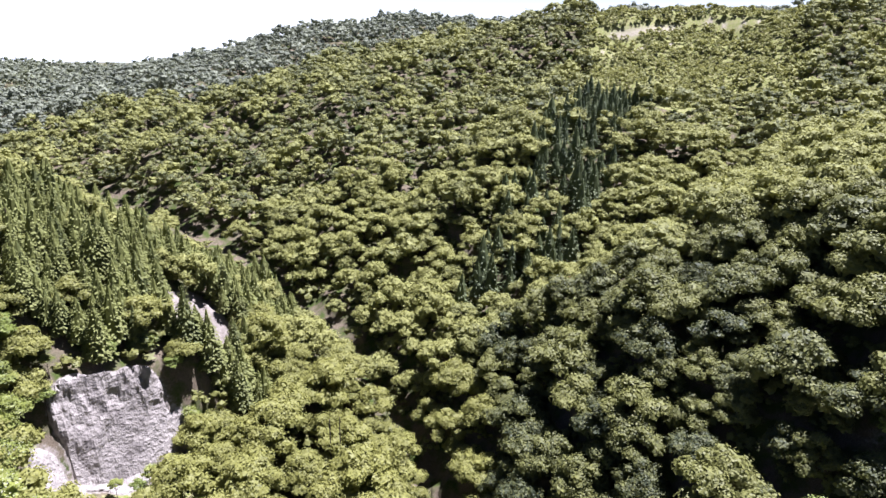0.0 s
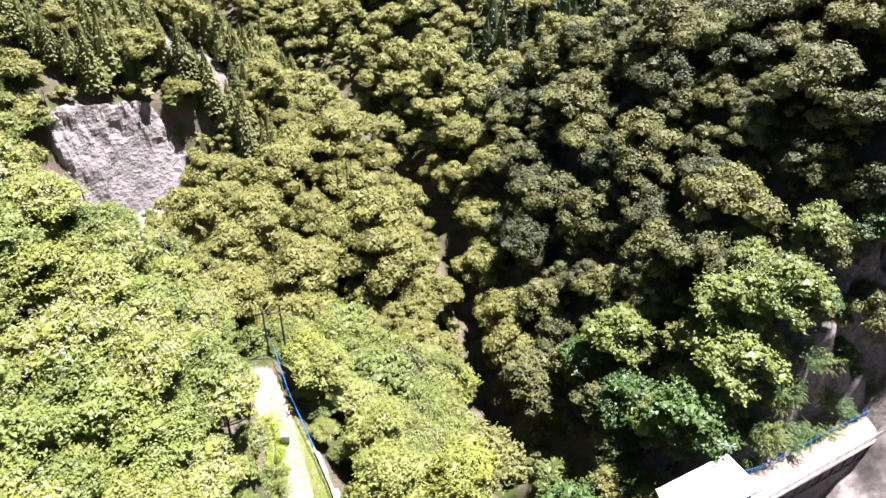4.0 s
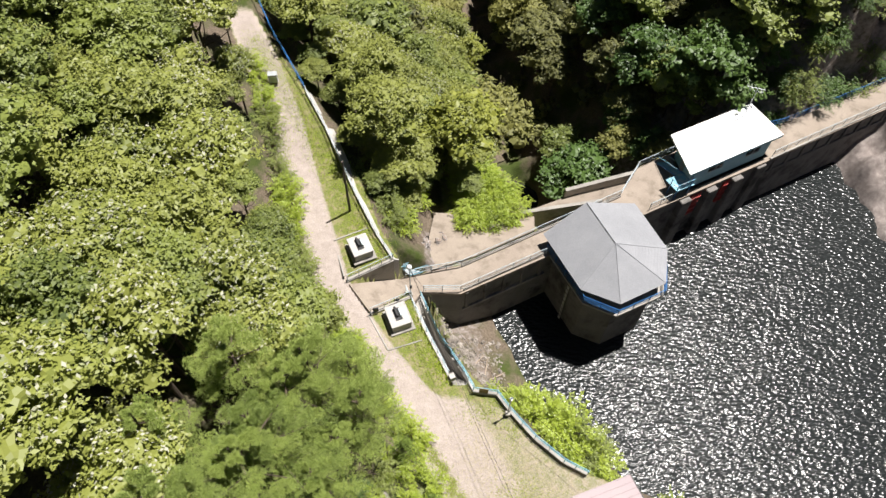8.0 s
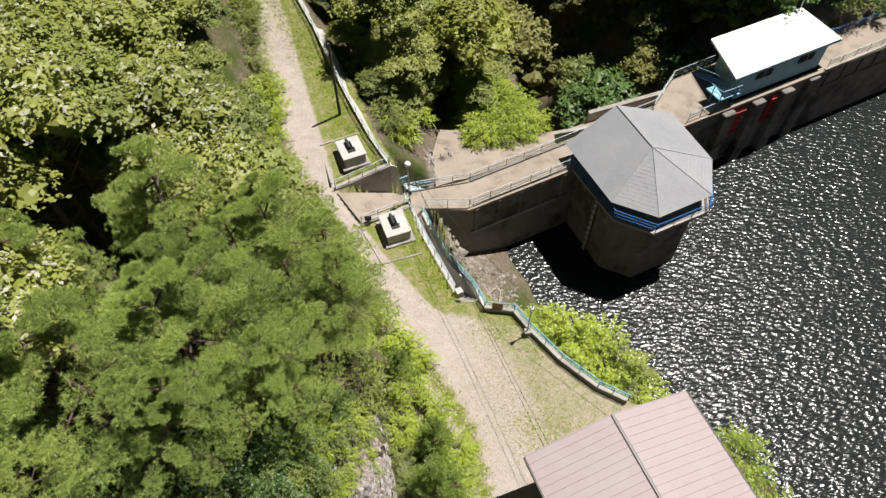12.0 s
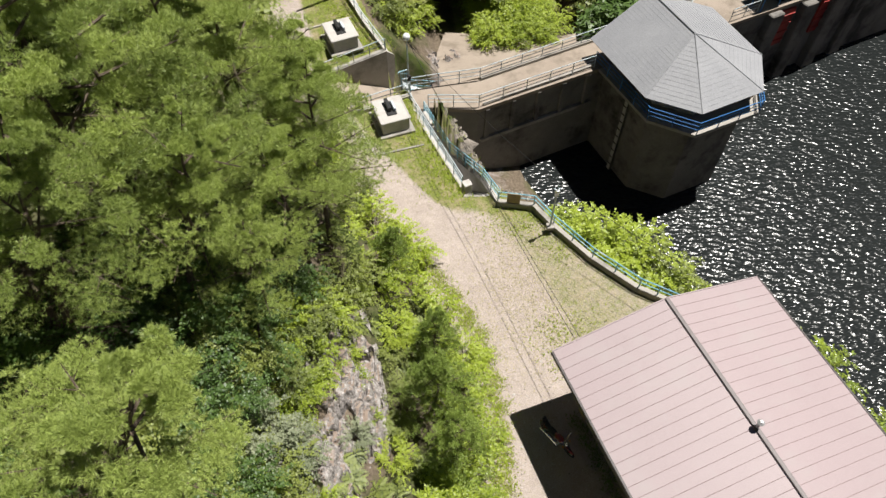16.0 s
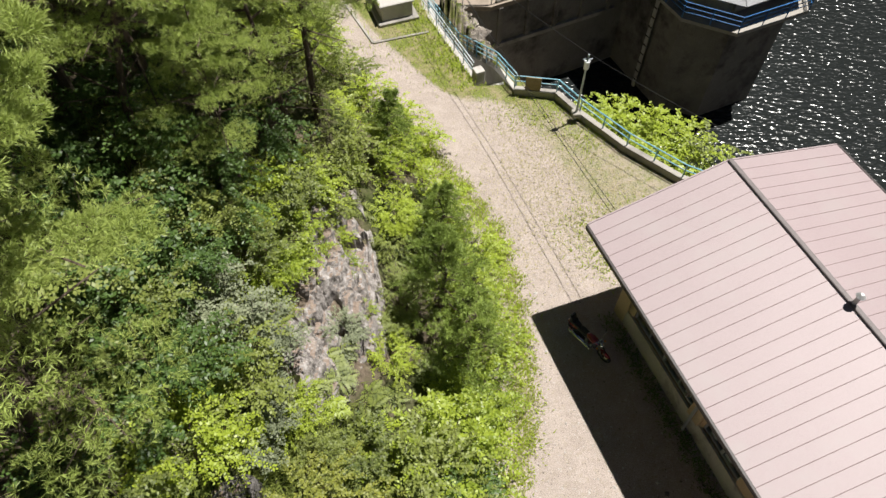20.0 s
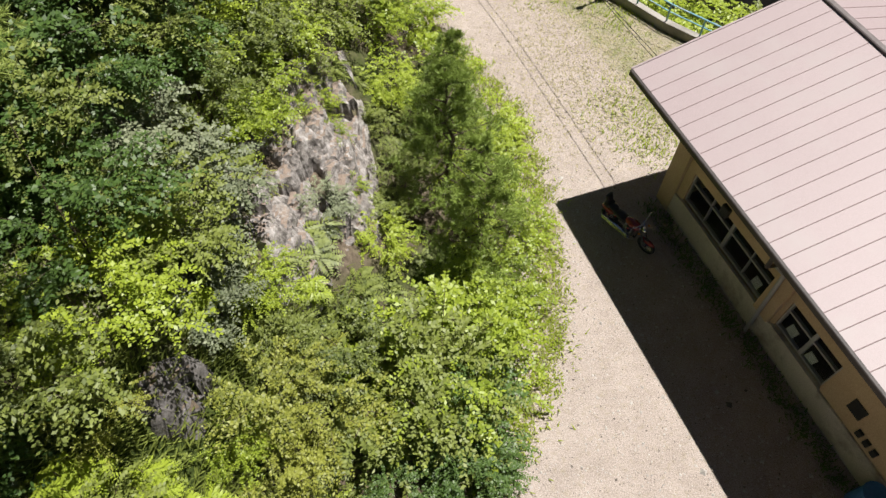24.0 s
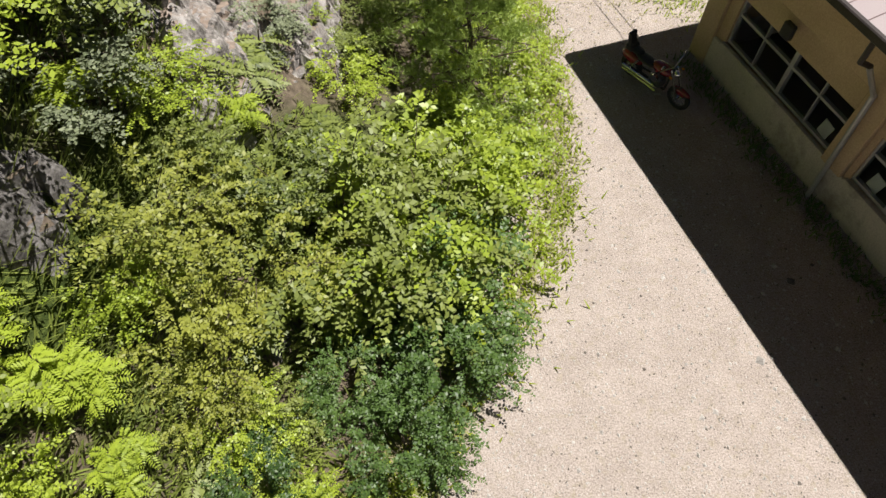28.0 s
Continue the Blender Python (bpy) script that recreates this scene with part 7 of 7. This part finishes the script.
SHRUBS += [(-4.6, 2.6, 0.75, 0), (-4.9, 4.0, 0.9, 5), (-4.2, 4.8, 0.75, 0), (-5.0, 1.0, 0.7, 2), (-1.3, 0.6, 0.5, 5), (-1.2, 2.2, 0.5, 1), (-1.4, 3.8, 0.5, 1), (-1.5, -0.7, 0.55, 0), (-1.2, 5.0, 0.6, 2)]
SHRUBS += [(-3.3, 3.4, 0.42, 0), (-2.9, 2.4, 0.36, 2), (-3.5, 4.4, 0.5, 5), (-2.4, 0.9, 0.3, 0), (-4.6, -0.4, 0.4, 4), (-5.4, 1.4, 0.8, 5), (-5.6, 3.4, 0.9, 0)]
SHRUBS += [(8.0 + 1.1 * (i % 4) + 0.4 * math.sin(i * 3) + 0.02 * i, 39.5 + 1.9 * (i // 4) + 0.5 * math.sin(i * 5), 1.25, (2, 0, 2)[i % 3]) for i in range(40)]
for x, y, s, k in SHRUBS:
    plant("shrub", BUSH[k], x, y, s, ("fresh yellow-green leafy shrub by the gravel yard", "mid-green leafy shrub on the slope", "bright green spreading shrub beside the track", "dark green shrub in the shade of the slope", "thin olive shrub with yellowing leaves", "mid-green leafy shrub over the rocks")[k], "shrub", "shrubs", lean=8)
for x, y, s in ((-5.0, -1.9, 1.0), (-6.2, -1.2, 1.1), (-3.0, -0.2, 0.6), (-4.9, -4.0, 0.8)):
    plant("willow_shrub", WILLOW[0], x, y, s, "grey-green willow shrub on the rocky slope", "shrub", "grey shrubs", lean=10)
for x, y, s, k in ((-4.7, -7.7, 0.62, 0), (-5.7, -8.4, 0.58, 1), (-4.3, -8.7, 0.5, 0), (-5.6, -7.4, 0.55, 1), (-5.0, -4.2, 0.55, 0), (-3.1, -2.9, 0.45, 1), (-6.7, -7.6, 0.7, 0), (-5.2, -8.0, 0.55, 1)):
    plant("sumac", SUMAC[k], x, y, s, "bright sumac shrub with feathered leaves", "shrub", "sumacs", lean=6)
for i in range(46):
    y = rng.uniform(-11, 6)
    x = float(np.interp(y, SLOPE_Y, SLOPE_X)) - abs(rng.normal(0, 2.6)) + 0.4
    plant("fern", FERN[i % 2], x, y, rng.uniform(0.6, 1.2), "low green fern on the shaded slope", "plant", "ferns", lean=12)


def wood(name, label, x, y, radius, n, size, mat, seed, lumps=9, tall=1.9, cedar=False, lift=0.6, facets=2, spread=0.26):
    """Distant forest: every tree a domed heap of leafy lumps, joined."""
    r = np.random.default_rng(seed)
    z = ground_z(x, y)
    m = len(x)
    sc = np.clip(r.lognormal(0, spread, m), 0.55, 1.6)
    kinds = 24
    pick = r.integers(0, kinds, m)
    a = r.uniform(0, 6.28, m)
    c, s = np.cos(a)[:, None, None], np.sin(a)[:, None, None]
    shapes = []
    for _ in range(kinds):
        if cedar:
            shapes.append(cedar_quads(r, radius, radius * 4.2, n, 7, 5))
        else:
            lc, lr = crown_lumps(r, radius, radius * tall, lumps, (0.24, 0.42))
            p, nr = crown_points(r, n, lc, lr, up=0.3, flat=0.75, jitter=0.3)
            shapes.append(np.concatenate([leaf_quads(r, p, nr, size, 0.75), lump_shells(r, lc, lr, 0.75, facets, 0.24, 0.7)]))
    q = np.stack(shapes)[pick] * (sc[:, None, None, None] * np.array([1, 1, 1.0]))
    q = np.stack([q[..., 0] * c - q[..., 1] * s + x[:, None, None], q[..., 0] * s + q[..., 1] * c + y[:, None, None], q[..., 2] + (z + lift)[:, None, None]], -1)
    per = q.shape[1] * 4
    o = new(name, quads_mesh(name, q.reshape(-1, 4, 3), [mat]))
    tone = o.data.attributes.new("tone", "FLOAT", "POINT")
    tone.data.foreach_set("value", np.repeat(r.uniform(-0.3, 0.4, m), per).astype(np.float32))
    return tagged(o, label, "forest", kind="stuff")


def stand(xs, ys, step, lo, hi, seed, keep=None):
    r = np.random.default_rng(seed)
    X, Y = np.meshgrid(np.arange(*xs, step), np.arange(*ys, step))
    x, y = X.ravel() + r.uniform(-0.42, 0.42, X.size) * step, Y.ravel() + r.uniform(-0.42, 0.42, X.size) * step
    d, az = np.hypot(x, y), np.degrees(np.arctan2(x, y))
    k = (d > lo) & (d < hi) & (az > -46) & (az < 50) & (y > 0) & (clear_cut(x, y) < 0.5)
    k &= river_dist(x, y)[0] > 3.5
    if keep is not None:
        k &= keep(x, y)
    return x[k], y[k]


def cedar_zone(x, y):
    side = river_dist(x, y)[1]
    west = (side < 0) & (x < -22) & ((y > 119) | ((x < -43) & (y > 110)))
    hollow = (side > 0) & (np.abs((x - 62) - 0.62 * (y - 200)) < 16) & (y > 158) & (y < 268)
    mixed = np.sin(x * 12.9 + y * 7.7) * 43758.5
    return (west & (mixed - np.floor(mixed) < 0.85)) | (hollow & (mixed - np.floor(mixed) < 0.72))


_xy = np.array(rest)
for _keep, _m, _s in ((_xy[:, 0] <= 24, "leaf_shade", 20), (_xy[:, 0] > 24, "leaf_gully_shade", 36)):
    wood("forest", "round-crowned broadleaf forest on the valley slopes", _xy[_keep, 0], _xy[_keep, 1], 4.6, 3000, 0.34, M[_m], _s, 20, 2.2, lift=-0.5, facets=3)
x, y = stand((-170, 190), (60, 240), 6.2, 140, 238, 21, lambda x, y: ~cedar_zone(x, y))
wood("forest", "broadleaf forest on the middle valley slopes", x, y, 4.6, 1050, 0.42, M["leaf_far_haze"], 22, 13, 2.0, lift=-0.5, facets=3)
x, y = stand((-130, 0), (96, 200), 3.1, 105, 230, 23, lambda x, y: cedar_zone(x, y) & (x < 0) & (cover(x, y)[2] < 0.3))
wood("forest", "yellow-green cedar stand on the western spur", x, y, 2.1, 260, 0.72, M["sugi"], 24, cedar=True, spread=0.2)
x, y = stand((20, 130), (150, 270), 4.2, 150, 300, 34, lambda x, y: cedar_zone(x, y) & (x > 0))
wood("forest", "dark cedar stand on the valley slopes", x, y, 2.3, 110, 0.95, M["sugi_dark"], 35, cedar=True, lift=1.5, spread=0.2)
x, y = stand((-330, 420), (100, 440), 6.6, 238, 430, 25, lambda x, y: ~cedar_zone(x, y))
wood("forest", "dense green forest on the far slopes", x, y, 4.6, 190, 0.64, M["leaf_far_haze"], 26, 9, lift=-0.5)
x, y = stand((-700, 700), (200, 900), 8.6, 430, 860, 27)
wood("forest", "dense green forest on the far ridge, haze in its colour", x, y, 5.6, 40, 1.2, M["leaf_ridge_haze"], 28, 7, lift=-1.5)
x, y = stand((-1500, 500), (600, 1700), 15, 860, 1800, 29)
wood("forest", "forest on the farthest ridge, haze in its colour", x, y, 9.5, 8, 4.0, M["leaf_ridge_haze"], 30, 5, lift=-4.5, facets=1)
x, y = stand((-90, 150), (62, 240), 4.6, 66, 235, 37, lambda x, y: (cover(x, y)[2] < 0.3) & ~(((y < 72) & (x < np.interp(y, FENCE_Y, FENCE_X) + 3)) | ((x < -22) & (y > 88) & (y < 104))))
# undergrowth wears the shade-darkened leaf colour too
wood("undergrowth", "leafy undergrowth between the valley trees", x, y, 2.7, 50, 0.40, M["leaf_gully_shade"], 38, 6, 0.9, lift=0.0)
r_ = np.random.default_rng(31)
_n = 5200
_d, _a = np.sqrt(r_.uniform(285 ** 2, 470 ** 2, _n)), np.radians(r_.uniform(17.5, 35, _n))
_x, _y = _d * np.sin(_a), _d * np.cos(_a)
_free = cover(_x, _y)[0] < 0.05
_x, _y = _x[_free], _y[_free]
wood("shrubbery", "scattered young shrubs on the felled ridge", _x, _y, 1.25, 22, 0.95, M["leaf_far_haze"], 33, 5, lift=0.0)


# ---- grass, weeds and stones ----
def grass(name, label, spots, n, height, spread, mat, seed):
    r = np.random.default_rng(seed)
    k = r.integers(0, len(spots), n)
    s = np.array(spots)[k]
    x, y = s[:, 0] + r.normal(0, 1, n) * s[:, 2], s[:, 1] + r.normal(0, 1, n) * s[:, 2]
    z = ground_z(x, y)
    a = r.uniform(0, 6.28, n)
    h = height * r.uniform(0.4, 1.3, n)
    d = np.stack([np.cos(a) * spread, np.sin(a) * spread, np.ones(n)], 1) * h[:, None]
    w = np.stack([-np.sin(a), np.cos(a), np.zeros(n)], 1) * 0.02
    b = np.stack([x, y, z - 0.02], 1)
    o = new(name, quads_mesh(name, np.stack([b - w, b + w, b + d * 0.6 + w * 0.8, b + d], 1), [mat]))
    return tagged(o, label, "grass", kind="stuff")


_edge = [(float(np.interp(v, EDGE_Y, EDGE_X)) - 0.1, v, 0.45) for v in np.arange(-11, 50, 0.8)]
_verge = [(float(np.interp(v, FENCE_Y, FENCE_X)) - 1.6, v, 0.9) for v in np.arange(16, 56, 0.8)] + [(6.4, 12.2, 0.8), (7.8, 10.4, 0.7), (5.0, 12.6, 0.8), (1.5, 17.5, 1.0), (2.6, 15.6, 0.8), (-1, 19, 1.2), (7.3, 3.4, 0.6), (6.6, 5.0, 0.8), (8.2, 4.6, 0.8)]
grass("grass", "tufts of green grass along the track edges", _edge, 9000, 0.18, 0.9, M["leaf_bright"], 41)
grass("grass", "green and straw verge grass by the dam", _verge, 20000, 0.16, 1.0, M["leaf_bright"], 42)
_fringe = [(float(np.interp(v, EDGE_Y, EDGE_X)) + 0.15 + 0.25 * math.sin(v * 5), v, 0.22) for v in np.arange(-11, 12, 0.35)]
grass("grass", "low green weeds fringing the gravel yard", _fringe, 7000, 0.13, 0.9, M["leaf_bright"], 44)
grass("grass", "dry straw fringing the gravel yard", _fringe, 4000, 0.11, 1.3, M["straw"], 45)
_slope = [(-2.4 - 0.62 * k - 0.5 * math.sin(v * 4), v, 0.5) for v in np.arange(-11, 6, 0.9) for k in range(11) if not (-5.3 < -2.4 - 0.62 * k < -1.7 and -2.0 < v < 5.3)]
grass("grass", "long wild grass between the shrubs on the slope", _slope, 26000, 0.34, 1.0, M["leaf"], 47)
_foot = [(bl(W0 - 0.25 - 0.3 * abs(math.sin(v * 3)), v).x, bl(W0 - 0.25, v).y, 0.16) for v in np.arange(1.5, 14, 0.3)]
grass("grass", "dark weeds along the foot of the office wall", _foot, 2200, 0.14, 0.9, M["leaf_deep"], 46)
_dry = [(x, y, 1.1) for x in np.arange(4.5, 10, 1.6) for y in np.arange(4.5, 13, 1.6) if x < float(np.interp(y, FENCE_Y, FENCE_X)) - 0.8]
grass("grass", "short dry grass on the gravel yard", _dry, 9000, 0.075, 1.6, M["straw"], 43)


def stones(name, label, n, x0, x1, y0, y1, size, mat, seed, keep):
    r = np.random.default_rng(seed)
    x, y = r.uniform(x0, x1, n), r.uniform(y0, y1, n)
    k = keep(x, y)
    x, y = x[k], y[k]
    n = len(x)
    z = ground_z(x, y)
    s = size * r.lognormal(0, 0.45, n)
    base = np.array([[1, 0, 0], [0, 1, 0], [-1, 0, 0], [0, -1, 0], [0, 0, 0.7]], float)
    v = base[None] * s[:, None, None] * r.uniform(0.6, 1.4, (n, 5, 1))
    a = r.uniform(0, 6.28, n)
    c, q = np.cos(a)[:, None], np.sin(a)[:, None]
    v = np.stack([v[..., 0] * c - v[..., 1] * q + x[:, None], v[..., 0] * q + v[..., 1] * c + y[:, None], v[..., 2] + z[:, None] - 0.003], 2)
    i = np.arange(n)[:, None] * 5
    f = np.concatenate([i + np.array([[0, 1, 4]]), i + np.array([[1, 2, 4]]), i + np.array([[2, 3, 4]]), i + np.array([[3, 0, 4]])], 0)
    o = new(name, mesh_from(name, v.reshape(-1, 3), f, [mat]))
    return tagged(o, label, "stones", kind="stuff")


def open_yard(x, y):
    return (x > np.interp(y, EDGE_Y, EDGE_X) - 0.3) & (x < np.interp(y, FENCE_Y, FENCE_X) - 0.3)


stones("gravel", "loose pale gravel on the yard", 15000, -1, 9, -12, 7, 0.017, M["gravel_pale"], 51, open_yard)
stones("gravel", "loose dark grit on the yard", 18000, -1, 9, -12, 9, 0.0105, M["gravel_dark"], 52, open_yard)
stones("rubble", "driftwood-grey rubble on the lake shore", 500, 3, 9.5, 17, 24, 0.14, M["rock"], 53, lambda x, y: y < 25.2 + (x - 5.35) * 0.39)
for x, y, rz, L in ((8.3, 19.4, 20, 2.4), (7.6, 20.6, 75, 1.8), (8.9, 18.2, 130, 2.0), (7.0, 21.4, 40, 1.5)):
    z = float(ground_z(x, y)) + 0.2
    v = Vector((math.cos(radians(rz)), math.sin(radians(rz)), 0.1)) * L / 2
    tagged(part("driftwood", rod(Vector((x, y, z)) - v, Vector((x, y, z)) + v, 0.09, 0.04, 7), M["drift"]), "bleached driftwood log on the shore", "log", "driftwood")
